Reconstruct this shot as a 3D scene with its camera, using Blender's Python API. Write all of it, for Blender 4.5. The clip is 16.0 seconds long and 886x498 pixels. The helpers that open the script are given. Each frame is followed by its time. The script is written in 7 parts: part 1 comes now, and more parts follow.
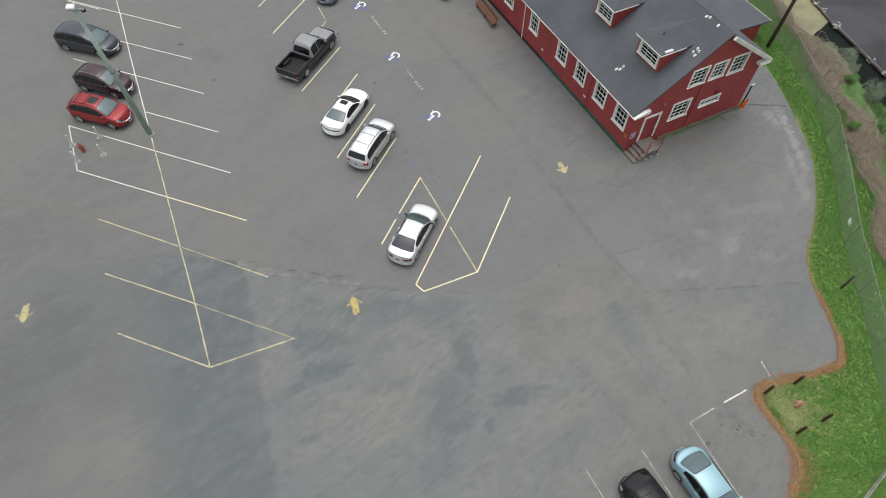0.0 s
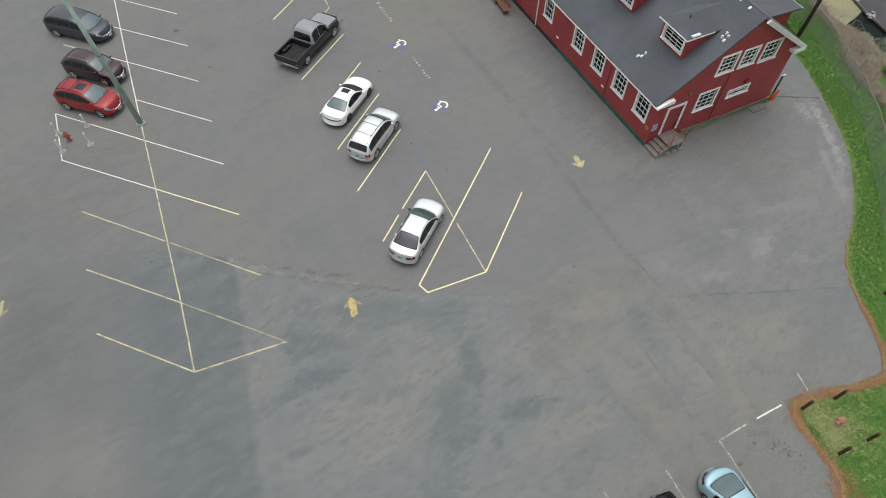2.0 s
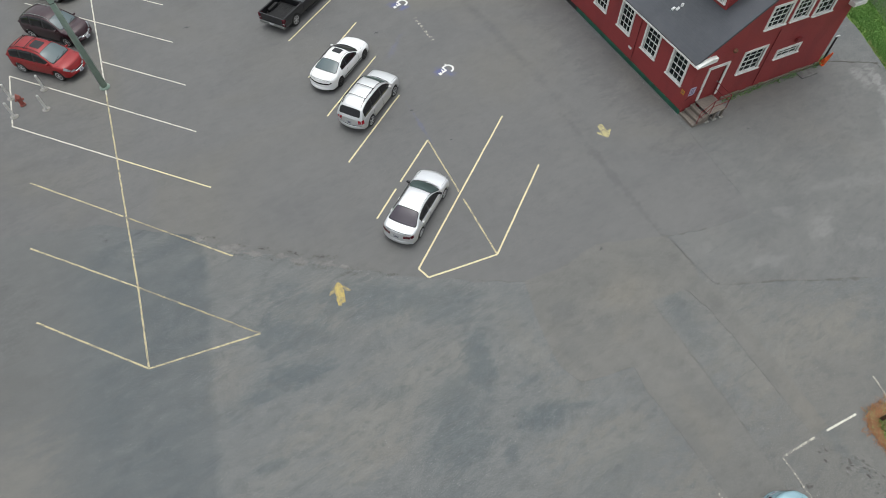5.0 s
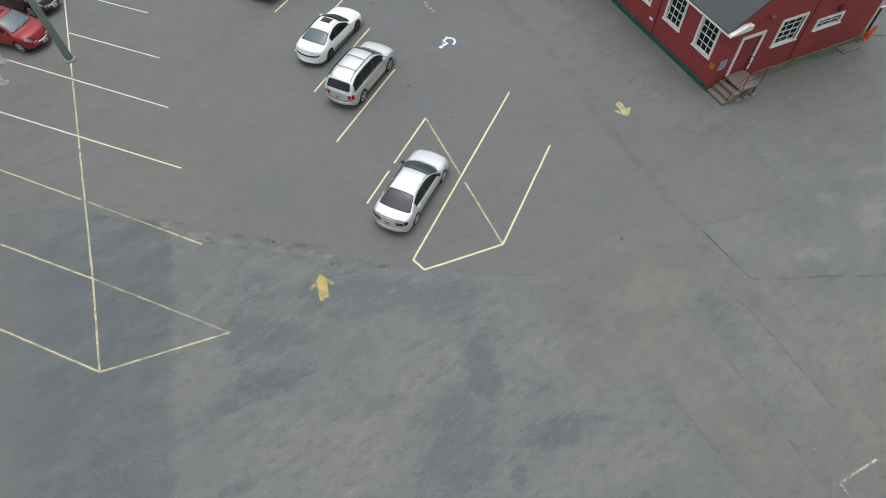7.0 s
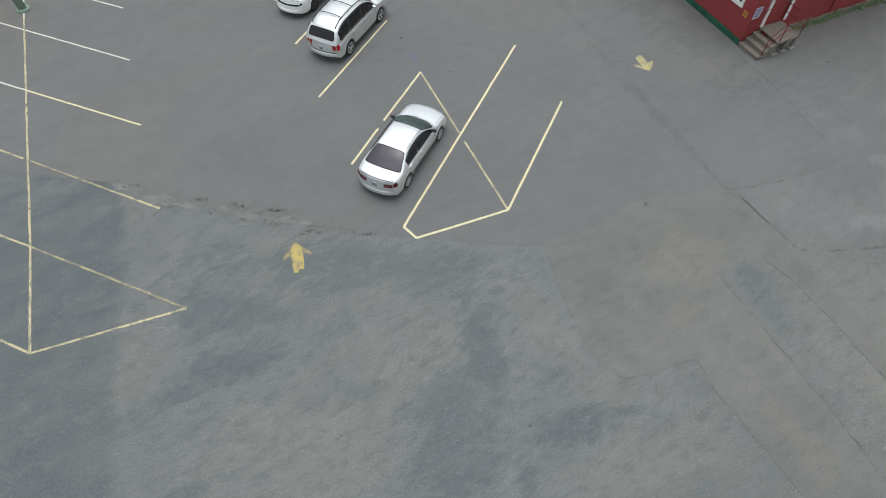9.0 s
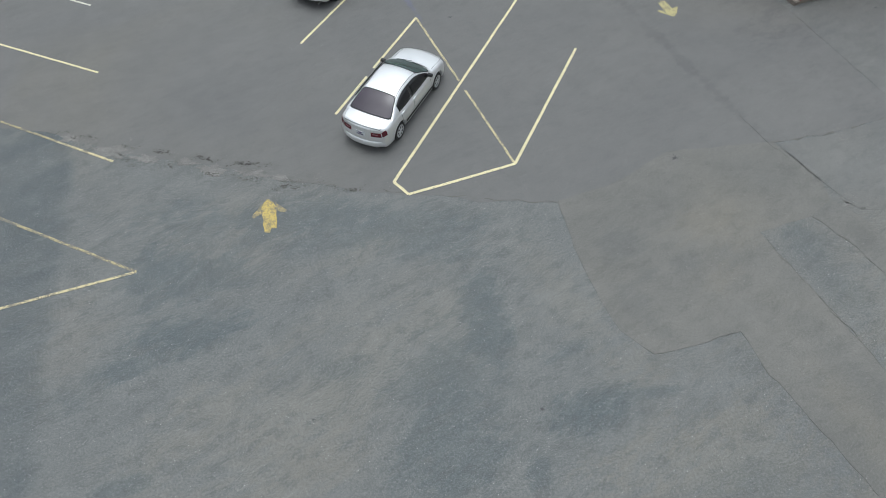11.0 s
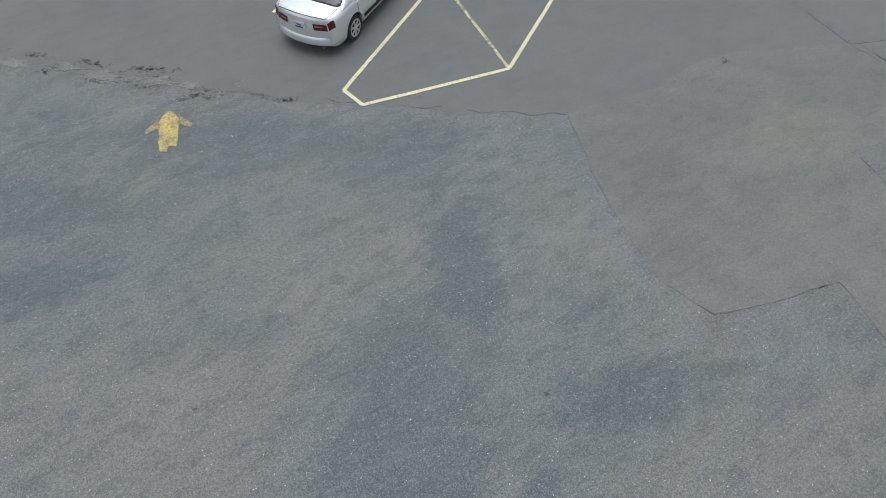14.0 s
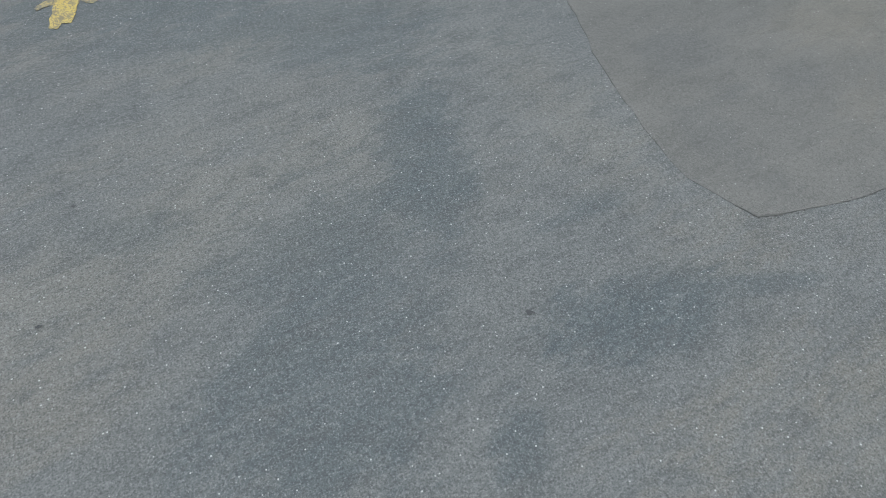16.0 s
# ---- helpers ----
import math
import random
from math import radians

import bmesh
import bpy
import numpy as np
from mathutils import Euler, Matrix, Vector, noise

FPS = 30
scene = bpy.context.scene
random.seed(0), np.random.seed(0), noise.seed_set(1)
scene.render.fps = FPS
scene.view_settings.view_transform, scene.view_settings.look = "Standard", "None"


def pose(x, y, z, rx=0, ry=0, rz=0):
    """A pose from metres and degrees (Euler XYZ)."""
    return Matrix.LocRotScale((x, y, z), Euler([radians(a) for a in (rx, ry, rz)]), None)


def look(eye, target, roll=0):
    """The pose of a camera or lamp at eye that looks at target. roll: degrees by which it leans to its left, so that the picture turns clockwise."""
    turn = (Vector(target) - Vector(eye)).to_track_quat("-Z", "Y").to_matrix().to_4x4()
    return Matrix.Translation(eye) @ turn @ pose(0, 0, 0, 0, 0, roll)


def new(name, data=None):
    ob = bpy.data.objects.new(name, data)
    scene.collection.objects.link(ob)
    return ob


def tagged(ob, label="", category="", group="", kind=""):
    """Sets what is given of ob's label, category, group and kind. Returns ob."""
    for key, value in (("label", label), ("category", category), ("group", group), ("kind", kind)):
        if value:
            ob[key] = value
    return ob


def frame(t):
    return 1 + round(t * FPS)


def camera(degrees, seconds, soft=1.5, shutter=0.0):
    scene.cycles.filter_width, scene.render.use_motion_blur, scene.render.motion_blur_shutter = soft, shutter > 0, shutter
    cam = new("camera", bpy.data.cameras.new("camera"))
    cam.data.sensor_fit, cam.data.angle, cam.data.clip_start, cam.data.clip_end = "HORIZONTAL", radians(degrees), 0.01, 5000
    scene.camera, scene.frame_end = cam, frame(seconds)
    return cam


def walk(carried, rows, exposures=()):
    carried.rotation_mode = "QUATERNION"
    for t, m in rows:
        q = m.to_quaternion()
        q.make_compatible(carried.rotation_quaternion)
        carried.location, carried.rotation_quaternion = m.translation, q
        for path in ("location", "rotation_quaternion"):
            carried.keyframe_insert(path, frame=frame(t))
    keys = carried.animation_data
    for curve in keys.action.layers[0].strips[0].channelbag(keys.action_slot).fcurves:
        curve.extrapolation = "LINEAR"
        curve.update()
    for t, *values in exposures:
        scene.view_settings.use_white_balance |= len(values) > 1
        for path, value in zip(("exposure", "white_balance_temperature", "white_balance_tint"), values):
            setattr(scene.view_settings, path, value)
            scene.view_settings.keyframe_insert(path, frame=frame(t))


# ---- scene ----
cam = camera(72.0, 16.0, soft=0.7)
PATH = [
    (0, (-2.697, -4.102, 32.31), (-2.19, -3.117, 30.645), 0.8),
    (0.5, (-2.484, -3.896, 31.704), (-1.983, -2.904, 30.041), 0.6),
    (1, (-2.286, -3.637, 31.051), (-1.793, -2.638, 29.39), 0.4),
    (1.5, (-2.126, -3.309, 30.423), (-1.637, -2.307, 28.763), 0.3),
    (2, (-1.944, -3.044, 29.748), (-1.459, -2.036, 28.09), 0.1),
    (2.5, (-1.756, -2.707, 28.998), (-1.274, -1.697, 27.34), 0.1),
    (3, (-1.595, -2.406, 28.192), (-1.115, -1.391, 26.537), 0.0),
    (3.5, (-1.507, -2.059, 27.313), (-1.027, -1.043, 25.658), -0.0),
    (4, (-1.38, -1.86, 26.393), (-0.901, -0.84, 24.741), -0.1),
    (6.5, (-0.486, -0.431, 22.303), (-0.018, 0.599, 20.654), -0.3),
    (7, (-0.197, -0.089, 21.391), (0.269, 0.948, 19.745), -0.4),
    (7.5, (0.091, 0.218, 20.437), (0.554, 1.258, 18.793), -0.3),
    (8, (0.277, 0.393, 19.416), (0.737, 1.437, 17.773), -0.3),
    (8.5, (0.335, 0.565, 18.53), (0.799, 1.609, 16.888), -0.2),
    (9, (0.396, 0.745, 17.711), (0.859, 1.784, 16.066), -0.3),
    (11.5, (1.123, 1.33, 13.503), (1.579, 2.388, 11.868), -0.6),
    (12, (1.46, 1.471, 12.614), (1.915, 2.533, 10.982), -0.6),
    (12.5, (1.634, 1.576, 11.771), (2.095, 2.639, 10.14), -0.3),
    (13, (1.884, 1.829, 10.888), (2.341, 2.895, 9.259), -0.5),
    (13.5, (2.089, 2.134, 10.048), (2.542, 3.204, 8.42), -0.8),
    (14, (2.164, 2.285, 9.199), (2.622, 3.36, 7.576), -0.8),
    (14.5, (2.202, 2.306, 8.404), (2.665, 3.383, 6.784), -0.5),
    (15, (2.331, 2.295, 7.625), (2.797, 3.374, 6.007), -0.4),
    (15.5, (2.58, 2.28, 6.838), (3.043, 3.363, 5.222), -0.3),
    (16, (2.824, 2.254, 6.036), (3.289, 3.343, 4.424), -0.1),
]
walk(cam, [(t, look(eye, target, roll)) for t, eye, target, roll in PATH], exposures=[(0.0, 0.13, 6480, 8), (4.0, 0.04, 6420, 7), (7.0, -0.02, 6320, 6), (9.0, -0.01, 6230, 5), (12.0, -0.04, 6080, 5), (16.0, -0.09, 6000, 5)])

import itertools

# ---- light: overcast sky with one wide soft sun ----
world = bpy.data.worlds.new("overcast_sky")
scene.world = world
world.use_nodes = True
wn = world.node_tree.nodes
sky = wn.new("ShaderNodeTexSky")
sky.sky_type = "NISHITA"
sky.sun_disc = False
sky.sun_elevation, sky.sun_rotation = radians(80), radians(15)
sky.air_density, sky.dust_density, sky.ozone_density = 1.0, 3.0, 1.0
veil = wn.new("ShaderNodeHueSaturation")
veil.inputs["Saturation"].default_value = 0.17
wl = world.node_tree.links
wl.new(sky.outputs[0], veil.inputs["Color"])
# an overcast sky is brightest overhead and falls off to the horizon
way = wn.new("ShaderNodeTexCoord")
split = wn.new("ShaderNodeSeparateXYZ")
wl.new(way.outputs["Generated"], split.inputs[0])
rise = wn.new("ShaderNodeMapRange")
for i, v in ((1, 0.0), (2, 1.0), (3, 1.9), (4, 3.3)):
    rise.inputs[i].default_value = v
wl.new(split.outputs["Z"], rise.inputs[0])
shade = wn.new("ShaderNodeVectorMath")
shade.operation = "SCALE"
wl.new(veil.outputs[0], shade.inputs[0])
wl.new(rise.outputs[0], shade.inputs["Scale"])
wl.new(shade.outputs[0], wn["Background"].inputs["Color"])
wn["Background"].inputs["Strength"].default_value = 0.068

sun = new("sun", bpy.data.lights.new("sun", "SUN"))
sun.data.energy, sun.data.angle, sun.data.color = 0.40, radians(60), (1.0, 0.97, 0.93)
sun.matrix_world = look((2.8, 10.5, 62), (0, 0, 0))


# ---- materials ----
def node_kit(name):
    m = bpy.data.materials.new(name)
    m.use_nodes = True
    t = m.node_tree
    bsdf = t.nodes["Principled BSDF"]
    return m, t, bsdf


def add(t, kind, **values):
    n = t.nodes.new(kind)
    for k, v in values.items():
        n.inputs[k.replace("_", " ")].default_value = v
    return n


def coords(t, space):
    if space == "world":
        return t.nodes.new("ShaderNodeNewGeometry").outputs["Position"]
    return t.nodes.new("ShaderNodeTexCoord").outputs["Object"]


def noise_of(t, at, scale, detail=3.0, rough=0.55, stretch=None, distort=0.0):
    if stretch:
        mp = t.nodes.new("ShaderNodeMapping")
        mp.inputs["Scale"].default_value = stretch
        t.links.new(at, mp.inputs["Vector"])
        at = mp.outputs[0]
    n = add(t, "ShaderNodeTexNoise", Scale=scale, Detail=detail, Roughness=rough, Distortion=distort)
    t.links.new(at, n.inputs["Vector"])
    return n.outputs["Fac"]


def ramp(t, fac, lo, hi, a=0.0, b=1.0):
    n = t.nodes.new("ShaderNodeMapRange")
    n.interpolation_type = "SMOOTHSTEP"
    for i, v in ((1, lo), (2, hi), (3, a), (4, b)):
        n.inputs[i].default_value = v
    t.links.new(fac, n.inputs[0])
    return n.outputs[0]


def math_of(t, op, a, b):
    n = t.nodes.new("ShaderNodeMath")
    n.operation = op
    for i, v in ((0, a), (1, b)):
        if isinstance(v, (int, float)):
            n.inputs[i].default_value = v
        else:
            t.links.new(v, n.inputs[i])
    return n.outputs[0]


def mix(t, fac, a, b, blend="MIX"):
    n = t.nodes.new("ShaderNodeMix")
    n.data_type, n.blend_type = "RGBA", blend
    for i, v in ((0, fac), (6, a), (7, b)):
        if isinstance(v, (int, float)):
            n.inputs[i].default_value = v
        elif isinstance(v, tuple):
            n.inputs[i].default_value = (*v, 1.0)
        else:
            t.links.new(v, n.inputs[i])
    return n.outputs[2]


def bump(t, bsdf, height, strength, distance):
    b = add(t, "ShaderNodeBump", Strength=strength, Distance=distance)
    t.links.new(height, b.inputs["Height"])
    t.links.new(b.outputs[0], bsdf.inputs["Normal"])


def surface(name, colour, second=None, scale=3.0, fine=40.0, rough=0.7, metal=0.0, space="object", relief=0.0, contrast=0.15, stretch=None):
    """A plain surface with broad variation towards a second colour, fine grain and a little relief."""
    m, t, bsdf = node_kit(name)
    at = coords(t, space)
    second = second or tuple(c * 0.72 for c in colour)
    broad = ramp(t, noise_of(t, at, scale, 4.0, 0.6, stretch), 0.38, 0.68)
    c = mix(t, broad, colour, second)
    grain = noise_of(t, at, fine, 2.0, 0.6, stretch)
    dark = tuple(v * (1 - 2 * contrast) for v in colour)
    c = mix(t, ramp(t, grain, 0.5, 0.8, 0.0, 0.8), c, dark)
    t.links.new(c, bsdf.inputs["Base Color"])
    bsdf.inputs["Metallic"].default_value = metal
    t.links.new(ramp(t, grain, 0.3, 0.7, max(rough - 0.08, 0.05), min(rough + 0.08, 1.0)), bsdf.inputs["Roughness"])
    if relief:
        bump(t, bsdf, grain, 0.6, relief)
    return m


def car_paint(name, colour, metal=0.0, rough=0.35, coat=0.8, dust=(0.3, 0.29, 0.27), gleam=1.5):
    m, t, bsdf = node_kit(name)
    at = coords(t, "object")
    flake = noise_of(t, at, 220.0, 1.0)
    c = mix(t, ramp(t, flake, 0.35, 0.7, 0.0, 0.05), colour, tuple(min(1.0, v * 1.25 + 0.02) for v in colour))
    c = mix(t, ramp(t, noise_of(t, at, 1.6, 5.0, 0.65), 0.5, 0.85, 0.0, 0.10), c, dust)
    t.links.new(c, bsdf.inputs["Base Color"])
    bsdf.inputs["Metallic"].default_value = metal
    t.links.new(ramp(t, noise_of(t, at, 4.0, 3.0), 0.3, 0.75, rough * 0.85, rough * 1.25), bsdf.inputs["Roughness"])
    bsdf.inputs["Coat Weight"].default_value = coat
    bsdf.inputs["Coat Roughness"].default_value = 0.07
    bsdf.inputs["Coat IOR"].default_value = gleam
    return m


def asphalt(name, light, dark, chip, stain_colour, stains, chips=0.5, warm=None, tans=(), tan=(0.25, 0.235, 0.20), browns_and_shade=(), brown=(0.167, 0.162, 0.148)):
    """Weathered asphalt: stones in binder, broad mottling, dark sealed stains, browned areas, painted shade and tone
    bands, with ragged outlines.
    """
    m, t, bsdf = node_kit(name)
    at = coords(t, "world")
    turned = t.nodes.new("ShaderNodeMapping")
    turned.inputs["Rotation"].default_value = (0, 0, radians(-8))
    t.links.new(at, turned.inputs["Vector"])
    streak = noise_of(t, turned.outputs[0], 1.0, 8.0, 0.66, (0.13, 0.42, 1), 0.6)
    broad = ramp(t, noise_of(t, at, 0.16, 7.0, 0.64, distort=0.4), 0.36, 0.66)
    c = mix(t, math_of(t, "MULTIPLY", math_of(t, "ADD", broad, ramp(t, streak, 0.38, 0.64)), 0.5), light, dark)
    if warm:
        c = mix(t, ramp(t, noise_of(t, at, 0.09, 4.0, 0.5, distort=0.8), 0.46, 0.7, 0.0, 0.85), c, warm)
    c = mix(t, ramp(t, noise_of(t, at, 0.8, 8.0, 0.72), 0.42, 0.72, 0.0, 0.10 + 0.30 * chips), c, tuple(v * 0.74 for v in dark))
    ragged = noise_of(t, turned.outputs[0], 1.0, 9.0, 0.70, (0.30, 0.95, 1), 0.4)
    fleck = noise_of(t, turned.outputs[0], 1.0, 6.0, 0.75, (2.2, 4.5, 1))

    def blots(items, wide, lo, hi):
        total = None
        for item in items:
            one = blot(*item, wide, lo, hi)
            total = one if total is None else math_of(t, "MAXIMUM", total, one)
        return total

    def blot(cx, cy, a, b, turn, strength, wide, lo, hi):
        mp = t.nodes.new("ShaderNodeMapping")
        mp.vector_type = "TEXTURE"
        mp.inputs["Location"].default_value = (cx, cy, 0)
        mp.inputs["Rotation"].default_value = (0, 0, radians(turn))
        mp.inputs["Scale"].default_value = (a, b, 1)
        t.links.new(at, mp.inputs["Vector"])
        ln = t.nodes.new("ShaderNodeVectorMath")
        ln.operation = "LENGTH"
        t.links.new(mp.outputs[0], ln.inputs[0])
        edge = math_of(t, "ADD", ln.outputs["Value"], math_of(t, "MULTIPLY", math_of(t, "SUBTRACT", ragged, 0.5), wide))
        edge = math_of(t, "ADD", edge, math_of(t, "MULTIPLY", math_of(t, "SUBTRACT", fleck, 0.5), 3.2))
        return ramp(t, edge, lo, hi, strength, 0.0)

    wiped = noise_of(t, turned.outputs[0], 1.0, 9.0, 0.76, (0.45, 2.0, 1), 0.5)
    c = mix(t, ramp(t, wiped, 0.50, 0.66, 0.0, 0.05 + 0.14 * chips), c, tuple(v * 0.84 for v in dark))
    if browns_and_shade:
        c = mix(t, blots(browns_and_shade, 3.0, 0.1, 1.5), c, brown)
    if tans:
        c = mix(t, blots(tans, 5.0, 0.0, 1.7), c, tan)
    if stains:
        mottle = ramp(t, noise_of(t, turned.outputs[0], 1.0, 7.0, 0.74, (0.9, 2.2, 1), 0.5), 0.36, 0.64, 0.72, 1.0)
        c = mix(t, math_of(t, "MULTIPLY", math_of(t, "MULTIPLY", blots(stains, 4.0, 0.35, 1.30), 0.84), mottle), c, stain_colour)
    if browns_and_shade:
        # a long sealed strip with a straight seam
        xyz = t.nodes.new("ShaderNodeSeparateXYZ")
        t.links.new(at, xyz.inputs[0])
        lean = math_of(t, "ADD", math_of(t, "SUBTRACT", xyz.outputs["X"], math_of(t, "MULTIPLY", xyz.outputs["Y"], 0.17)), math_of(t, "MULTIPLY", math_of(t, "SUBTRACT", ragged, 0.5), 0.7))
        strip = math_of(t, "MULTIPLY", ramp(t, lean, -16.0, -11.5), ramp(t, lean, -8.10, -7.50, 1.0, 0.0))
        c = mix(t, ramp(t, lean, -11.0, -15.0, 0.0, 0.75), c, (0.142, 0.143, 0.139))
        south = ramp(t, math_of(t, "ADD", xyz.outputs["Y"], math_of(t, "MULTIPLY", ragged, 9.0)), 24.0, 28.0, 1.0, 0.0)
        strip = math_of(t, "MULTIPLY", strip, math_of(t, "MULTIPLY", south, ramp(t, ragged, 0.36, 0.64, 0.90, 0.46)))
        c = mix(t, strip, c, (0.094, 0.109, 0.117))
        c = mix(t, blots([(-15.5, 19.0, 2.4, 3.2, 0, 0.7), (-18.8, 17.5, 2.8, 4.5, 0, 0.65), (-13.6, 15.0, 1.5, 1.8, 0, 0.45)], 4.0, 0.0, 1.6), c, (0.112, 0.114, 0.111))
        c = mix(t, blots([(-13.4, 11.0, 1.3, 2.0, 0, 0.42), (-16.0, 11.4, 1.2, 1.5, 0, 0.25), (-5.3, 11.8, 0.9, 1.5, -20, 0.5), (-0.1, 6.1, 0.9, 0.6, 20, 0.5)], 5.0, 0.0, 1.6), c, warm)
    def eased(x):
        return math_of(t, "MULTIPLY", x, ramp(t, lean, -15.0, -10.5, 0.35, 1.0)) if browns_and_shade else x

    # smears a hand to a pace across, then the stones and the pits between them
    smear = noise_of(t, turned.outputs[0], 1.0, 7.0, 0.72, (1.6, 3.4, 1), 0.3)
    c = mix(t, eased(ramp(t, smear, 0.50, 0.62, 0.0, 0.02 + 0.42 * chips)), c, tuple(v * 0.72 for v in dark))
    c = mix(t, eased(ramp(t, smear, 0.46, 0.34, 0.0, 0.02 + 0.24 * chips)), c, tuple(min(1.0, v * 1.22) for v in light))
    stone = t.nodes.new("ShaderNodeTexVoronoi")
    stone.inputs["Scale"].default_value = 52.0
    t.links.new(at, stone.inputs["Vector"])
    grit = noise_of(t, at, 44.0, 2.5, 0.8)
    c = mix(t, eased(ramp(t, grit, 0.53, 0.68, 0.0, 0.42 * chips)), c, chip)
    c = mix(t, eased(ramp(t, grit, 0.50, 0.36, 0.0, 0.58 * chips)), c, tuple(v * 0.42 for v in dark))
    pebble = noise_of(t, at, 17.0, 3.0, 0.75)
    c = mix(t, eased(ramp(t, pebble, 0.52, 0.68, 0.0, 0.22 * chips)), c, chip)
    c = mix(t, eased(ramp(t, pebble, 0.49, 0.36, 0.0, 0.30 * chips)), c, tuple(v * 0.45 for v in dark))
    rare = t.nodes.new("ShaderNodeTexVoronoi")
    rare.inputs["Scale"].default_value = 23.0
    t.links.new(at, rare.inputs["Vector"])
    bright = math_of(t, "MULTIPLY", ramp(t, rare.outputs["Color"], 0.80, 0.88), ramp(t, rare.outputs["Distance"], 0.28, 0.14))
    c = mix(t, eased(math_of(t, "MULTIPLY", bright, 0.85 * chips)), c, (0.58, 0.58, 0.56))
    t.links.new(c, bsdf.inputs["Base Color"])
    t.links.new(ramp(t, noise_of(t, at, 1.1, 4.0), 0.3, 0.7, 0.72, 0.92), bsdf.inputs["Roughness"])
    bsdf.inputs["Specular IOR Level"].default_value = 0.3
    bump(t, bsdf, stone.outputs["Distance"], 0.35, 0.006)
    return m


def worn_paint(name, colour, worn, wear=0.45, scale=7.0):
    """Road paint rubbed through to the asphalt in ragged flakes."""
    m, t, bsdf = node_kit(name)
    at = coords(t, "world")
    flake = noise_of(t, at, scale * 2.6, 5.0, 0.72)
    patch = noise_of(t, at, scale * 0.25, 3.0, 0.6)
    both = math_of(t, "ADD", math_of(t, "MULTIPLY", flake, 0.72), math_of(t, "MULTIPLY", patch, 0.28))
    gone = ramp(t, both, wear - 0.025, wear + 0.025, 1.0, 0.0)
    c = mix(t, ramp(t, patch, 0.35, 0.7), colour, tuple(v * 0.82 for v in colour))
    c = mix(t, gone, c, worn)
    t.links.new(c, bsdf.inputs["Base Color"])
    bsdf.inputs["Roughness"].default_value = 0.75
    return m


def siding(name, colour, second, course=0.14):
    """Painted horizontal boards: each course a shallow overlap with its shade in the colour, and weathered streaks."""
    m, t, bsdf = node_kit(name)
    at = coords(t, "world")
    xyz = t.nodes.new("ShaderNodeSeparateXYZ")
    t.links.new(at, xyz.inputs[0])
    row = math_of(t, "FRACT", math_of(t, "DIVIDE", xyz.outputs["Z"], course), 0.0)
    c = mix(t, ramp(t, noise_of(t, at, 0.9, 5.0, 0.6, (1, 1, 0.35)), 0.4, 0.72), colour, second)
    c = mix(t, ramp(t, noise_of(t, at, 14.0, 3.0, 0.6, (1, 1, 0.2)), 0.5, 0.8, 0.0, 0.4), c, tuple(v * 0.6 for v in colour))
    # shade at each overlap, put into the colour as a thin darker line
    lap_shade = ramp(t, row, 0.0, 0.12, 0.45, 0.0)
    c = mix(t, lap_shade, c, tuple(v * 0.45 for v in colour))
    t.links.new(c, bsdf.inputs["Base Color"])
    bsdf.inputs["Roughness"].default_value = 0.62
    bump(t, bsdf, row, 0.5, 0.02)
    return m


def shingles(name, colour, second):
    m, t, bsdf = node_kit(name)
    at = coords(t, "object")
    brick = t.nodes.new("ShaderNodeTexBrick")
    brick.offset = 0.5
    for k, v in (("Scale", 1.0), ("Mortar Size", 0.012), ("Brick Width", 0.32), ("Row Height", 0.145), ("Bias", 0.0)):
        brick.inputs[k].default_value = v
    brick.inputs["Color1"].default_value = (*colour, 1)
    brick.inputs["Color2"].default_value = (*second, 1)
    brick.inputs["Mortar"].default_value = (*(v * 0.90 for v in colour), 1)
    t.links.new(at, brick.inputs["Vector"])
    c = mix(t, ramp(t, noise_of(t, at, 0.35, 5.0, 0.6), 0.38, 0.7, 0.0, 0.6), brick.outputs["Color"], tuple(v * 1.35 for v in colour))
    c = mix(t, ramp(t, noise_of(t, at, 60.0, 2.0), 0.5, 0.8, 0.0, 0.35), c, tuple(v * 0.55 for v in colour))
    t.links.new(c, bsdf.inputs["Base Color"])
    bsdf.inputs["Roughness"].default_value = 0.88
    bump(t, bsdf, brick.outputs["Fac"], 0.4, -0.008)
    return m


def glass(name, tint, rough=0.06):
    """Clear glazing: a mirror-like sheet over a see-through one."""
    m, t, bsdf = node_kit(name)
    bsdf.inputs["Base Color"].default_value = (*tint, 1)
    bsdf.inputs["Roughness"].default_value = rough
    bsdf.inputs["IOR"].default_value = 1.5
    see = t.nodes.new("ShaderNodeBsdfTransparent")
    see.inputs["Color"].default_value = (0.34, 0.39, 0.37, 1)
    both = t.nodes.new("ShaderNodeMixShader")
    both.inputs[0].default_value = 0.55
    out = t.nodes["Material Output"]
    t.links.new(see.outputs[0], both.inputs[1])
    t.links.new(bsdf.outputs[0], both.inputs[2])
    t.links.new(both.outputs[0], out.inputs["Surface"])
    return m


def car_glass(name, tint, rough=0.05):
    m, t, bsdf = node_kit(name)
    at = coords(t, "object")
    c = mix(t, ramp(t, noise_of(t, at, 1.2, 2.0), 0.3, 0.75), tint, tuple(v * 0.85 for v in tint))
    t.links.new(c, bsdf.inputs["Base Color"])
    bsdf.inputs["Roughness"].default_value = rough
    bsdf.inputs["IOR"].default_value = 1.52
    return m


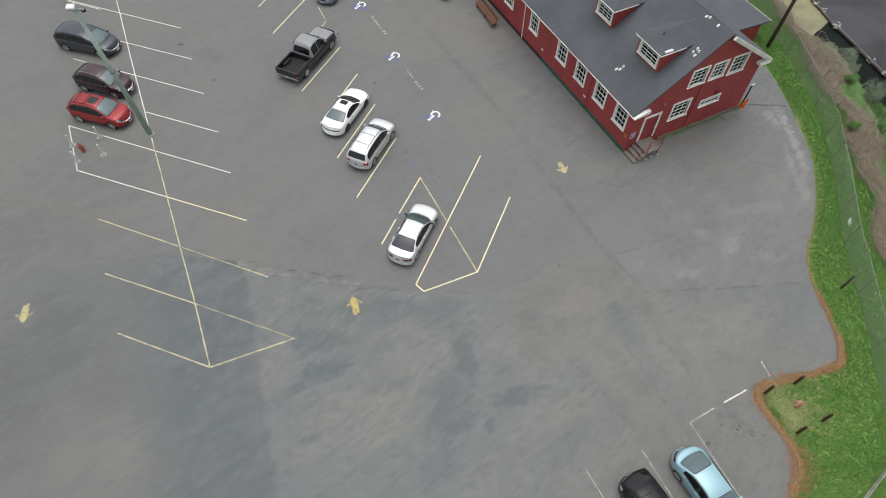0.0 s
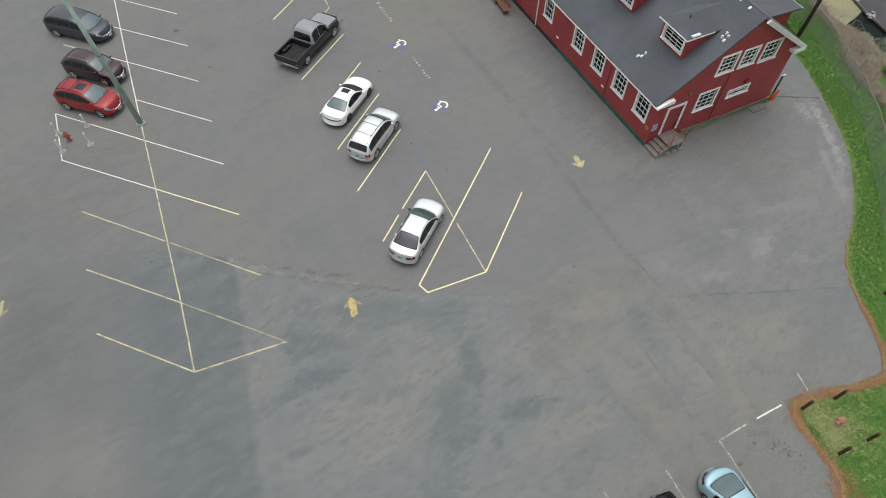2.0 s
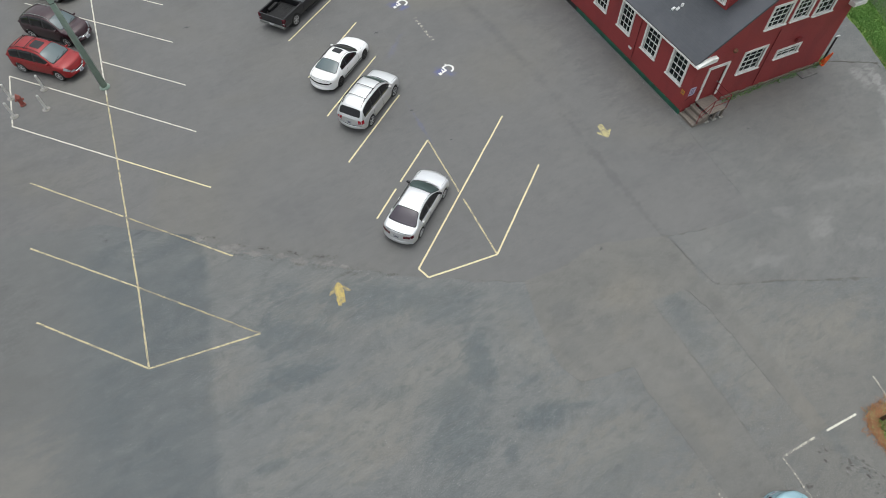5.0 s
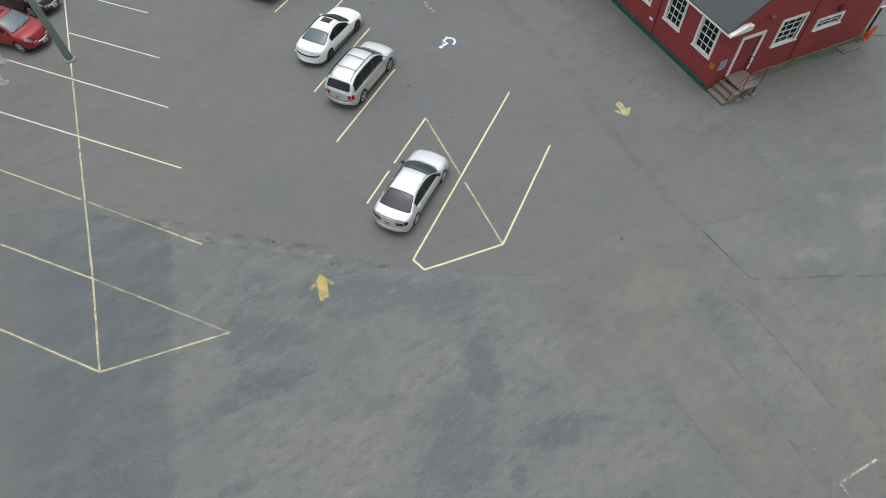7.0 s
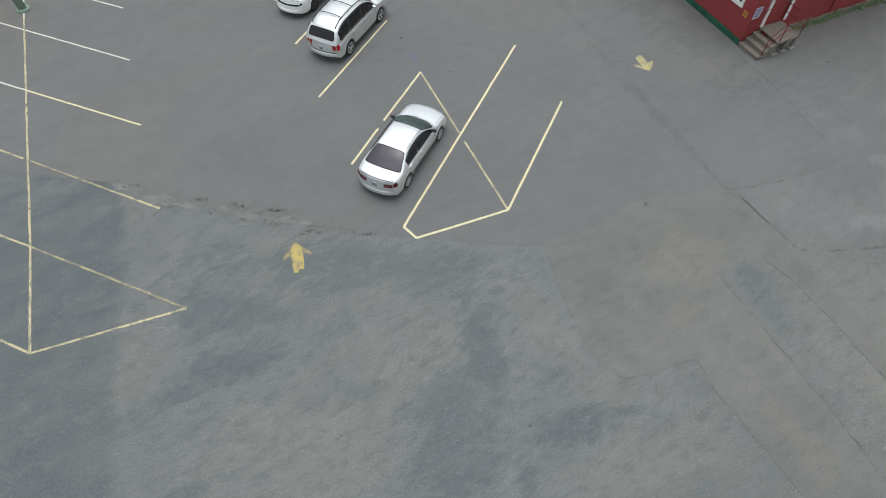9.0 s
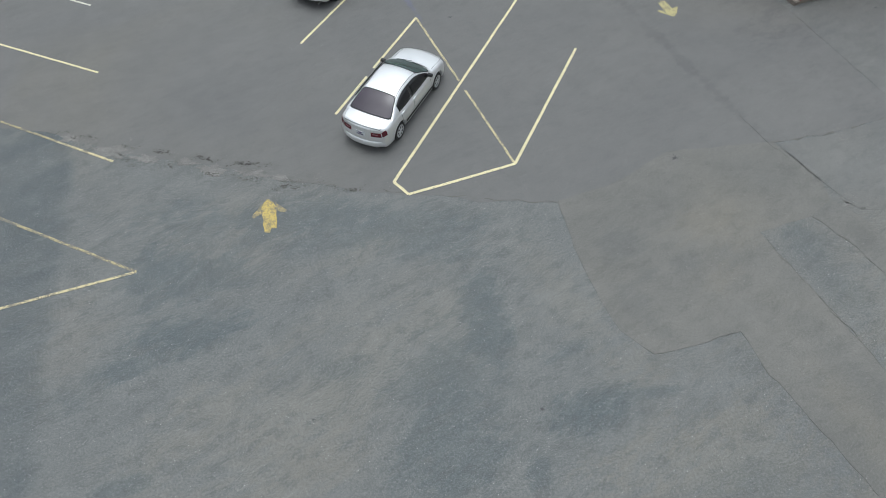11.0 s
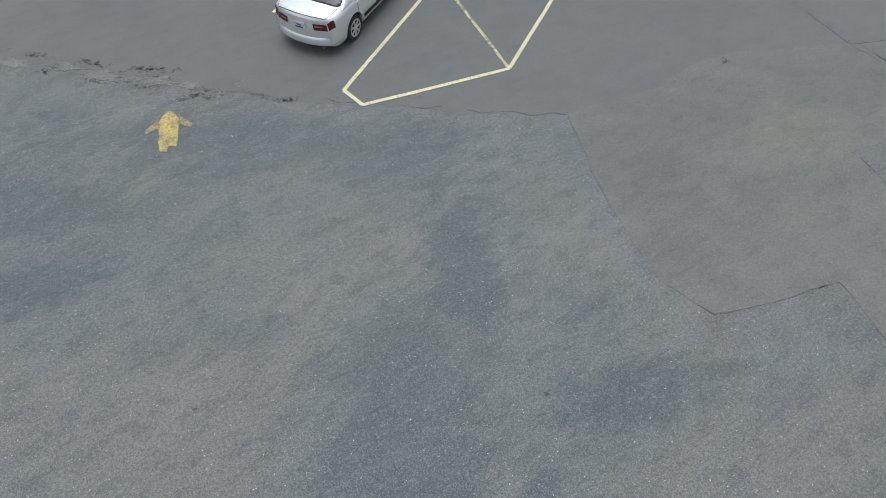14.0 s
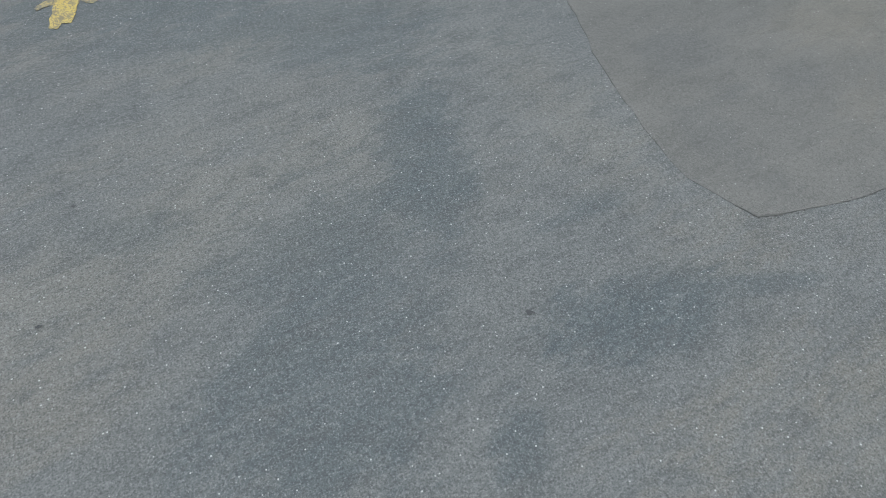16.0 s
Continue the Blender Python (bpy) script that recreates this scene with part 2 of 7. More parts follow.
TANS = [(9.0, -1.0, 3.0, 2.5, 0, 0.3), (16.0, 3.5, 2.0, 2.5, 0, 0.3), (0.4, 7.6, 4.2, 1.5, 6, 0.45), (-14.5, 11.5, 2.6, 4.0, 0, 0.5), (3.0, 11.4, 1.8, 0.5, 5, 0.35), (7.3, 7.6, 0.7, 2.2, 8, 0.35), (17.0, 2.6, 2.6, 1.2, 20, 0.45), (20.5, 2.4, 2.6, 1.2, -15, 0.5), (7.8, 2.6, 2.2, 0.8, -10, 0.5)]
BROWNS = [(14.0, -3.0, 10.0, 7.5, 0, 0.85), (19.0, 1.0, 6.0, 4.5, 0, 0.7), (16.0, 6.0, 4.0, 3.0, -30, 0.5)]
# dark sealed stains: centre, half length, half breadth, turn, strength
STAINS_NORTH = [
    (1.8, 12.8, 5.2, 0.85, -27, 0.75), (-2.6, 12.9, 1.4, 1.1, -24, 0.85), (-2.3, 10.7, 1.7, 0.6, -13, 0.9), (-4.1, 10.4, 1.2, 0.4, -2, 0.85), (-1.8, 12.5, 1.6, 0.9, -24, 0.7), (4.9, 10.4, 1.9, 0.8, -35, 0.65),
    (5.0, 7.8, 0.60, 1.9, -20, 0.9), (-0.9, 11.8, 0.9, 0.3, -19, 0.5), (-1.2, 13.9, 1.7, 0.9, -25, 0.4), (1.1, 12.4, 2.0, 0.6, -24, 0.55), (0.9, 8.1, 0.9, 0.35, -12, 0.55), (-5.5, 10.1, 0.8, 0.45, -24, 0.55),
]
STAINS_SOUTH = [
    (3.0, 6.5, 1.4, 1.4, -23, 0.75), (2.8, 4.9, 1.6, 1.1, -20, 0.8), (4.3, 3.9, 0.45, 0.6, -44, 0.85), (6.1, 4.5, 1.15, 0.60, -12, 0.95), (7.7, 4.4, 1.1, 0.14, -17, 0.7), (6.5, 6.2, 0.8, 0.22, 0, 0.65),
    (-4.6, 7.4, 0.7, 0.22, -8, 0.7), (0.6, 8.3, 0.65, 0.55, -20, 0.45), (14.5, 6.2, 0.7, 0.75, 0, 0.6), (14.3, 4.9, 0.6, 1.2, 0, 0.4), (16.4, 3.4, 1.0, 0.42, -43, 0.35), (16.35, 1.6, 0.30, 4.0, 2, 0.45),
    (7.6, 1.2, 2.0, 1.0, 20, 0.4), (0.8, 3.0, 1.6, 0.8, 10, 0.5), (23.0, 1.5, 2.6, 0.8, 20, 0.35),
]
# rubbed-out blue paint round the wheelchair symbols and along an old bay line
OLD_BLUE = [(x + dx, y + dy, a, b, 0, k) for x, y in ((11.88, 25.95), (11.95, 33.4), (12.05, 40.8)) for dx, dy, a, b, k in ((-0.42, 0.10, 0.36, 0.30, 0.75), (0.05, -0.45, 0.34, 0.26, 0.7))]
OLD_BLUE += [(8.5, 22.4, 0.09, 1.3, 0, 0.22), (9.9, 29.5, 0.16, 0.9, -42, 0.2)]
M = {}
M["old_asphalt"] = asphalt("old_asphalt", (0.193, 0.197, 0.190), (0.150, 0.158, 0.159), (0.42, 0.43, 0.42), (0.084, 0.106, 0.117), STAINS_NORTH + STAINS_SOUTH, 1.05, (0.210, 0.200, 0.178), TANS, browns_and_shade=BROWNS)
M["overlay"] = asphalt("overlay_asphalt", (0.180, 0.178, 0.173), (0.157, 0.157, 0.155), (0.27, 0.27, 0.26), (0.10, 0.10, 0.10),
    # the last ellipse is a darker band along the long wall
    [(-18.0, 28.0, 5.0, 3.0, 0, 0.4), (-14.0, 28.0, 6.0, 6.0, 0, 0.25), (16.3, 28.0, 0.35, 9.0, 4, 0.35), (16.28, 14.5, 0.24, 5.5, 0, 0.45), (2.0, 33.0, 3.5, 1.2, 40, 0.25), (-1.5, 40.0, 1.0, 1.0, 0, 0.3), (8.0, 27.0, 1.0, 0.7, 40, 0.3), (20.6, 26.0, 1.5, 12.0, 0, 0.5)], 0.35, (0.185, 0.178, 0.160), OLD_BLUE, (0.125, 0.14, 0.34))
M["patch"] = asphalt("patch_asphalt", (0.202, 0.197, 0.182), (0.161, 0.160, 0.151), (0.34, 0.34, 0.32), (0.135, 0.138, 0.136), [(9.6, 8.4, 0.7, 1.0, 0, 0.7), (11.0, 7.2, 0.5, 0.35, 0, 0.6), (8.9, 6.4, 0.4, 1.0, 10, 0.5), (12.6, 3.0, 0.5, 1.6, 0, 0.4)], 0.62, (0.212, 0.201, 0.175), [(12.4, 8.0, 1.1, 0.7, -20, 0.4), (11.3, 6.3, 0.7, 0.5, 20, 0.4), (12.0, 1.8, 0.6, 1.6, 0, 0.35)], (0.225, 0.208, 0.175))
M["trench"] = asphalt("trench_asphalt", (0.192, 0.189, 0.177), (0.156, 0.156, 0.150), (0.34, 0.34, 0.32), (0.120, 0.122, 0.120), [(16.2, 5.6, 0.35, 1.0, 0, 0.35)], 0.6, (0.205, 0.194, 0.170))
# the large ellipse before the gable paints the building's shade into the asphalt
M["apron"] = asphalt("apron_asphalt", (0.203, 0.202, 0.193), (0.155, 0.158, 0.155), (0.30, 0.30, 0.29), (0.32, 0.318, 0.305), [(24.0, 7.2, 0.9, 0.5, 30, 0.4), (22.8, 8.6, 0.5, 0.4, 0, 0.4), (28.0, 8.5, 1.4, 0.5, -20, 0.3), (20.0, 6.6, 0.8, 0.4, -20, 0.35), (25.4, 5.4, 1.5, 0.4, -25, 0.3), (34.9, 13.8, 0.35, 1.9, -24, 0.9), (33.7, 11.2, 0.35, 2.0, -28, 0.8), (34.3, 14.4, 0.5, 0.9, -20, 0.7), (32.4, 10.6, 0.3, 2.0, -30, 0.5), (31.6, 8.6, 0.4, 1.4, -35, 0.5), (26.5, 9.0, 2.4, 0.35, -10, 0.3)], 0.55, (0.195, 0.186, 0.166), browns_and_shade=[(26.5, 13.4, 5.5, 3.0, -8, 0.45), (24.0, 10.5, 1.6, 2.0, 0, 0.4)], brown=(0.135, 0.137, 0.135))
M["rubble"] = asphalt("crumbled_pale_asphalt", (0.255, 0.245, 0.228), (0.175, 0.172, 0.165), (0.40, 0.40, 0.38), (0.10, 0.10, 0.10), [], 1.0)
M["crack"] = surface("open_crack", (0.088, 0.084, 0.078), (0.135, 0.13, 0.118), 3.0, 30.0, 0.95, space="world")
M["oil"] = surface("dried_oil", (0.075, 0.078, 0.078), (0.10, 0.10, 0.10), 6.0, 60.0, 0.9, space="world")
M["seam"] = surface("dirty_seam", (0.124, 0.122, 0.114), (0.162, 0.158, 0.146), 2.5, 22.0, 0.95, space="world")
M["yellow"] = worn_paint("yellow_road_paint", (0.78, 0.71, 0.44), (0.30, 0.28, 0.20), 0.425)
M["yellow_worn"] = worn_paint("worn_yellow_paint", (0.72, 0.63, 0.37), (0.195, 0.183, 0.15), 0.490, 9.0)
M["yellow_gone"] = worn_paint("nearly_gone_yellow_paint", (0.58, 0.50, 0.27), (0.17, 0.163, 0.14), 0.518, 10.0)
M["arrow"] = worn_paint("arrow_yellow_paint", (0.66, 0.50, 0.14), (0.26, 0.22, 0.13), 0.495, 13.0)
M["arrow_worn"] = worn_paint("rubbed_arrow_paint", (0.52, 0.41, 0.17), (0.20, 0.185, 0.135), 0.525, 12.0)
M["arrow_pale"] = worn_paint("pale_arrow_paint", (0.62, 0.55, 0.26), (0.24, 0.215, 0.15), 0.49, 12.0)
M["white_paint"] = worn_paint("white_road_paint", (0.74, 0.72, 0.62), (0.26, 0.25, 0.22), 0.44)
M["white_worn"] = worn_paint("nearly_gone_white_paint", (0.64, 0.61, 0.50), (0.185, 0.18, 0.165), 0.525)
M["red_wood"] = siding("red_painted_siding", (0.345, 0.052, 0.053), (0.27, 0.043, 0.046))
M["trim"] = surface("white_trim_paint", (0.86, 0.86, 0.83), (0.76, 0.755, 0.72), 2.0, 50.0, 0.5, contrast=0.06)
M["roof"] = shingles("slate_grey_shingles", (0.090, 0.095, 0.107), (0.082, 0.087, 0.099))
M["green_paint"] = surface("dark_green_paint", (0.022, 0.125, 0.075), (0.018, 0.075, 0.048), 2.0, 40.0, 0.6)
M["stone"] = surface("mossy_foundation", (0.22, 0.18, 0.145), (0.15, 0.16, 0.09), 2.2, 20.0, 0.9, relief=0.02)
M["pane"] = glass("window_glass", (0.02, 0.03, 0.03))
M["curtain"] = surface("pale_curtain", (0.30, 0.31, 0.29), (0.06, 0.07, 0.065), 2.8, 14.0, 0.9)
# near-black so that the rooms' lack of light sits in the colour
M["dark_room"] = surface("painted_dim_interior", (0.03, 0.032, 0.03), None, 2.0, 12.0, 0.9)
M["grey_wood"] = surface("weathered_grey_wood", (0.26, 0.225, 0.19), (0.17, 0.145, 0.125), 3.0, 30.0, 0.85, relief=0.004, stretch=(1, 8, 1))
M["brown_wood"] = surface("brown_stained_wood", (0.20, 0.085, 0.045), (0.13, 0.055, 0.03), 3.0, 30.0, 0.75, relief=0.004, stretch=(8, 1, 1))
M["post_wood"] = surface("dark_creosoted_wood", (0.070, 0.034, 0.016), (0.045, 0.022, 0.012), 4.0, 30.0, 0.85, relief=0.006)
M["pole_wood"] = surface("weathered_pole_wood", (0.085, 0.066, 0.05), (0.05, 0.04, 0.03), 2.0, 24.0, 0.9, relief=0.006)
M["red_metal"] = surface("red_painted_rail", (0.22, 0.025, 0.028), None, 4.0, 40.0, 0.5)
M["green_metal"] = surface("faded_green_pole", (0.30, 0.38, 0.32), (0.23, 0.31, 0.255), 1.2, 30.0, 0.55)
M["lamp_white"] = surface("white_lamp_housing", (0.75, 0.76, 0.76), None, 3.0, 30.0, 0.4)
M["steel"] = surface("galvanised_steel", (0.36, 0.37, 0.36), (0.26, 0.27, 0.26), 3.0, 40.0, 0.45, 0.7)
M["black"] = surface("black_metal", (0.02, 0.02, 0.02), None, 3.0, 30.0, 0.5)
M["white_pipe"] = surface("white_bollard_paint", (0.72, 0.72, 0.69), (0.52, 0.50, 0.45), 4.0, 30.0, 0.5)
M["concrete"] = surface("concrete_collar", (0.36, 0.35, 0.32), (0.26, 0.25, 0.22), 4.0, 50.0, 0.9, relief=0.004)
M["dark_concrete"] = surface("damp_grey_concrete", (0.20, 0.20, 0.19), (0.14, 0.14, 0.13), 4.0, 50.0, 0.85, relief=0.004)
M["hydrant_red"] = surface("faded_red_hydrant", (0.34, 0.085, 0.065), (0.26, 0.09, 0.07), 5.0, 30.0, 0.55)
M["orange"] = surface("orange_plastic", (0.85, 0.13, 0.03), None, 4.0, 30.0, 0.5)
M["soil"] = surface("rusty_needle_litter", (0.23, 0.115, 0.055), (0.25, 0.19, 0.10), 2.4, 26.0, 0.95, space="world", relief=0.02, contrast=0.25)
M["mud"] = surface("olive_mud", (0.26, 0.24, 0.13), (0.19, 0.18, 0.10), 0.6, 8.0, 0.6, space="world")
M["tyre"] = surface("tyre_rubber", (0.022, 0.022, 0.022), (0.04, 0.04, 0.038), 6.0, 50.0, 0.85)
M["rim"] = surface("alloy_rim", (0.60, 0.61, 0.62), (0.45, 0.45, 0.45), 6.0, 50.0, 0.40, 0.3)
M["dark_rim"] = surface("dark_alloy_rim", (0.10, 0.10, 0.10), None, 6.0, 50.0, 0.4, 0.6)
M["plastic"] = surface("black_plastic_trim", (0.016, 0.016, 0.018), None, 4.0, 60.0, 0.6)
M["red_lens"] = surface("red_lamp_lens", (0.12, 0.010, 0.020), (0.06, 0.008, 0.014), 9.0, 60.0, 0.15)
M["pink_lens"] = surface("pale_pink_lens", (0.42, 0.22, 0.24), (0.30, 0.15, 0.17), 9.0, 60.0, 0.15)
M["bright_red_lens"] = surface("bright_red_lens", (0.50, 0.018, 0.035), (0.34, 0.012, 0.025), 9.0, 60.0, 0.15)
M["clear_lens"] = surface("clear_lamp_lens", (0.36, 0.38, 0.40), (0.20, 0.21, 0.22), 9.0, 60.0, 0.12)
M["smoked_lens"] = surface("smoked_dark_lens", (0.035, 0.018, 0.022), (0.02, 0.012, 0.015), 9.0, 60.0, 0.15)
M["plate"] = surface("pale_plate", (0.62, 0.64, 0.66), None, 9.0, 60.0, 0.4)
M["glass_green"] = car_glass("green_tinted_car_glass", (0.055, 0.085, 0.080))
M["glass_dark"] = car_glass("dark_car_glass", (0.012, 0.012, 0.014))
M["glass_violet"] = car_glass("violet_tinted_film", (0.070, 0.058, 0.075), 0.12)
M["glass_blue"] = car_glass("pale_blue_car_glass", (0.115, 0.155, 0.165))
M["bleached"] = surface("bleached_driftwood", (0.50, 0.49, 0.46), (0.36, 0.35, 0.32), 4.0, 30.0, 0.85)
M["hydrant_pale"] = surface("pale_rusty_hydrant", (0.52, 0.26, 0.19), (0.40, 0.16, 0.10), 6.0, 30.0, 0.65)
M["chrome"] = surface("chrome_trim", (0.72, 0.73, 0.74), (0.60, 0.61, 0.62), 5.0, 40.0, 0.18, 1.0)
M["orange_sign"] = surface("yellow_sign_face", (0.65, 0.30, 0.03), None, 8.0, 40.0, 0.5)
M["paper"] = surface("pale_notice_face", (0.55, 0.50, 0.66), (0.48, 0.44, 0.58), 8.0, 40.0, 0.6)
M["ink"] = surface("dark_print", (0.10, 0.09, 0.16), None, 8.0, 40.0, 0.6)


def ground_material():
    """Rough grass on soil: green mottling, with straw and bare brown towards the river bank."""
    m, t, bsdf = node_kit("rough_grass")
    at = coords(t, "world")
    c = mix(t, ramp(t, noise_of(t, at, 0.5, 5.0, 0.6), 0.35, 0.65), (0.150, 0.275, 0.060), (0.210, 0.300, 0.075))
    c = mix(t, ramp(t, noise_of(t, at, 5.0, 4.0, 0.7), 0.42, 0.75, 0.0, 0.45), c, (0.075, 0.165, 0.035))
    c = mix(t, ramp(t, noise_of(t, at, 0.28, 4.0, 0.6, distort=0.6), 0.56, 0.74, 0.0, 0.8), c, (0.27, 0.235, 0.105))
    t.links.new(c, bsdf.inputs["Base Color"])
    bsdf.inputs["Roughness"].default_value = 0.95
    bump(t, bsdf, noise_of(t, at, 18.0, 3.0, 0.7), 0.8, 0.05)
    return m


def leaf_material(name, a, b, c3, rough=0.75):
    m, t, bsdf = node_kit(name)
    isl = t.nodes.new("ShaderNodeNewGeometry").outputs["Random Per Island"]
    c = mix(t, ramp(t, isl, 0.0, 0.6), a, b)
    c = mix(t, ramp(t, isl, 0.72, 1.0), c, c3)
    t.links.new(c, bsdf.inputs["Base Color"])
    bsdf.inputs["Roughness"].default_value = rough
    return m


def water_material(name, colour, rough, ripple, gloss=0.5):
    m, t, bsdf = node_kit(name)
    at = coords(t, "world")
    c = mix(t, ramp(t, noise_of(t, at, 0.12, 4.0, 0.5, distort=0.8), 0.4, 0.65), colour, tuple(v * 0.6 for v in colour))
    t.links.new(c, bsdf.inputs["Base Color"])
    bsdf.inputs["Roughness"].default_value = rough
    bsdf.inputs["IOR"].default_value = 1.33
    bsdf.inputs["Specular IOR Level"].default_value = gloss
    bump(t, bsdf, noise_of(t, at, 1.6, 3.0), ripple, 0.05)
    return m


M["grass"] = ground_material()
M["blade"] = leaf_material("grass_blades", (0.155, 0.350, 0.065), (0.100, 0.250, 0.045), (0.26, 0.36, 0.10))
M["straw"] = leaf_material("dry_stalks", (0.32, 0.255, 0.185), (0.19, 0.15, 0.105), (0.42, 0.37, 0.29))
M["dry_grass"] = leaf_material("yellowed_grass", (0.40, 0.37, 0.16), (0.29, 0.33, 0.12), (0.50, 0.42, 0.27))
M["leaf"] = leaf_material("shrub_leaves", (0.09, 0.20, 0.05), (0.14, 0.28, 0.07), (0.22, 0.29, 0.12))
M["pale_leaf"] = leaf_material("grey_green_leaves", (0.15, 0.205, 0.125), (0.20, 0.255, 0.165), (0.28, 0.32, 0.23))
M["twig"] = surface("brown_twigs", (0.13, 0.085, 0.055), (0.20, 0.14, 0.10), 3.0, 20.0, 0.9)
M["river"] = water_material("grey_river_water", (0.062, 0.059, 0.064), 0.24, 0.12, 0.35)
M["basin"] = water_material("black_still_water", (0.005, 0.009, 0.007), 0.30, 0.05, 0.15)


# ---- building helpers ----
def link_mesh(name, bm, material, smooth=False):
    me = bpy.data.meshes.new(name)
    bm.to_mesh(me)
    bm.free()
    if smooth:
        me.shade_smooth()
    for one in material if isinstance(material, (list, tuple)) else (material,):
        me.materials.append(one)
    return new(name, me)


def part(name, bm, material, parent, label="", smooth=False):
    ob = link_mesh(name, bm, material, smooth)
    ob.parent = parent
    if label:
        tagged(ob, label)
    return ob


def thing(name, label, category, m=None, group="", kind=""):
    ob = new(name)
    ob.empty_display_size = 0.2
    if m is not None:
        ob.matrix_basis = m
    return tagged(ob, label, category, group, kind)


def add_box(bm, lo, hi, m=None, bevel=0.0):
    verts = bmesh.ops.create_cube(bm, size=1.0)["verts"]
    size, mid = [h - l for l, h in zip(lo, hi)], [(h + l) / 2 for l, h in zip(lo, hi)]
    for v in verts:
        v.co = Vector((v.co.x * size[0] + mid[0], v.co.y * size[1] + mid[1], v.co.z * size[2] + mid[2]))
    if bevel:
        edges = {e for v in verts for e in v.link_edges}
        made = bmesh.ops.bevel(bm, geom=list(edges), offset=bevel, segments=2, affect="EDGES", profile=0.6)
        verts = list({v for f in made["faces"] for v in f.verts} | {v for v in verts if v.is_valid})
    if m is not None:
        bmesh.ops.transform(bm, matrix=m, verts=verts)
    return verts


def box(lo, hi, m=None, bevel=0.0):
    bm = bmesh.new()
    add_box(bm, lo, hi, m, bevel)
    return bm


def add_tube(bm, a, b, r1, r2=None, seg=12, caps=True):
    a, b = Vector(a), Vector(b)
    turn = (b - a).to_track_quat("Z", "Y").to_matrix().to_4x4()
    made = bmesh.ops.create_cone(bm, cap_ends=caps, segments=seg, radius1=r1, radius2=r1 if r2 is None else r2, depth=(b - a).length)
    bmesh.ops.transform(bm, matrix=Matrix.Translation((a + b) / 2) @ turn, verts=made["verts"])
    return made["verts"]


def tube(a, b, r1, r2=None, seg=12):
    bm = bmesh.new()
    add_tube(bm, a, b, r1, r2, seg)
    return bm


def add_lathe(bm, profile, seg=16, m=None):
    """A turned solid from (radius, height) pairs."""
    rings = []
    for r, z in profile:
        rings.append([bm.verts.new((r * math.cos(2 * math.pi * k / seg), r * math.sin(2 * math.pi * k / seg), z)) for k in range(seg)])
    for lo, hi in zip(rings, rings[1:]):
        for k in range(seg):
            bm.faces.new((lo[k], lo[(k + 1) % seg], hi[(k + 1) % seg], hi[k]))
    bm.faces.new(rings[0][::-1])
    bm.faces.new(rings[-1])
    if m is not None:
        bmesh.ops.transform(bm, matrix=m, verts=[v for ring in rings for v in ring])


def lathe(profile, seg=16, m=None):
    bm = bmesh.new()
    add_lathe(bm, profile, seg, m)
    return bm


def slab(points, top, thick):
    """A flat sheet with an outline in plan, from top - thick to top."""
    bm = bmesh.new()
    face = bm.faces.new([bm.verts.new((x, y, top - thick)) for x, y in points])
    made = bmesh.ops.extrude_face_region(bm, geom=[face])
    bmesh.ops.translate(bm, vec=(0, 0, thick), verts=[v for v in made["geom"] if isinstance(v, bmesh.types.BMVert)])
    bmesh.ops.recalc_face_normals(bm, faces=bm.faces[:])
    return bm


def sheet(fn, us, vs):
    """A grid of quads over fn(u, v)."""
    bm = bmesh.new()
    add_sheet(bm, fn, us, vs)
    return bm


def add_sheet(bm, fn, us, vs):
    grid = [[bm.verts.new(fn(u, v)) for v in vs] for u in us]
    for a, b in zip(grid, grid[1:]):
        for k in range(len(vs) - 1):
            bm.faces.new((a[k], b[k], b[k + 1], a[k + 1]))
    return grid


def smooth_line(points, rounds=3):
    """Corner cutting that keeps the end points."""
    pts = [Vector(p) for p in points]
    for _ in range(rounds):
        out = [pts[0]]
        for a, b in zip(pts, pts[1:]):
            out += [a.lerp(b, 0.25), a.lerp(b, 0.75)]
        out.append(pts[-1])
        pts = out
    return pts


# ---- ground, asphalt and river ----
EDGE = [(38.6, 60.0), (39.2, 26.0), (38.3, 19.4), (37.1, 16.35), (35.4, 12.5), (33.86, 9.9), (31.74, 7.55), (29.8, 5.9), (27.65, 4.47), (26.4, 2.75),
        (25.6, 0.56), (24.5, -1.55), (23.5, -2.05), (20.8, -1.36), (18.2, -0.8), (17.95, -2.5), (18.0, -4.24), (17.55, -5.3), (16.0, -6.1), (13.0, -9.5), (10.0, -30.0)]
edge_line = [Vector((p.x + 0.10 * noise.noise(p * 1.7), p.y + 0.10 * noise.noise(p * 1.7 + Vector((9, 4, 0))), 0)) for p in smooth_line([(x, y, 0) for x, y in EDGE], 3)]
LOT = [(p.x, p.y) for p in edge_line] + [(-60.0, -30.0), (-60.0, 60.0)]
FENCE = [(43.6, 30.0), (42.0, 24.6), (40.6, 19.6), (38.1, 14.1), (36.6, 11.5), (33.65, 7.7), (30.5, 4.0), (28.3, 0.9), (26.1, -2.15), (24.0, -4.9), (21.5, -8.2), (18.5, -12.0)]
fence_line = [Vector((x, y, 0)) for x, y in FENCE]


def across(line, x, y):
    """Signed distance in plan to a line that runs down the picture: positive on its river side."""
    best, side = 1e9, 1.0
    for a, b in zip(line, line[1:]):
        ab, ap = b - a, Vector((x, y, 0)) - a
        k = min(1.0, max(0.0, ap.dot(ab) / ab.length_squared))
        d = (ap - ab * k).length
        if d < best:
            best, side = d, 1.0 if ab.cross(ap).z > 0 else -1.0
    return best * side


edge_coarse = edge_line[::4] + [edge_line[-1]]


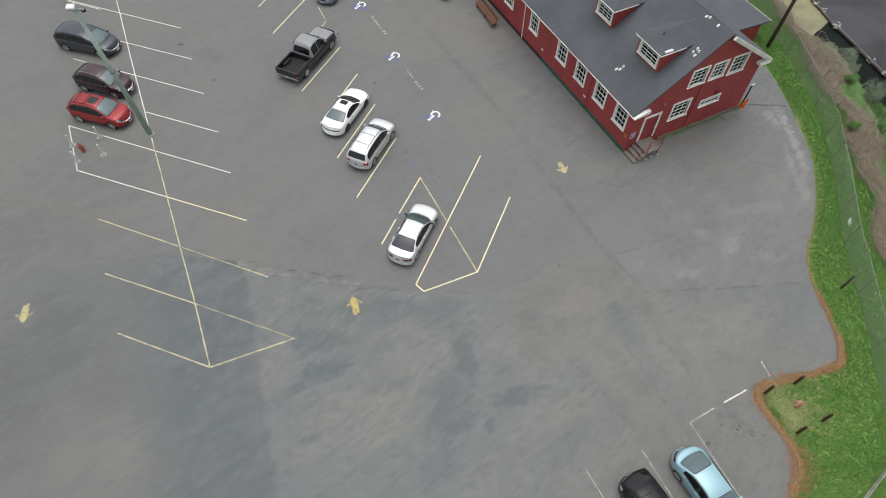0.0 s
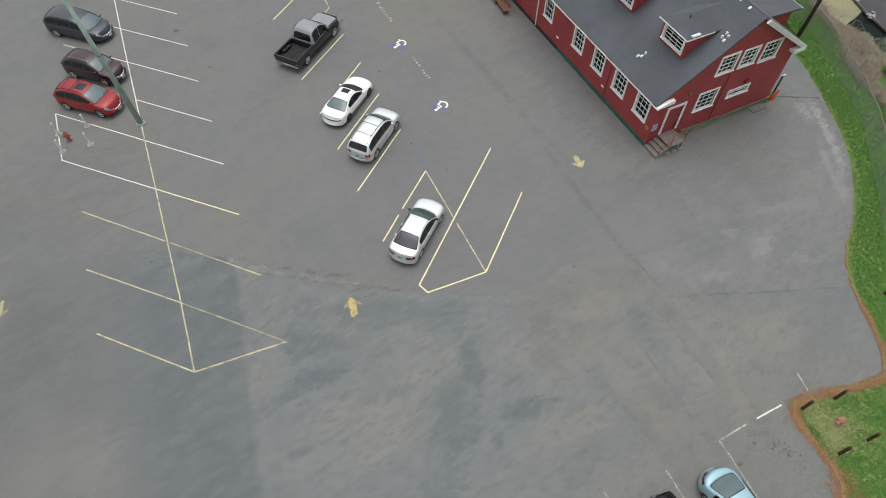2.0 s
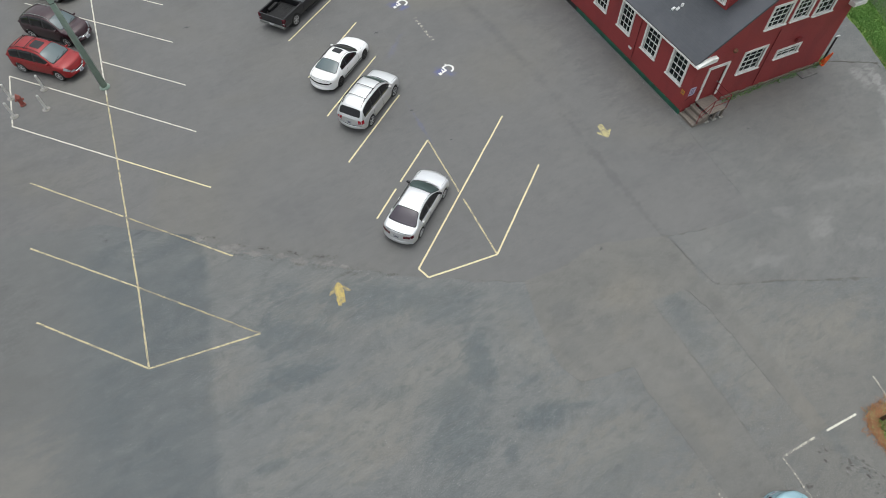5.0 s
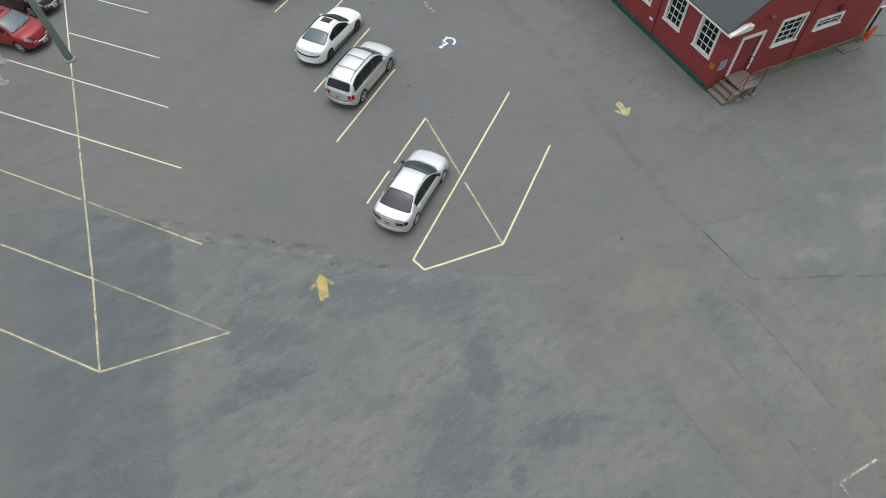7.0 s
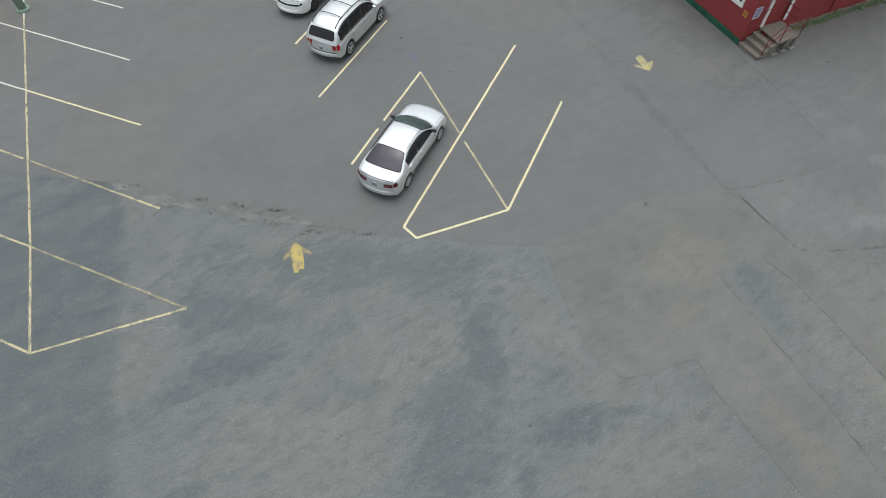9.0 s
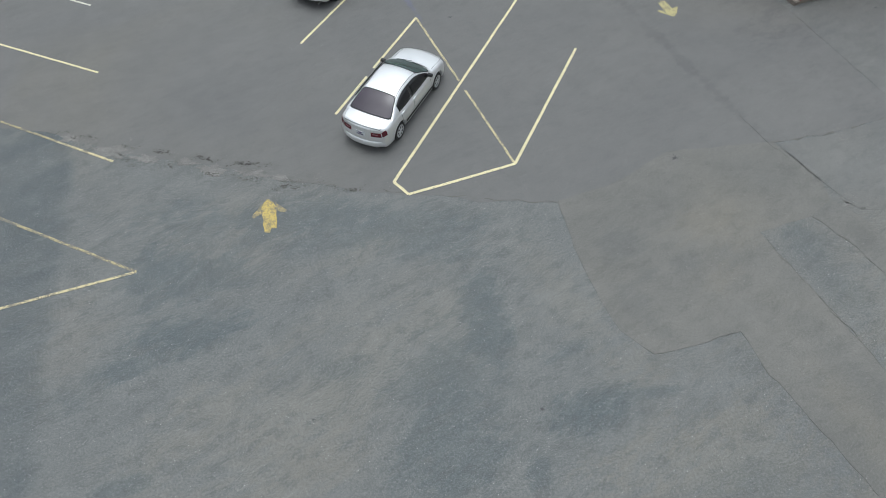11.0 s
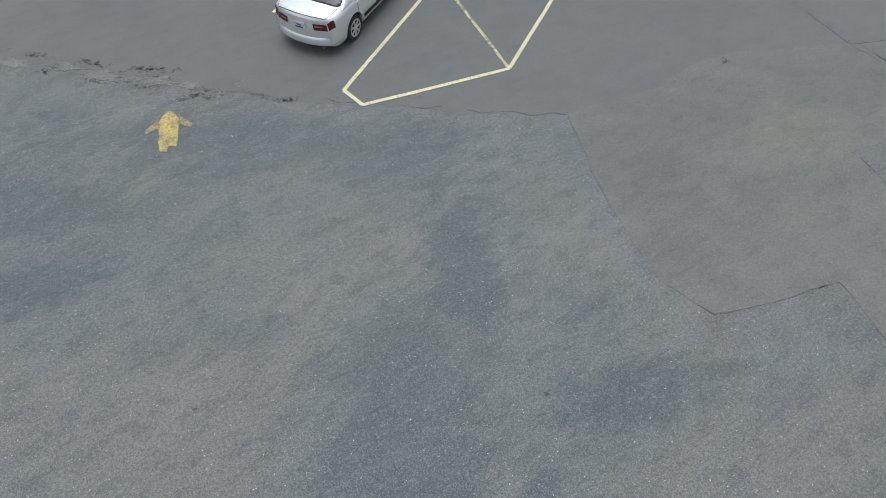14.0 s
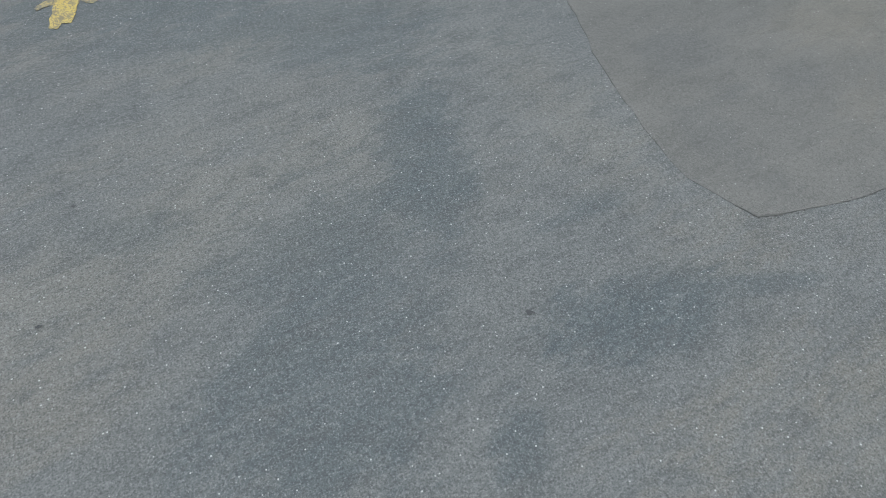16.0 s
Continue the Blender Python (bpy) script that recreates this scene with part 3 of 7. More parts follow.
def terrain(x, y):
    if x < 10 or y < -40 or y > 70 or x > 70:
        return -0.08 if x < 45 else -4.0
    off = across(edge_coarse, x, y)
    if off < 0.15:
        return -0.08
    z = min(0.05, -0.08 + 0.35 * (off - 0.15)) + 0.06 * noise.noise(Vector((x * 0.7, y * 0.7, 0))) * min(1.0, off)
    shelf = 2.7 + 1.1 * min(1.0, max(0.0, (21.5 - y) / 3.0))
    out = across(fence_line, x, y) - shelf - 0.5 * noise.noise(Vector((x * 0.35, y * 0.35, 3)))
    if out > 0:
        z -= min(4.0, 0.85 * out)
    return z


xs = [-700, -300, -100, -40, 0, 10] + [12 + 0.4 * k for k in range(112)] + [60, 75, 120, 300, 700]
ys = [-700, -300, -100, -50, -25] + [-14 + 0.45 * k for k in range(112)] + [45, 60, 100, 300, 900]
ground = link_mesh("ground", sheet(lambda x, y: (x, y, terrain(x, y)), xs, ys), M["grass"], True)
tagged(ground, "rough green grass verge falling to a river bank", "ground", kind="structure")

car_park = link_mesh("car_park", slab(LOT, 0.0, 0.12), M["old_asphalt"])
tagged(car_park, "weathered grey asphalt car park with dark stains", "car park", kind="structure")


def ragged(points, amount=0.05, step=0.35, seed=0):
    """An outline with a broken, hand-laid edge."""
    out = []
    for (x0, y0), (x1, y1) in zip(points, points[1:] + points[:1]):
        n = max(1, int(math.hypot(x1 - x0, y1 - y0) / step))
        for k in range(n):
            x, y = x0 + (x1 - x0) * k / n, y0 + (y1 - y0) * k / n
            out.append((x + amount * noise.noise(Vector((x * 2.1, y * 2.1, seed))), y + amount * noise.noise(Vector((x * 2.1, y * 2.1, seed + 7)))))
    return out


OVERLAY = [(-60.0, 27.0), (-30.0, 26.0), (-16.0, 24.6), (-12.0, 23.4), (-9.0, 22.6), (-5.25, 20.2), (-3.3, 18.3), (-0.84, 16.6), (1.82, 14.6), (4.1, 13.1), (5.5, 12.3), (7.2, 11.3), (8.8, 10.55), (10.75, 10.35),
           (13.0, 10.8), (16.27, 9.9), (18.84, 9.40), (20.97, 9.22), (21.56, 9.9), (21.74, 12.1), (22.0, 15.2), (22.3, 48.0), (5.0, 58.0), (-58.0, 58.0)]
overlay = link_mesh("asphalt_overlay", slab(ragged(OVERLAY, 0.16, 0.5), 0.0025, 0.02), M["overlay"])
tagged(overlay, "smoother newer grey asphalt overlay across the bays", "asphalt", kind="structure")
PATCH = [(8.78, 10.65), (8.35, 9.0), (8.05, 7.2), (8.05, 6.1), (8.45, 5.2), (9.6, 5.0), (10.9, 4.85), (10.78, 3.6), (10.95, 1.35), (11.1, -2.0), (13.3, -2.0), (13.55, 2.0), (13.55, 4.8), (13.54, 7.2), (15.36, 7.05), (16.38, 7.3), (16.66, 8.1), (16.45, 9.95), (13.0, 11.0), (10.7, 10.55)]
patch_slab = link_mesh("asphalt_patch", slab(ragged(PATCH, 0.06, 0.3, 3), 0.005, 0.02), M["patch"])
tagged(patch_slab, "brownish rectangular asphalt repair patch", "asphalt patch", kind="structure")
TRENCH = [(15.36, 7.05), (15.68, 5.9), (15.78, 4.3), (15.75, -0.7), (16.6, -0.7), (16.7, 4.3), (16.72, 6.3), (16.4, 7.3)]
trench = link_mesh("asphalt_trench", slab(ragged(TRENCH, 0.05, 0.3, 5), 0.004, 0.02), M["trench"])
tagged(trench, "brownish filled trench strip in the asphalt", "asphalt patch", kind="structure")
EAST = [(22.0, 15.2), (21.74, 12.1), (21.54, 9.95), (20.95, 9.2), (18.84, 9.35), (16.45, 9.8), (16.62, 8.1), (16.85, 6.65), (18.3, 6.0), (19.5, 5.62), (21.2, 4.85), (26.0, 2.95)] + [(p.x - 0.16, p.y + 0.10) for p in edge_line[::-1] if 3.2 < p.y < 15.2] + [(33.6, 16.4), (26.0, 16.5)]
east = link_mesh("asphalt_apron", slab(ragged(EAST, 0.08, 0.4, 8), 0.005, 0.02), M["apron"])
tagged(east, "dark smooth asphalt apron with pale scuffs and building shade painted in", "asphalt patch", kind="structure")


def crack(points, width, seed, name="asphalt_crack", z=0.0085, wander=0.10, gap=-1.0, material=None):
    """A wandering open crack, wider and narrower along its way."""
    rng = random.Random(seed)
    line = []
    for (x0, y0), (x1, y1) in zip(points, points[1:]):
        n = max(2, int(math.hypot(x1 - x0, y1 - y0) / 0.12))
        line += [(x0 + (x1 - x0) * k / n, y0 + (y1 - y0) * k / n) for k in range(n)]
    bm = bmesh.new()
    rows = []
    for k, (x, y) in enumerate(line):
        x += wander * (noise.noise(Vector((k * 0.23, seed, 0))) + rng.uniform(-0.2, 0.2))
        y += wander * (noise.noise(Vector((k * 0.23, seed, 5))) + rng.uniform(-0.2, 0.2))
        w = width * max(0.05, 0.45 + 1.5 * noise.noise(Vector((k * 0.31, seed, 9))))
        rows.append((bm.verts.new((x - w * 0.5, y - w * 0.5, z)), bm.verts.new((x + w * 0.5, y + w * 0.5, z))))
    for k, (a, b) in enumerate(zip(rows, rows[1:])):
        if noise.noise(Vector((k * 0.12, seed, 21))) < gap:
            continue
        if (a[0].co - a[1].co).length > width * 0.2 or (b[0].co - b[1].co).length > width * 0.2:
            bm.faces.new((a[0], b[0], b[1], a[1]))
    for v in [v for v in bm.verts if not v.link_faces]:
        bm.verts.remove(v)
    bmesh.ops.recalc_face_normals(bm, faces=bm.faces[:])
    made = bmesh.ops.extrude_face_region(bm, geom=bm.faces[:])
    bmesh.ops.translate(bm, vec=(0, 0, -0.006), verts=[v for v in made["geom"] if isinstance(v, bmesh.types.BMVert)])
    ob = link_mesh(name, bm, material or M["crack"])
    return tagged(ob, "broken dirty seam in the asphalt" if material else "dark open crack in the asphalt", "crack", "asphalt cracks", "structure")


def chips_along(points, size, spread, per_metre, seed, gap, material=None):
    """A crumbling crack: small jagged gaps or loose crumbs strewn along a line, thick here and missing there."""
    rng = random.Random(seed)
    bm = bmesh.new()
    for (x0, y0), (x1, y1) in zip(points, points[1:]):
        run, along = math.hypot(x1 - x0, y1 - y0), math.atan2(y1 - y0, x1 - x0)
        for _ in range(int(run * per_metre)):
            k = rng.random()
            x, y = x0 + (x1 - x0) * k, y0 + (y1 - y0) * k
            here = noise.noise(Vector((x * 1.1, y * 1.1, seed)))
            if here < gap:
                continue
            bend = 0.25 * noise.noise(Vector((x * 2.3, y * 2.3, seed + 4))) * min(1.0, size / 0.03)
            off = rng.gauss(bend, spread)
            x, y = x - math.sin(along) * off, y + math.cos(along) * off
            s = size * rng.uniform(0.3, 1.2) * (0.6 + 1.2 * (here - gap))
            a0, flat = along + rng.gauss(0, 0.6), rng.uniform(0.45, 1.0)
            ring = []
            for j in range(6):
                a, r = j * math.pi / 3, s * rng.uniform(0.6, 1.3)
                u, w = 1.3 * r * math.cos(a), flat * r * math.sin(a)
                ring.append(bm.verts.new((x + u * math.cos(a0) - w * math.sin(a0), y + u * math.sin(a0) + w * math.cos(a0), 0.0096 if material else 0.0092)))
            bm.faces.new(ring)
    return tagged(link_mesh("asphalt_crack", bm, material or M["crack"]), "loose crumbled grit over a broken asphalt joint" if material else "broken crumbling dark crack in the asphalt", "crack", "asphalt cracks", "structure")


# the broken joint where the overlay ends: short jagged gaps in two rows
BROKEN = [([(-5.3, 20.4), (-3.2, 18.6), (-0.84, 16.95), (1.0, 15.5)], 0.075, -0.02), ([(-3.4, 18.0), (-1.6, 16.7), (0.2, 15.6), (1.9, 14.55), (4.3, 13.2)], 0.06, -0.05), ([(-1.2, 17.3), (0.2, 16.2), (1.6, 15.3)], 0.085, 0.08),
          ([(-0.9, 16.4), (0.4, 15.35), (1.9, 14.45)], 0.05, 0.10), ([(-4.9, 19.7), (-2.9, 17.7), (-1.0, 16.1)], 0.05, 0.12), ([(0.6, 15.0), (2.4, 14.1), (4.2, 13.25)], 0.075, 0.02), ([(1.8, 14.9), (3.0, 14.0)], 0.05, 0.10)]
for k, (pts, w, gap) in enumerate(BROKEN):
    chips_along(pts, w * 0.42, 0.02 + 0.35 * w, 30, k + 3, gap - 0.04)
SEAMS = [([(4.1, 13.2), (5.5, 12.35), (7.2, 11.4), (8.8, 10.55)], 0.035, -0.1), ([(13.5, 6.7), (13.55, 4.8), (13.55, 2.0), (13.4, 0.0)], 0.035, -0.05), ([(13.54, 7.2), (13.54, 6.2), (13.55, 5.2)], 0.03, -0.2), ([(16.27, 12.4), (16.27, 9.9), (16.62, 8.1)], 0.035, -0.05),
         ([(16.3, 9.95), (17.4, 9.68), (18.84, 9.4), (20.97, 9.24)], 0.07, -0.1), ([(16.9, 6.65), (18.3, 6.0), (19.5, 5.62), (21.2, 4.85), (26.0, 2.95)], 0.12, -0.1),
         ([(22.0, 15.2), (21.74, 12.1), (21.55, 9.95)], 0.06, -0.15), ([(15.36, 7.05), (15.68, 5.9), (15.78, 4.3), (15.76, 1.0)], 0.05, -0.2), ([(9.6, 5.0), (10.9, 4.86)], 0.018, -0.1)]
for k, (pts, w, gap) in enumerate(SEAMS):
    crack(pts, w, k + 30, gap=gap, material=M["seam"])
for k, (pts, w) in enumerate([([(33.7, 16.6), (35.0, 15.9), (36.5, 15.1)], 0.17), ([(36.4, 15.3), (36.0, 14.6)], 0.13)]):
    crack(pts, w, k + 60)
rim_of_patch = ragged(PATCH, 0.06, 0.3, 3)
chips_along(rim_of_patch[:44], 0.012, 0.02, 14, 70, -0.1)
chips_along(rim_of_patch[52:78], 0.011, 0.015, 5, 71, 0.0)
chips_along([(4.1, 13.2), (5.5, 12.35), (7.2, 11.4), (8.8, 10.55)], 0.014, 0.03, 9, 72, 0.0)
crack(rim_of_patch[:44], 0.024, 40, wander=0.03, gap=0.0, material=M["seam"])
crack(rim_of_patch[52:78], 0.032, 41, wander=0.02, gap=-0.15, material=M["seam"])
# grit and gaps where the apron has broken up
GRIT = [((18.5, 9.3), (19.7, 9.0), 0.20), ((21.3, 8.9), (23.4, 8.5), 0.28), ((16.4, 8.4), (17.0, 7.7), 0.16), ((16.6, 7.0), (17.8, 6.4), 0.22), ((18.2, 6.3), (21.0, 5.3), 0.24), ((20.0, 7.6), (22.0, 6.6), 0.30)]
for k, (a, b, wide) in enumerate(GRIT):
    chips_along([a, b], 0.026, wide, 100, 90 + k, -0.35, M["rubble"])
    chips_along([a, b], 0.012, wide, 45, 110 + k, -0.25)
for k, (pts, wide) in enumerate([([(-4.9, 19.9), (-3.2, 18.3), (-1.4, 17.0)], 0.22), ([(-1.4, 17.0), (0.4, 15.6), (2.4, 14.4)], 0.20)]):
    chips_along(pts, 0.035, wide, 45, 130 + k, -0.1, M["rubble"])
RUBBLE = [(-3.4, 18.35, 0.75), (-2.4, 17.6, 0.6), (-1.3, 16.9, 0.5), (-0.6, 16.3, 0.7), (0.5, 15.6, 0.55), (1.3, 15.0, 0.4), (-4.6, 19.6, 0.45)]
for k, (x, y, r) in enumerate(RUBBLE):
    ring = []
    for j in range(60):
        a = 2 * math.pi * j / 60
        dx, dy = math.cos(a), math.sin(a)
        rr = r * (0.75 + 0.7 * noise.noise(Vector((dx * 1.3, dy * 1.3, k))) + 0.45 * noise.noise(Vector((dx * 4.5, dy * 4.5, k + 9))) + 0.22 * noise.noise(Vector((dx * 11, dy * 11, k + 30))))
        u, w = rr * dx, 0.36 * rr * dy
        ring.append((x + 0.82 * u + 0.57 * w, y - 0.57 * u + 0.82 * w))
    tagged(link_mesh("crumbled_asphalt", slab(ring, 0.0078, 0.006), M["rubble"]), "pale crumbled asphalt along the crack", "crumbled asphalt", "crumbled patches", "structure")


def spot(x, y, r, seed):
    """A dried oil drip: a ragged core with flecks strewn round it."""
    rng = random.Random(int(seed * 10))
    bm = bmesh.new()
    for k in range(16):
        off, size = (0.0, r * 0.55) if k == 0 else (abs(rng.gauss(0.5, 0.35)) * r, r * rng.uniform(0.08, 0.28))
        a0 = rng.uniform(0, 6.28)
        cx, cy = x + 1.2 * off * math.cos(a0), y + 0.8 * off * math.sin(a0)
        bm.faces.new([bm.verts.new((cx + size * rng.uniform(0.6, 1.3) * math.cos(a), cy + 0.75 * size * rng.uniform(0.6, 1.3) * math.sin(a), 0.0086 + 0.00004 * k)) for a in [2 * math.pi * j / 11 for j in range(11)]])
    return tagged(link_mesh("oil_spot", bm, M["oil"]), "small dark dried oil spot on asphalt", "oil spot", "oil spots", "structure")


for k, (x, y, r) in enumerate([(5.12, 5.11, 0.07), (-0.03, 7.13, 0.05), (0.43, 8.85, 0.04), (-3.1, 42.4, 0.34), (-1.75, 37.0, 0.2), (26.8, 0.9, 0.25), (8.5, 23.6, 0.12), (9.6, 20.5, 0.10),
                               (16.4, -1.6, 0.06), (16.1, -2.3, 0.07), (16.9, -2.9, 0.06), (16.5, -3.3, 0.06), (17.0, -3.4, 0.05), (25.2, 14.1, 0.10), (13.05, 10.65, 0.13), (-8.9, 21.5, 0.10), (-6.3, 16.3, 0.08), (8.9, 38.0, 0.18), (9.3, 31.2, 0.16)]):
    spot(x, y, r, k * 3.1)

chips_along([(15.7, -1.2), (16.3, -2.2), (17.1, -3.7)], 0.050, 0.26, 15, 80, -0.6)
chips_along([(14.3, -1.9), (13.8, -2.5)], 0.04, 0.2, 9, 81, -0.6)

# needle litter along the grass edge
litter = bmesh.new()
rows = []
for k, p in enumerate(edge_line):
    if not -9 < p.y < 6:
        continue
    q = edge_line[min(k + 1, len(edge_line) - 1)] - edge_line[max(k - 1, 0)]
    side = Vector((-q.y, q.x, 0)).normalized()
    wide = 0.04 + 0.10 * max(0.0, noise.noise(p * 0.9))
    rows.append([litter.verts.new(p + side * s + Vector((0, 0, z))) for s, z in ((-0.05 - 0.10 * noise.noise(p * 3), 0.006), (0.0, 0.02), (wide * 0.6, 0.055), (wide, 0.045))])
for a, b in zip(rows, rows[1:]):
    for j in range(3):
        litter.faces.new((a[j], b[j], b[j + 1], a[j + 1]))
bmesh.ops.recalc_face_normals(litter, faces=litter.faces[:])
ob = link_mesh("leaf_litter", litter, M["soil"], True)
tagged(ob, "rust-brown needle litter along the asphalt edge", "leaf litter", kind="structure")

# river, basin and mud
water = link_mesh("water", slab([(45.0, -60), (700, -60), (700, 400), (49.5, 400), (50.9, 27.0), (49.54, 22.7), (48.2, 15.0), (46.0, 6.0)], -1.6, 0.2), M["river"])
tagged(water, "dull grey river water under an overcast sky", "water", kind="structure")
basin = link_mesh("basin_water", slab([(38.0, -2.0), (46.0, 6.0), (48.2, 15.0), (49.5, 22.6), (47.2, 22.6), (44.0, 16.0)], -1.62, 0.2), M["basin"])
tagged(basin, "black still water between bank and log boom", "water", kind="structure")
mud = link_mesh("mud_flat", slab(ragged([(46.7, 21.7), (49.4, 22.5), (50.8, 27.0), (50.5, 31.0), (46.0, 31.0)], 0.15, 0.6), -1.58, 0.2), M["mud"])
tagged(mud, "olive-tan algae-covered shallow at the bank", "mud flat", kind="structure")


def log_boom(a, b, seed):
    rng = random.Random(seed)
    a, b = Vector(a), Vector(b)
    boom = thing("log_boom", "floating grey timber boom with pale debris on it", "log boom", Matrix.Translation(a), "river log booms")
    part("log", tube((0, 0, 0), b - a, 0.095, 0.08, 10), M["pole_wood"], boom, smooth=True)
    side = (b - a).normalized().cross(Vector((0, 0, 1)))
    part("plank", tube(side * -0.10 + Vector((0, 0, 0.08)), (b - a) + side * -0.10 + Vector((0, 0, 0.08)), 0.035, 0.03, 6), M["grey_wood"], boom, "thin bleached plank")
    for _ in range(2):
        at = (b - a) * rng.uniform(0.1, 0.9)
        for _ in range(7):
            c = at + Vector((rng.gauss(0, 0.25), rng.gauss(0, 0.18), 0.13 + rng.uniform(0, 0.05)))
            size = rng.uniform(0.03, 0.13)
            m = pose(c.x, c.y, c.z, rng.uniform(-15, 15), rng.uniform(-15, 15), rng.uniform(0, 180))
            part("debris", box((-size, -0.04, -0.02), (size, rng.uniform(0.02, 0.09), 0.02), m, 0.006), M["bleached"], boom, "bleached driftwood debris")


for k, (a, b) in enumerate([((50.9, 27.4, -1.5), (49.6, 22.8, -1.5)), ((49.55, 22.6, -1.5), (48.9, 18.9, -1.5)), ((48.85, 18.7, -1.5), (48.1, 14.9, -1.5)), ((48.0, 14.7, -1.5), (46.2, 7.0, -1.5))]):
    log_boom(a, b, k)


# ---- painted markings ----
stripe_count = itertools.count()


def stripe(a, b, width, material, label, group, name="parking_stripe", z=0.0):
    z += 0.0007 * (next(stripe_count) % 7)
    a, b = Vector((*a, 0)), Vector((*b, 0))
    d = (b - a).normalized()
    n = Vector((-d.y, d.x, 0)) * width / 2
    steps = max(2, int((b - a).length / 0.4))
    bm = bmesh.new()
    rows = []
    for k in range(steps + 1):
        p = a.lerp(b, k / steps)
        w = 0.012
        rows.append([bm.verts.new(p + n * s + Vector((w * noise.noise(p * 5), w * noise.noise(p * 5 + Vector((3, 3, 3))), 0.0075 + z))) for s in (1, -1)])
    for r, s in zip(rows, rows[1:]):
        bm.faces.new((r[0], r[1], s[1], s[0]))
    bmesh.ops.recalc_face_normals(bm, faces=bm.faces[:])
    made = bmesh.ops.extrude_face_region(bm, geom=bm.faces[:])
    bmesh.ops.translate(bm, vec=(0, 0, 0.004), verts=[v for v in made["geom"] if isinstance(v, bmesh.types.BMVert)])
    return tagged(link_mesh(name, bm, material), label, "painted stripe", group, "structure")


Y, YW, WP = M["yellow"], M["yellow_worn"], M["white_paint"]
LY, LW = "faded yellow painted parking stripe on asphalt", "worn white painted parking stripe on asphalt"
spine = [(-8.17, 13.66), (-7.92, 18.05), (-7.76, 22.55), (-7.60, 26.96), (-7.40, 32.5), (-7.06, 41.8), (-6.6, 52.0)]
for k, (a, b) in enumerate(zip(spine, spine[1:])):
    stripe(a, b, 0.085, YW if k < 4 else WP, "worn cream centre stripe between two rows of bays", "left bay stripes", z=0.001)
for a, b, mt in [((-12.42, 18.12), (-8.17, 13.66), YW), ((-8.17, 13.66), (-3.35, 13.26), YW), ((-12.36, 22.6), (-7.9, 18.05), YW), ((-7.9, 18.05), (-3.35, 13.26), M["yellow_gone"]), ((-12.03, 27.1), (-7.9, 22.7), YW), ((-7.75, 22.55), (-5.0, 19.6), M["yellow_gone"]), ((-5.0, 19.6), (-3.43, 17.92), YW), ((-12.63, 32.04), (-7.6, 26.96), WP), ((-7.6, 26.96), (-3.40, 22.72), Y),
                 ((-12.53, 36.77), (-3.22, 27.18), WP), ((-12.53, 36.77), (-12.63, 32.04), WP), ((-7.3, 35.85), (-2.95, 31.37), WP), ((-11.15, 44.35), (-2.85, 35.82), WP), ((-11.0, 48.6), (-2.69, 40.17), WP), ((-11.0, 53.2), (-2.58, 44.49), WP),
                 ((-10.5, 52.5), (-8.13, 50.0), WP), ((-6.8, 52.6), (-2.4, 48.8), WP)]:
    stripe(a, b, 0.082, mt, LY if mt is not WP else LW, "left bay stripes")
for a, b in [((4.48, 13.4), (13.08, 20.93)), ((4.48, 13.4), (4.72, 12.75)), ((4.72, 12.75), (8.29, 12.53)), ((8.29, 12.53), (13.08, 16.77)), ((8.38, 21.0), (5.80, 18.82)), ((5.42, 18.48), (3.78, 17.07)), ((8.38, 25.1), (3.79, 21.3)), ((8.40, 29.0), (3.90, 25.2)),
             ((8.5, 32.76), (3.95, 28.87)), ((8.45, 36.37), (3.92, 32.79)), ((8.03, 43.7), (4.1, 40.46)), ((8.1, 47.9), (4.1, 44.45))]:
    stripe(a, b, 0.094, Y, LY, "middle bay stripes")
for a, b in [((8.38, 21.0), (8.34, 16.9)), ((8.33, 16.35), (8.29, 12.53)), ((8.71, 42.2), (8.63, 40.1)), ((8.63, 40.1), (8.0, 39.45))]:
    stripe(a, b, 0.085, YW, "thin worn cream stripe across the bay ends", "middle bay stripes", z=0.001)
for a, b in [((19.95, 0.12), (19.76, -0.81)), ((18.0, -0.81), (16.4, -0.82)), ((15.74, -0.83), (14.02, -0.88)), ((14.02, -0.88), (13.6, -9.0)), ((10.81, -0.9), (10.7, -8.0)), ((7.64, -0.45), (7.7, -8.0)), ((21.6, -0.1), (21.6, -0.6))]:
    stripe(a, b, 0.085 if a[0] < 21 else 0.018, M["white_worn"] if a[1] < 0.2 and a[0] != 18.0 else WP, LW, "southern bay stripes")


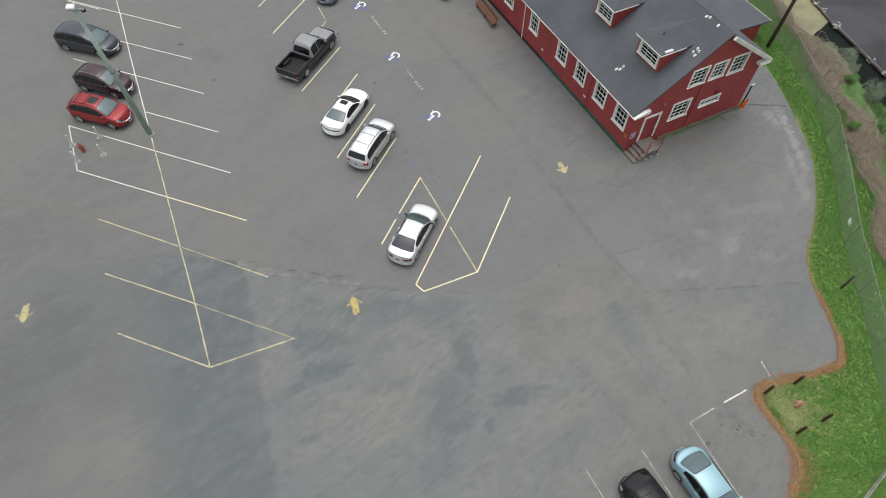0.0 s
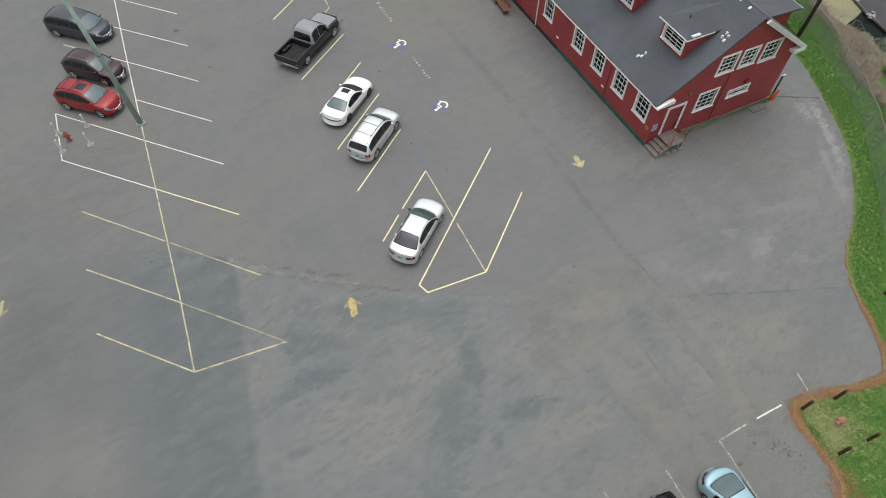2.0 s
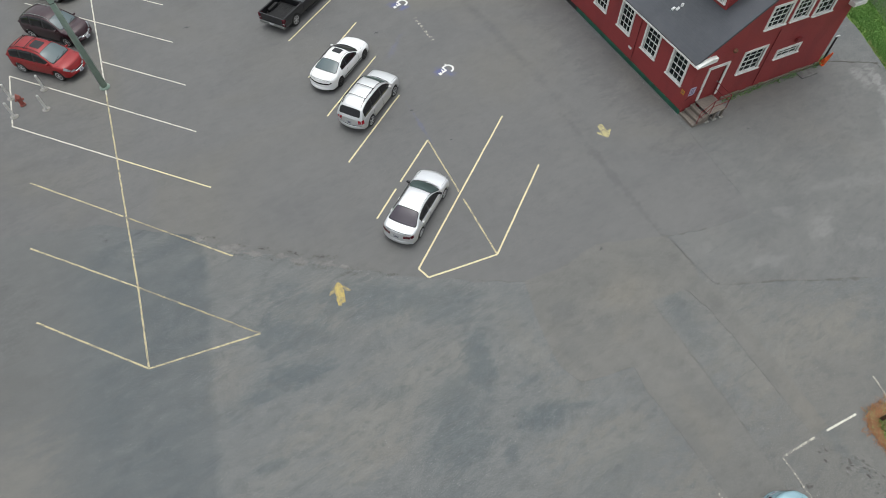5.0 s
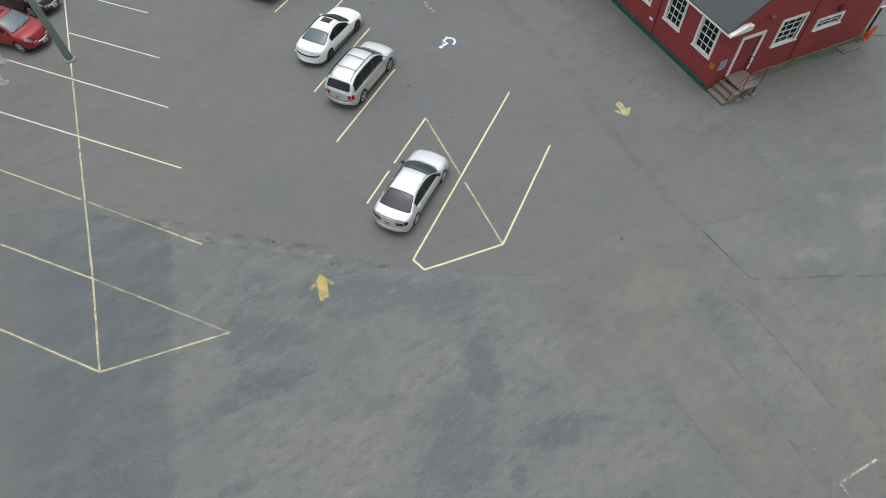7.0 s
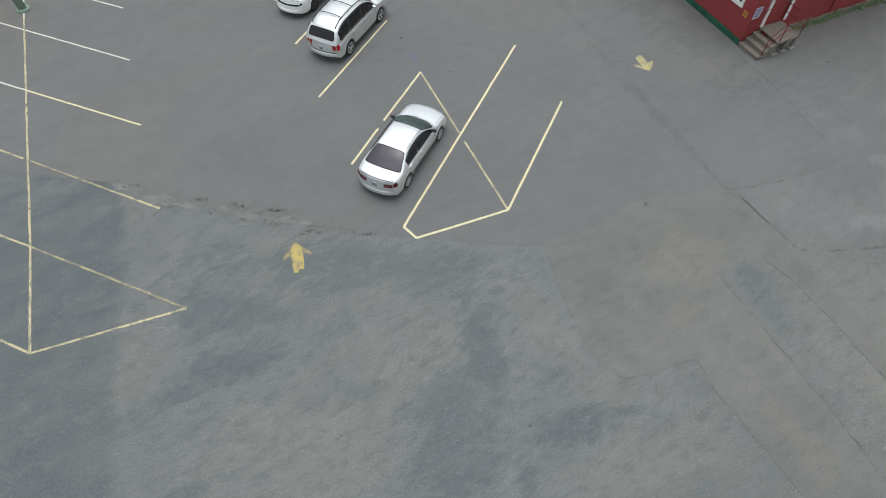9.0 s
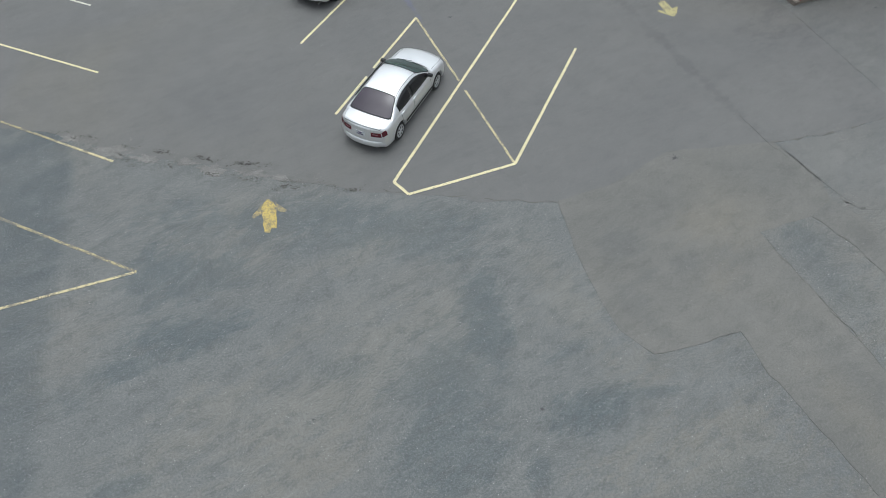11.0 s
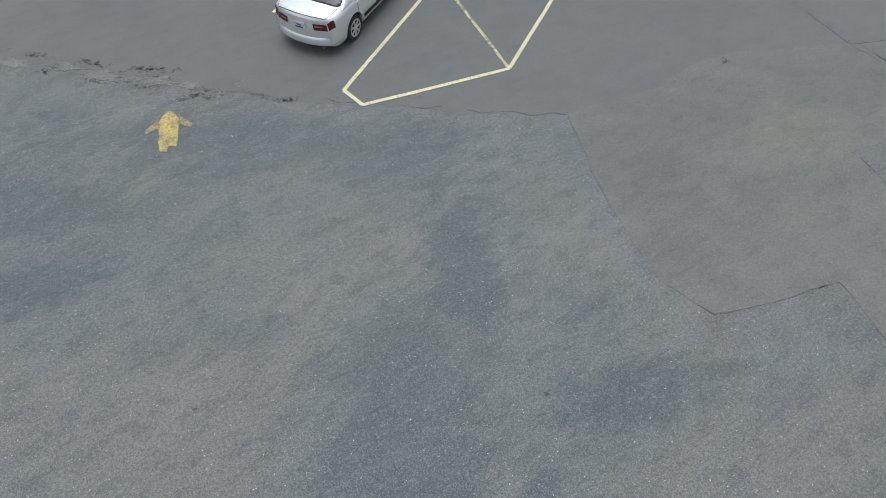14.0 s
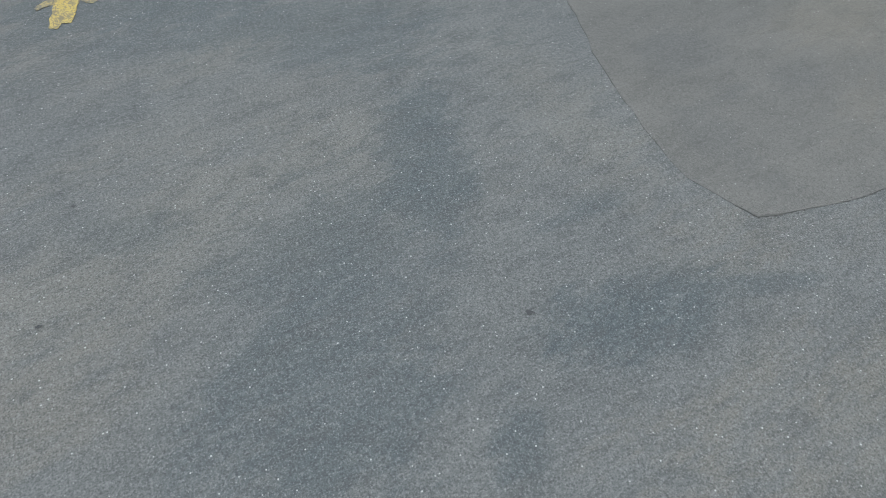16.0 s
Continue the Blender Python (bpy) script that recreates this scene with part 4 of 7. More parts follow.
def arrow(x, y, turn, label, scale=1.0, material=None, barbs=None):
    """A stubby painted arrow: broad shaft with a blunt tip, and two swept barbs rubbed thinner."""
    m = pose(x, y, 0.0, 0, 0, turn)
    mark = thing("painted_arrow", label, "painted arrow", m, "painted arrows", "structure")

    def flake(pts, seed):
        flat = []
        for (x0, y0), (x1, y1) in zip(pts, pts[1:] + pts[:1]):
            for k in range(8):
                q = Vector((x0 + (x1 - x0) * k / 8, 0.82 * (y0 + (y1 - y0) * k / 8), seed)) * scale
                q += 0.035 * Vector((noise.noise(q * 7), noise.noise(q * 7 + Vector((5, 5, 5))), 0)) + 0.02 * Vector((noise.noise(q * 23), noise.noise(q * 23 + Vector((5, 5, 5))), 0))
                flat.append((q.x, q.y))
        return slab(flat, 0.011, 0.004)

    shaft = [(-0.50, -0.02), (-0.64, 0.06), (-0.58, 0.25), (0.08, 0.27), (0.36, 0.26), (0.50, 0.19), (0.63, 0.06), (0.62, -0.08), (0.48, -0.19), (0.36, -0.25), (0.08, -0.26), (-0.36, -0.23), (-0.52, -0.20)]
    part("shaft", flake(shaft, x), material or M["arrow"], mark)
    for s in (1, -1):
        pts = [(0.10, 0.285 * s), (0.0, 0.58 * s), (0.07, 0.63 * s), (0.52, 0.21 * s), (0.37, 0.28 * s)]
        part("barb", flake(pts if s > 0 else pts[::-1], y + s), barbs or M["arrow_worn"], mark, "rubbed thin yellow paint")
    return mark


arrow(0.60, 13.70, 80, "chipped yellow painted arrow on dark asphalt")
arrow(17.68, 17.45, -95, "faded pale yellow painted arrow beside the red building", 0.86, M["arrow_pale"], M["arrow_pale"])
arrow(-17.08, 21.9, -106, "faded yellow painted arrow on grey asphalt", 1.0, M["arrow_pale"])


def add_arc(bm, r0, r1, a0, a1, n, z, cx=0.0, cy=0.0):
    rows = []
    for k in range(n + 1):
        a = radians(a0 + (a1 - a0) * k / n)
        rows.append([bm.verts.new((cx + r * math.cos(a), cy + r * math.sin(a), z)) for r in (r0, r1)])
    for p, q in zip(rows, rows[1:]):
        bm.faces.new((p[0], p[1], q[1], q[0]))


def access_symbol(x, y, turn):
    sym = thing("access_symbol", "white wheelchair symbol over rubbed-out blue paint", "road symbol", pose(x, y, 0, 0, 0, turn), "access symbols", "structure")
    bm = bmesh.new()
    add_arc(bm, 0.31, 0.47, -190, 40, 22, 0.0175, 0.02, -0.18)
    step = 0.0
    for lo, hi in (((-0.1, 0.12), (0.06, 0.5)), ((-0.1, 0.02), (0.42, 0.14)), ((0.32, -0.36), (0.44, 0.08)), ((0.40, -0.40), (0.62, -0.30)), ((-0.02, 0.26), (0.28, 0.35)), ((-0.16, 0.54), (0.10, 0.80))):
        step += 0.0006
        add_box(bm, (*lo, 0.0135), (*hi, 0.0185 + step))
    bmesh.ops.scale(bm, vec=(0.8, 0.8, 1), verts=bm.verts[:])
    part("wheelchair_figure", bm, M["trim"], sym, "white painted outline")


for x, y in ((11.88, 25.95), (11.95, 33.4), (12.05, 40.8)):
    access_symbol(x, y, 108)


def worn_lettering(x, y, turn, n, seed):
    """Unreadable stencilled letters, as plain worn bars."""
    rng = random.Random(seed)
    row = thing("stencil_row", "unreadable worn white stencilled lettering on asphalt", "road lettering", pose(x, y, 0, 0, 0, turn), "stencil rows", "structure")
    for k in range(n):
        w = rng.uniform(0.10, 0.2)
        part("letter_bar", box((k * 0.32, -0.16, 0.0125), (k * 0.32 + w, rng.uniform(-0.04, 0.12), 0.016)), M["white_worn"], row)


worn_lettering(12.25, 31.6, -88, 9, 1)
worn_lettering(12.4, 39.0, -88, 9, 2)


# ---- the red building ----
BX, BY = 22.35, 16.72
SLOPE, EAVE_U, EAVE_Z, RIDGE_U, FAR_U = 0.69, -0.28, 3.60, 6.1, 10.5
RIDGE_Z = EAVE_Z + SLOPE * (RIDGE_U - EAVE_U)
LONG = 30.0


def roof_z(u):
    return EAVE_Z + SLOPE * (u - EAVE_U) if u < RIDGE_U else RIDGE_Z - SLOPE * (u - RIDGE_U)


def wall(name, length, top, openings, place, thick, material, cuts=()):
    """A wall with real openings: a gridded front, holes left out, pushed back by its thickness. top: height; cuts: planes that trim it."""
    us = sorted({0.0, length, *[o[0] for o in openings], *[o[1] for o in openings]})
    zs = sorted({0.0, top, *[o[2] for o in openings], *[o[3] for o in openings]})
    bm = bmesh.new()
    grid = {(i, j): bm.verts.new((u, 0, z)) for i, u in enumerate(us) for j, z in enumerate(zs)}
    for i in range(len(us) - 1):
        for j in range(len(zs) - 1):
            um, zm = (us[i] + us[i + 1]) / 2, (zs[j] + zs[j + 1]) / 2
            if not any(o[0] < um < o[1] and o[2] < zm < o[3] for o in openings):
                bm.faces.new((grid[i, j], grid[i + 1, j], grid[i + 1, j + 1], grid[i, j + 1]))
    for v in [v for v in bm.verts if not v.link_faces]:
        bm.verts.remove(v)
    for co, no in cuts:
        bmesh.ops.bisect_plane(bm, geom=bm.verts[:] + bm.edges[:] + bm.faces[:], plane_co=co, plane_no=no, clear_outer=True)
    made = bmesh.ops.extrude_face_region(bm, geom=bm.faces[:])
    bmesh.ops.translate(bm, vec=(0, thick, 0), verts=[v for v in made["geom"] if isinstance(v, bmesh.types.BMVert)])
    bmesh.ops.recalc_face_normals(bm, faces=bm.faces[:])
    ob = link_mesh(name, bm, material)
    ob.matrix_basis = place
    return ob


house = thing("red_building", "red wooden building with white window trim and grey shingled roof", "building", Matrix.Translation((BX, BY, 0)))
GABLE_WIN = [(3.37, 4.76, 1.74, 3.12), (6.04, 7.62, 1.90, 2.38), (3.96, 5.16, 4.48, 5.75), (5.73, 6.80, 4.46, 5.68), (7.42, 8.62, 4.30, 5.66)]
DOOR = (1.06, 2.20, 0.70, 2.82)
LONG_WIN = [(0.74, 1.84), (3.19, 4.28), (5.70, 6.74), (8.19, 9.24), (12.2, 13.15), (16.0, 17.0), (19.3, 20.3)]
SILL, HEAD = 1.63, 3.26
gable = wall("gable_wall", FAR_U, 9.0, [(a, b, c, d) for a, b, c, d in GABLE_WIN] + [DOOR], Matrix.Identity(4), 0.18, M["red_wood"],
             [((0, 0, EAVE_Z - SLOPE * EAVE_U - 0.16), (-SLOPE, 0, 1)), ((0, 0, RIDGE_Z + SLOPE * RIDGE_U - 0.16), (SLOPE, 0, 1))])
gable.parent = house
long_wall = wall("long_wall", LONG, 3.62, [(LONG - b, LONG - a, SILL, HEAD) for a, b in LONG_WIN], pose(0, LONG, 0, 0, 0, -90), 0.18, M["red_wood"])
long_wall.parent = house
part("back_wall", box((FAR_U - 0.18, 0.19, 0), (FAR_U, LONG, 4.6)), M["red_wood"], house)
part("end_wall", box((0.19, LONG - 0.18, 0), (FAR_U - 0.19, LONG, 3.5)), M["red_wood"], house)
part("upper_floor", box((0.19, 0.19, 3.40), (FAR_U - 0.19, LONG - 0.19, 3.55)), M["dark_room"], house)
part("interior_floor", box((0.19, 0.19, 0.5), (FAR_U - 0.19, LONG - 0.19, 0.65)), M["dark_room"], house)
part("skirt_or_dark_gap", box((-0.035, 0.0, 0.0), (-0.003, 11.0, 0.30), None, 0.008), M["green_paint"], house, "dark green skirting board")
# black strip added for the shade in the open gap under the wall
part("skirt_or_dark_gap", box((-0.03, 11.0, 0.0), (-0.003, LONG, 0.26), None, 0.008), M["black"], house, "black strip standing in for the shaded gap under the wall")
rng = random.Random(5)
u = 2.9
while u < FAR_U:
    w = rng.uniform(0.28, 0.6)
    part("foundation_stone", box((u, -0.06 - rng.uniform(0, 0.05), 0.0), (min(u + w, FAR_U), -0.004, rng.uniform(0.16, 0.26)), None, 0.03), M["stone"], house, "mossy rough foundation stone")
    u += w + 0.015


def roof_slab(name, u0, u1, v0, v1, z0, z1, thick, material, parent):
    """A sloped roof slab whose own axes lie along the eave and up the slope."""
    run = math.hypot(u1 - u0, z1 - z0)
    bm = box((0, 0, -thick), (v1 - v0, run, 0), None, 0.01)
    ob = part(name, bm, material, parent)
    d = Vector((u1 - u0, 0, z1 - z0)).normalized()
    e = Vector((0, -1, 0)) if u1 > u0 else Vector((0, 1, 0))
    n = e.cross(d)
    base = Vector((u0, v1 if u1 > u0 else v0, z0))
    ob.matrix_basis = Matrix(((e.x, d.x, n.x, base.x), (e.y, d.y, n.y, base.y), (e.z, d.z, n.z, base.z), (0, 0, 0, 1)))
    return ob


V0 = -0.24
roof_slab("roof", EAVE_U, RIDGE_U, -0.05, LONG + 0.3, EAVE_Z, RIDGE_Z, 0.14, M["roof"], house)
roof_slab("roof", FAR_U + 0.45, RIDGE_U, V0, LONG + 0.3, roof_z(FAR_U + 0.45), RIDGE_Z, 0.14, M["roof"], house)
part("ridge_cap", tube((RIDGE_U, V0, RIDGE_Z - 0.01), (RIDGE_U, LONG + 0.3, RIDGE_Z - 0.01), 0.035, None, 8), M["roof"], house)


def rake(u0, u1, width, out, name="rake_board"):
    a, b = Vector((u0, 0, roof_z(u0))), Vector((u1, 0, roof_z(u1) if u1 != RIDGE_U else RIDGE_Z))
    run = (b - a).length
    ang = math.degrees(math.atan2(b.z - a.z, b.x - a.x))
    bm = box((0, -out, -width), (run, 0.02, -0.015), pose(a.x, V0, a.z, 0, -ang, 0), 0.008)
    return part(name, bm, M["trim"], house, "white painted rake board")


rake(RIDGE_U, FAR_U + 0.45, 0.30, 0.10)
rake(RIDGE_U, FAR_U + 0.47, 0.12, 0.17, "crown_moulding")
part("eave_board", box((EAVE_U - 0.03, -0.05, EAVE_Z - 0.15), (EAVE_U, LONG, EAVE_Z - 0.05), None, 0.006), M["trim"], house, "white eave board")
bm = bmesh.new()
face = bm.faces.new([bm.verts.new((u, -0.26, z)) for u, z in ((-0.30, 3.47), (0.95, 3.56), (0.98, 3.80), (0.55, 3.82), (-0.24, 3.58))])
made = bmesh.ops.extrude_face_region(bm, geom=[face])
bmesh.ops.translate(bm, vec=(0, 0.256, 0), verts=[v for v in made["geom"] if isinstance(v, bmesh.types.BMVert)])
bmesh.ops.recalc_face_normals(bm, faces=bm.faces[:])
part("cornice_return", bm, M["trim"], house, "white cornice return")
part("cornice_return", box((FAR_U - 0.55, -0.42, 4.30), (FAR_U + 0.42, -0.004, 4.55), None, 0.03), M["trim"], house, "white cornice return")
part("downpipe", tube((-0.06, 14.1, 0.15), (-0.06, 14.1, 3.3), 0.045, None, 10), M["trim"], house, "white downpipe")
part("corner_board", box((-0.02, -0.02, 0.3), (0.10, 0.10, 3.3)), M["red_wood"], house)


def window(parent, w, h, m, cols, rows, name="window", curtain=0.5):
    """A sash window: trim boards round it, sill, sash bars, one pane, and what hangs behind it."""
    win = part(name, bm_frame(w, h, 0.14, 0.05), M["trim"], parent)
    win.matrix_basis = m
    part("window_sill", box((-w / 2 - 0.17, -0.11, -0.065), (w / 2 + 0.17, 0.037, 0.004), None, 0.012), M["trim"], win)
    bm = bmesh.new()
    for k in range(1, cols):
        x = -w / 2 + w * k / cols
        add_box(bm, (x - 0.013, 0.045, 0), (x + 0.013, 0.075, h))
    for k in range(1, rows):
        z = h * k / rows
        t = 0.024 if k * 2 == rows else 0.012
        add_box(bm, (-w / 2, 0.040, z - t), (w / 2, 0.080, z + t))
    part("sash_grid", bm, M["trim"], win)
    pane = part("pane", box((-w / 2, 0.085, 0), (w / 2, 0.092, h)), M["pane"], win)
    pane.visible_shadow = False
    if curtain > 0:
        for s in (-1, 1):
            part("curtain", sheet(lambda a, z: (s * (w / 2 - a * w * curtain), 0.22 + 0.025 * math.sin(a * 40), z), [k / 12 for k in range(13)], [0.02, h * 0.5, h]), M["curtain"], win, "pale hanging curtain")
    # dark sheet added close behind the glass to pass for an unlit room
    part("dark_backing_sheet", box((-w / 2 - 0.1, 0.5, -0.1), (w / 2 + 0.1, 0.52, h + 0.1)), M["dark_room"], win)
    return win


def bm_frame(w, h, board, proud):
    bm = bmesh.new()
    add_box(bm, (-w / 2 - board, -proud, 0.0), (-w / 2, 0.04, h + board), None, 0.006)
    add_box(bm, (w / 2, -proud, 0.0), (w / 2 + board, 0.04, h + board), None, 0.006)
    add_box(bm, (-w / 2, -proud - 0.003, h), (w / 2, 0.04, h + board), None, 0.006)
    add_box(bm, (-w / 2 - 0.02, 0.04, -0.02), (-w / 2 + 0.035, 0.10, h + 0.02))
    add_box(bm, (w / 2 - 0.035, 0.04, -0.02), (w / 2 + 0.02, 0.10, h + 0.02))
    add_box(bm, (-w / 2 + 0.036, 0.04, -0.02), (w / 2 - 0.036, 0.10, 0.035))
    add_box(bm, (-w / 2 + 0.036, 0.04, h - 0.035), (w / 2 - 0.036, 0.10, h + 0.02))
    return bm


for k, (a, b, c, d) in enumerate(GABLE_WIN):
    window(house, b - a, d - c, Matrix.Translation(((a + b) / 2, 0, c)), 3, 4 if k != 1 else 2, curtain=0.0 if k in (2, 3, 4) else 0.25)
for k, (a, b) in enumerate(LONG_WIN):
    window(house, b - a, HEAD - SILL, pose(0, (a + b) / 2, SILL, 0, 0, -90), 3, 4, curtain=0.36 if k % 2 == 0 else 0.28)

door = part("door", box((DOOR[0], 0.05, DOOR[2]), (DOOR[1], 0.10, DOOR[3]), None, 0.006), M["red_wood"], house, "red painted panel door")
bm = bmesh.new()
add_box(bm, (DOOR[0] - 0.17, -0.05, DOOR[2]), (DOOR[0], 0.04, DOOR[3] + 0.17), None, 0.006)
add_box(bm, (DOOR[1], -0.05, DOOR[2]), (DOOR[1] + 0.17, 0.04, DOOR[3] + 0.17), None, 0.006)
add_box(bm, (DOOR[0], -0.053, DOOR[3]), (DOOR[1], 0.04, DOOR[3] + 0.17), None, 0.006)
part("door_frame", bm, M["trim"], door, "white door surround")
part("door_handle", tube((DOOR[1] - 0.12, 0.0, 1.65), (DOOR[1] - 0.12, 0.05, 1.65), 0.035, None, 10), M["steel"], door)


def dormer(v0, v1):
    """A shed dormer on the near slope: red cheeks, one window, a flatter roof of its own."""
    u0, top = 2.12, 6.72
    base = roof_z(u0)
    run_u = 4.45
    dm = part("dormer", bmesh.new(), M["red_wood"], house)
    w = v1 - v0
    front = wall("dormer_front", w, 6.74 - base + 0.05, [(0.30, w - 0.30, 0.22, top - base - 0.12)], pose(u0, v1, base - 0.05, 0, 0, -90), 0.12, M["red_wood"])
    front.parent = dm
    for v in (v0, v1 - 0.12):
        bm = bmesh.new()
        prof = [(u0 + 0.125, roof_z(u0 + 0.125) - 0.1), (run_u, roof_z(run_u) - 0.1), (run_u, 6.765), (u0 + 0.125, 6.765)]
        f = bm.faces.new([bm.verts.new((a, v, z)) for a, z in prof])
        made = bmesh.ops.extrude_face_region(bm, geom=[f])
        bmesh.ops.translate(bm, vec=(0, 0.12, 0), verts=[q for q in made["geom"] if isinstance(q, bmesh.types.BMVert)])
        bmesh.ops.recalc_face_normals(bm, faces=bm.faces[:])
        part("dormer_cheek", bm, M["red_wood"], dm)
    eave, peak, lip = 6.84, 7.57, 0.07
    e0, e1, mid = v0 - 0.17, v1 + 0.15, (v0 + v1) / 2
    back_e, back_p = (eave - EAVE_Z) / SLOPE + EAVE_U, (peak - EAVE_Z) / SLOPE + EAVE_U
    bm = bmesh.new()
    near, far, hip = bm.verts.new((1.80, e0, eave)), bm.verts.new((1.80, e1, eave)), bm.verts.new((3.15, mid, peak))
    back_n, back_f, back_r = bm.verts.new((back_e + 0.12, e0, eave)), bm.verts.new((back_e + 0.12, e1, eave)), bm.verts.new((back_p + 0.12, mid, peak))
    low = [bm.verts.new((u, v, eave - lip)) for u, v in ((1.80, e0), (1.80, e1), (back_e, e1), (back_e, e0))]
    for f in ((near, far, hip), (far, back_f, back_r, hip), (near, hip, back_r, back_n), (near, low[0], low[1], far), (low[1], low[2], back_f, far), (low[3], low[0], near, back_n), low[::-1]):
        bm.faces.new(f)
    bmesh.ops.recalc_face_normals(bm, faces=bm.faces[:])
    part("dormer_roof", bm, M["roof"], dm, "hipped grey shingled dormer roof")
    part("dormer_eave_board", box((1.765, e0 - 0.03, eave - lip - 0.02), (1.797, e1 + 0.03, eave - 0.005), None, 0.005), M["trim"], dm, "white eave board")
    part("dormer_eave_board", box((1.80, e0 - 0.03, eave - lip - 0.02), (back_e - 0.55, e0 - 0.003, eave - 0.005), None, 0.005), M["trim"], dm, "white eave board")
    part("dormer_vent", tube((2.75, mid - 0.1, 7.25), (2.75, mid - 0.1, 7.52), 0.04, None, 8), M["black"], dm, "small dark vent pipe")
    window(dm, w - 0.62, top - base - 0.50, pose(u0, (v0 + v1) / 2, base + 0.28, 0, 0, -90), 3, 4, curtain=0.0)
    part("flashing", box((-0.16, v0 - 0.35, 0.0), (-0.02, v1 + 0.35, 0.012), pose(u0, 0, base, 0, -math.degrees(math.atan(SLOPE)), 0)), M["roof"], dm, "grey flashing strip")
    return dm


dormer(1.45, 3.75)
dormer(6.55, 8.65)
dormer(11.65, 13.75)


def roof_vent(u, v, kind):
    z = roof_z(u)
    if kind == "pipe":
        part("roof_vent", lathe([(0.09, -0.12), (0.09, 0.02), (0.06, 0.03), (0.06, 0.06), (0.08, 0.07), (0.08, 0.10), (0.02, 0.11)], 12, pose(u, v, z)), M["lamp_white"], house, "white roof vent pipe")
    else:
        part("roof_vent", box((-0.11, -0.07, -0.10), (0.11, 0.07, 0.04), pose(u, v, z + 0.02, 0, -25, 0), 0.02), M["lamp_white"], house, "white square roof vent")


for u, v, kind in [(0.80, 3.72, "box"), (0.92, 3.52, "box"), (1.16, 3.50, "pipe"), (4.12, 0.86, "pipe"), (4.32, 0.62, "pipe"), (4.05, 0.60, "box"), (4.38, 0.84, "pipe"), (5.85, 2.28, "box"), (5.92, 2.05, "pipe"), (5.88, 1.2, "box")]:
    roof_vent(u, v, kind)
part("dormer_lamp", box((2.15, 1.30, 6.86), (2.80, 1.48, 6.98), None, 0.03), M["lamp_white"], house, "white strip on the dormer roof edge")
# fittings of the gable
part("wall_lamp", lathe([(0.05, 0), (0.10, 0.02), (0.13, 0.16), (0.05, 0.22)], 12, pose(2.1, -0.16, 3.75, 20, 0, 0)), M["brown_wood"], house, "brown wall lamp over the door")
part("conduit", tube((5.25, -0.03, 0.3), (5.25, -0.03, 4.1), 0.022, None, 8), M["red_metal"], house, "red painted conduit")
part("conduit", tube((-0.03, 4.9, 0.3), (-0.03, 4.9, 3.2), 0.02, None, 8), M["red_metal"], house)
part("meter_box", box((7.0, -0.16, 2.75), (7.35, -0.003, 3.0), None, 0.02), M["red_metal"], house, "red painted meter box")
notice = part("notice_board", box((0.12, -0.03, 1.30), (0.52, -0.003, 1.85), None, 0.006), M["paper"], house, "pale violet notice with unreadable print")
for k in range(4):
    part("text_bar", box((0.17, -0.034, 1.74 - k * 0.11), (0.46 - 0.05 * (k % 2), -0.0302, 1.78 - k * 0.11)), M["ink"], notice)
sign = part("small_sign", box((-0.025, 0.18, 1.28), (-0.003, 0.44, 1.55), None, 0.004), M["orange_sign"], house, "small yellow warning sign")
for k in range(2):
    part("text_bar", box((-0.029, 0.22, 1.46 - k * 0.09), (-0.0252, 0.40, 1.49 - k * 0.09)), M["ink"], sign)
for v in (5.1, 11.0):
    part("wall_vent", box((-0.05, v, 0.95), (-0.003, v + 0.28, 1.07), None, 0.01), M["trim"], house, "small white wall vent")
part("service_post", tube((11.3, 0.2, 0.0), (11.75, 0.45, 1.3), 0.06, None, 8), M["black"], house, "black leaning service pipe")
part("service_head", box((11.62, 0.40, 1.28), (11.95, 0.50, 1.34), None, 0.02), M["lamp_white"], house, "white bracket on the service pipe")

annex = thing("annex", "low red annex with a grey shingled roof", "building", Matrix.Translation((BX, BY, 0)))
part("annex_wall", box((10.56, 5.4, 0), (17.0, 5.55, 1.88)), M["red_wood"], annex)
part("annex_wall", box((16.85, 5.55, 0), (17.0, 13.5, 1.88)), M["red_wood"], annex)
roof_slab("annex_roof", 17.6, 10.56, 5.1, 14.0, 2.0, 2.5, 0.11, M["roof"], annex)
part("eave_board", box((17.605, 5.1, 1.89), (17.64, 14.0, 2.0)), M["trim"], annex, "pale eave board")


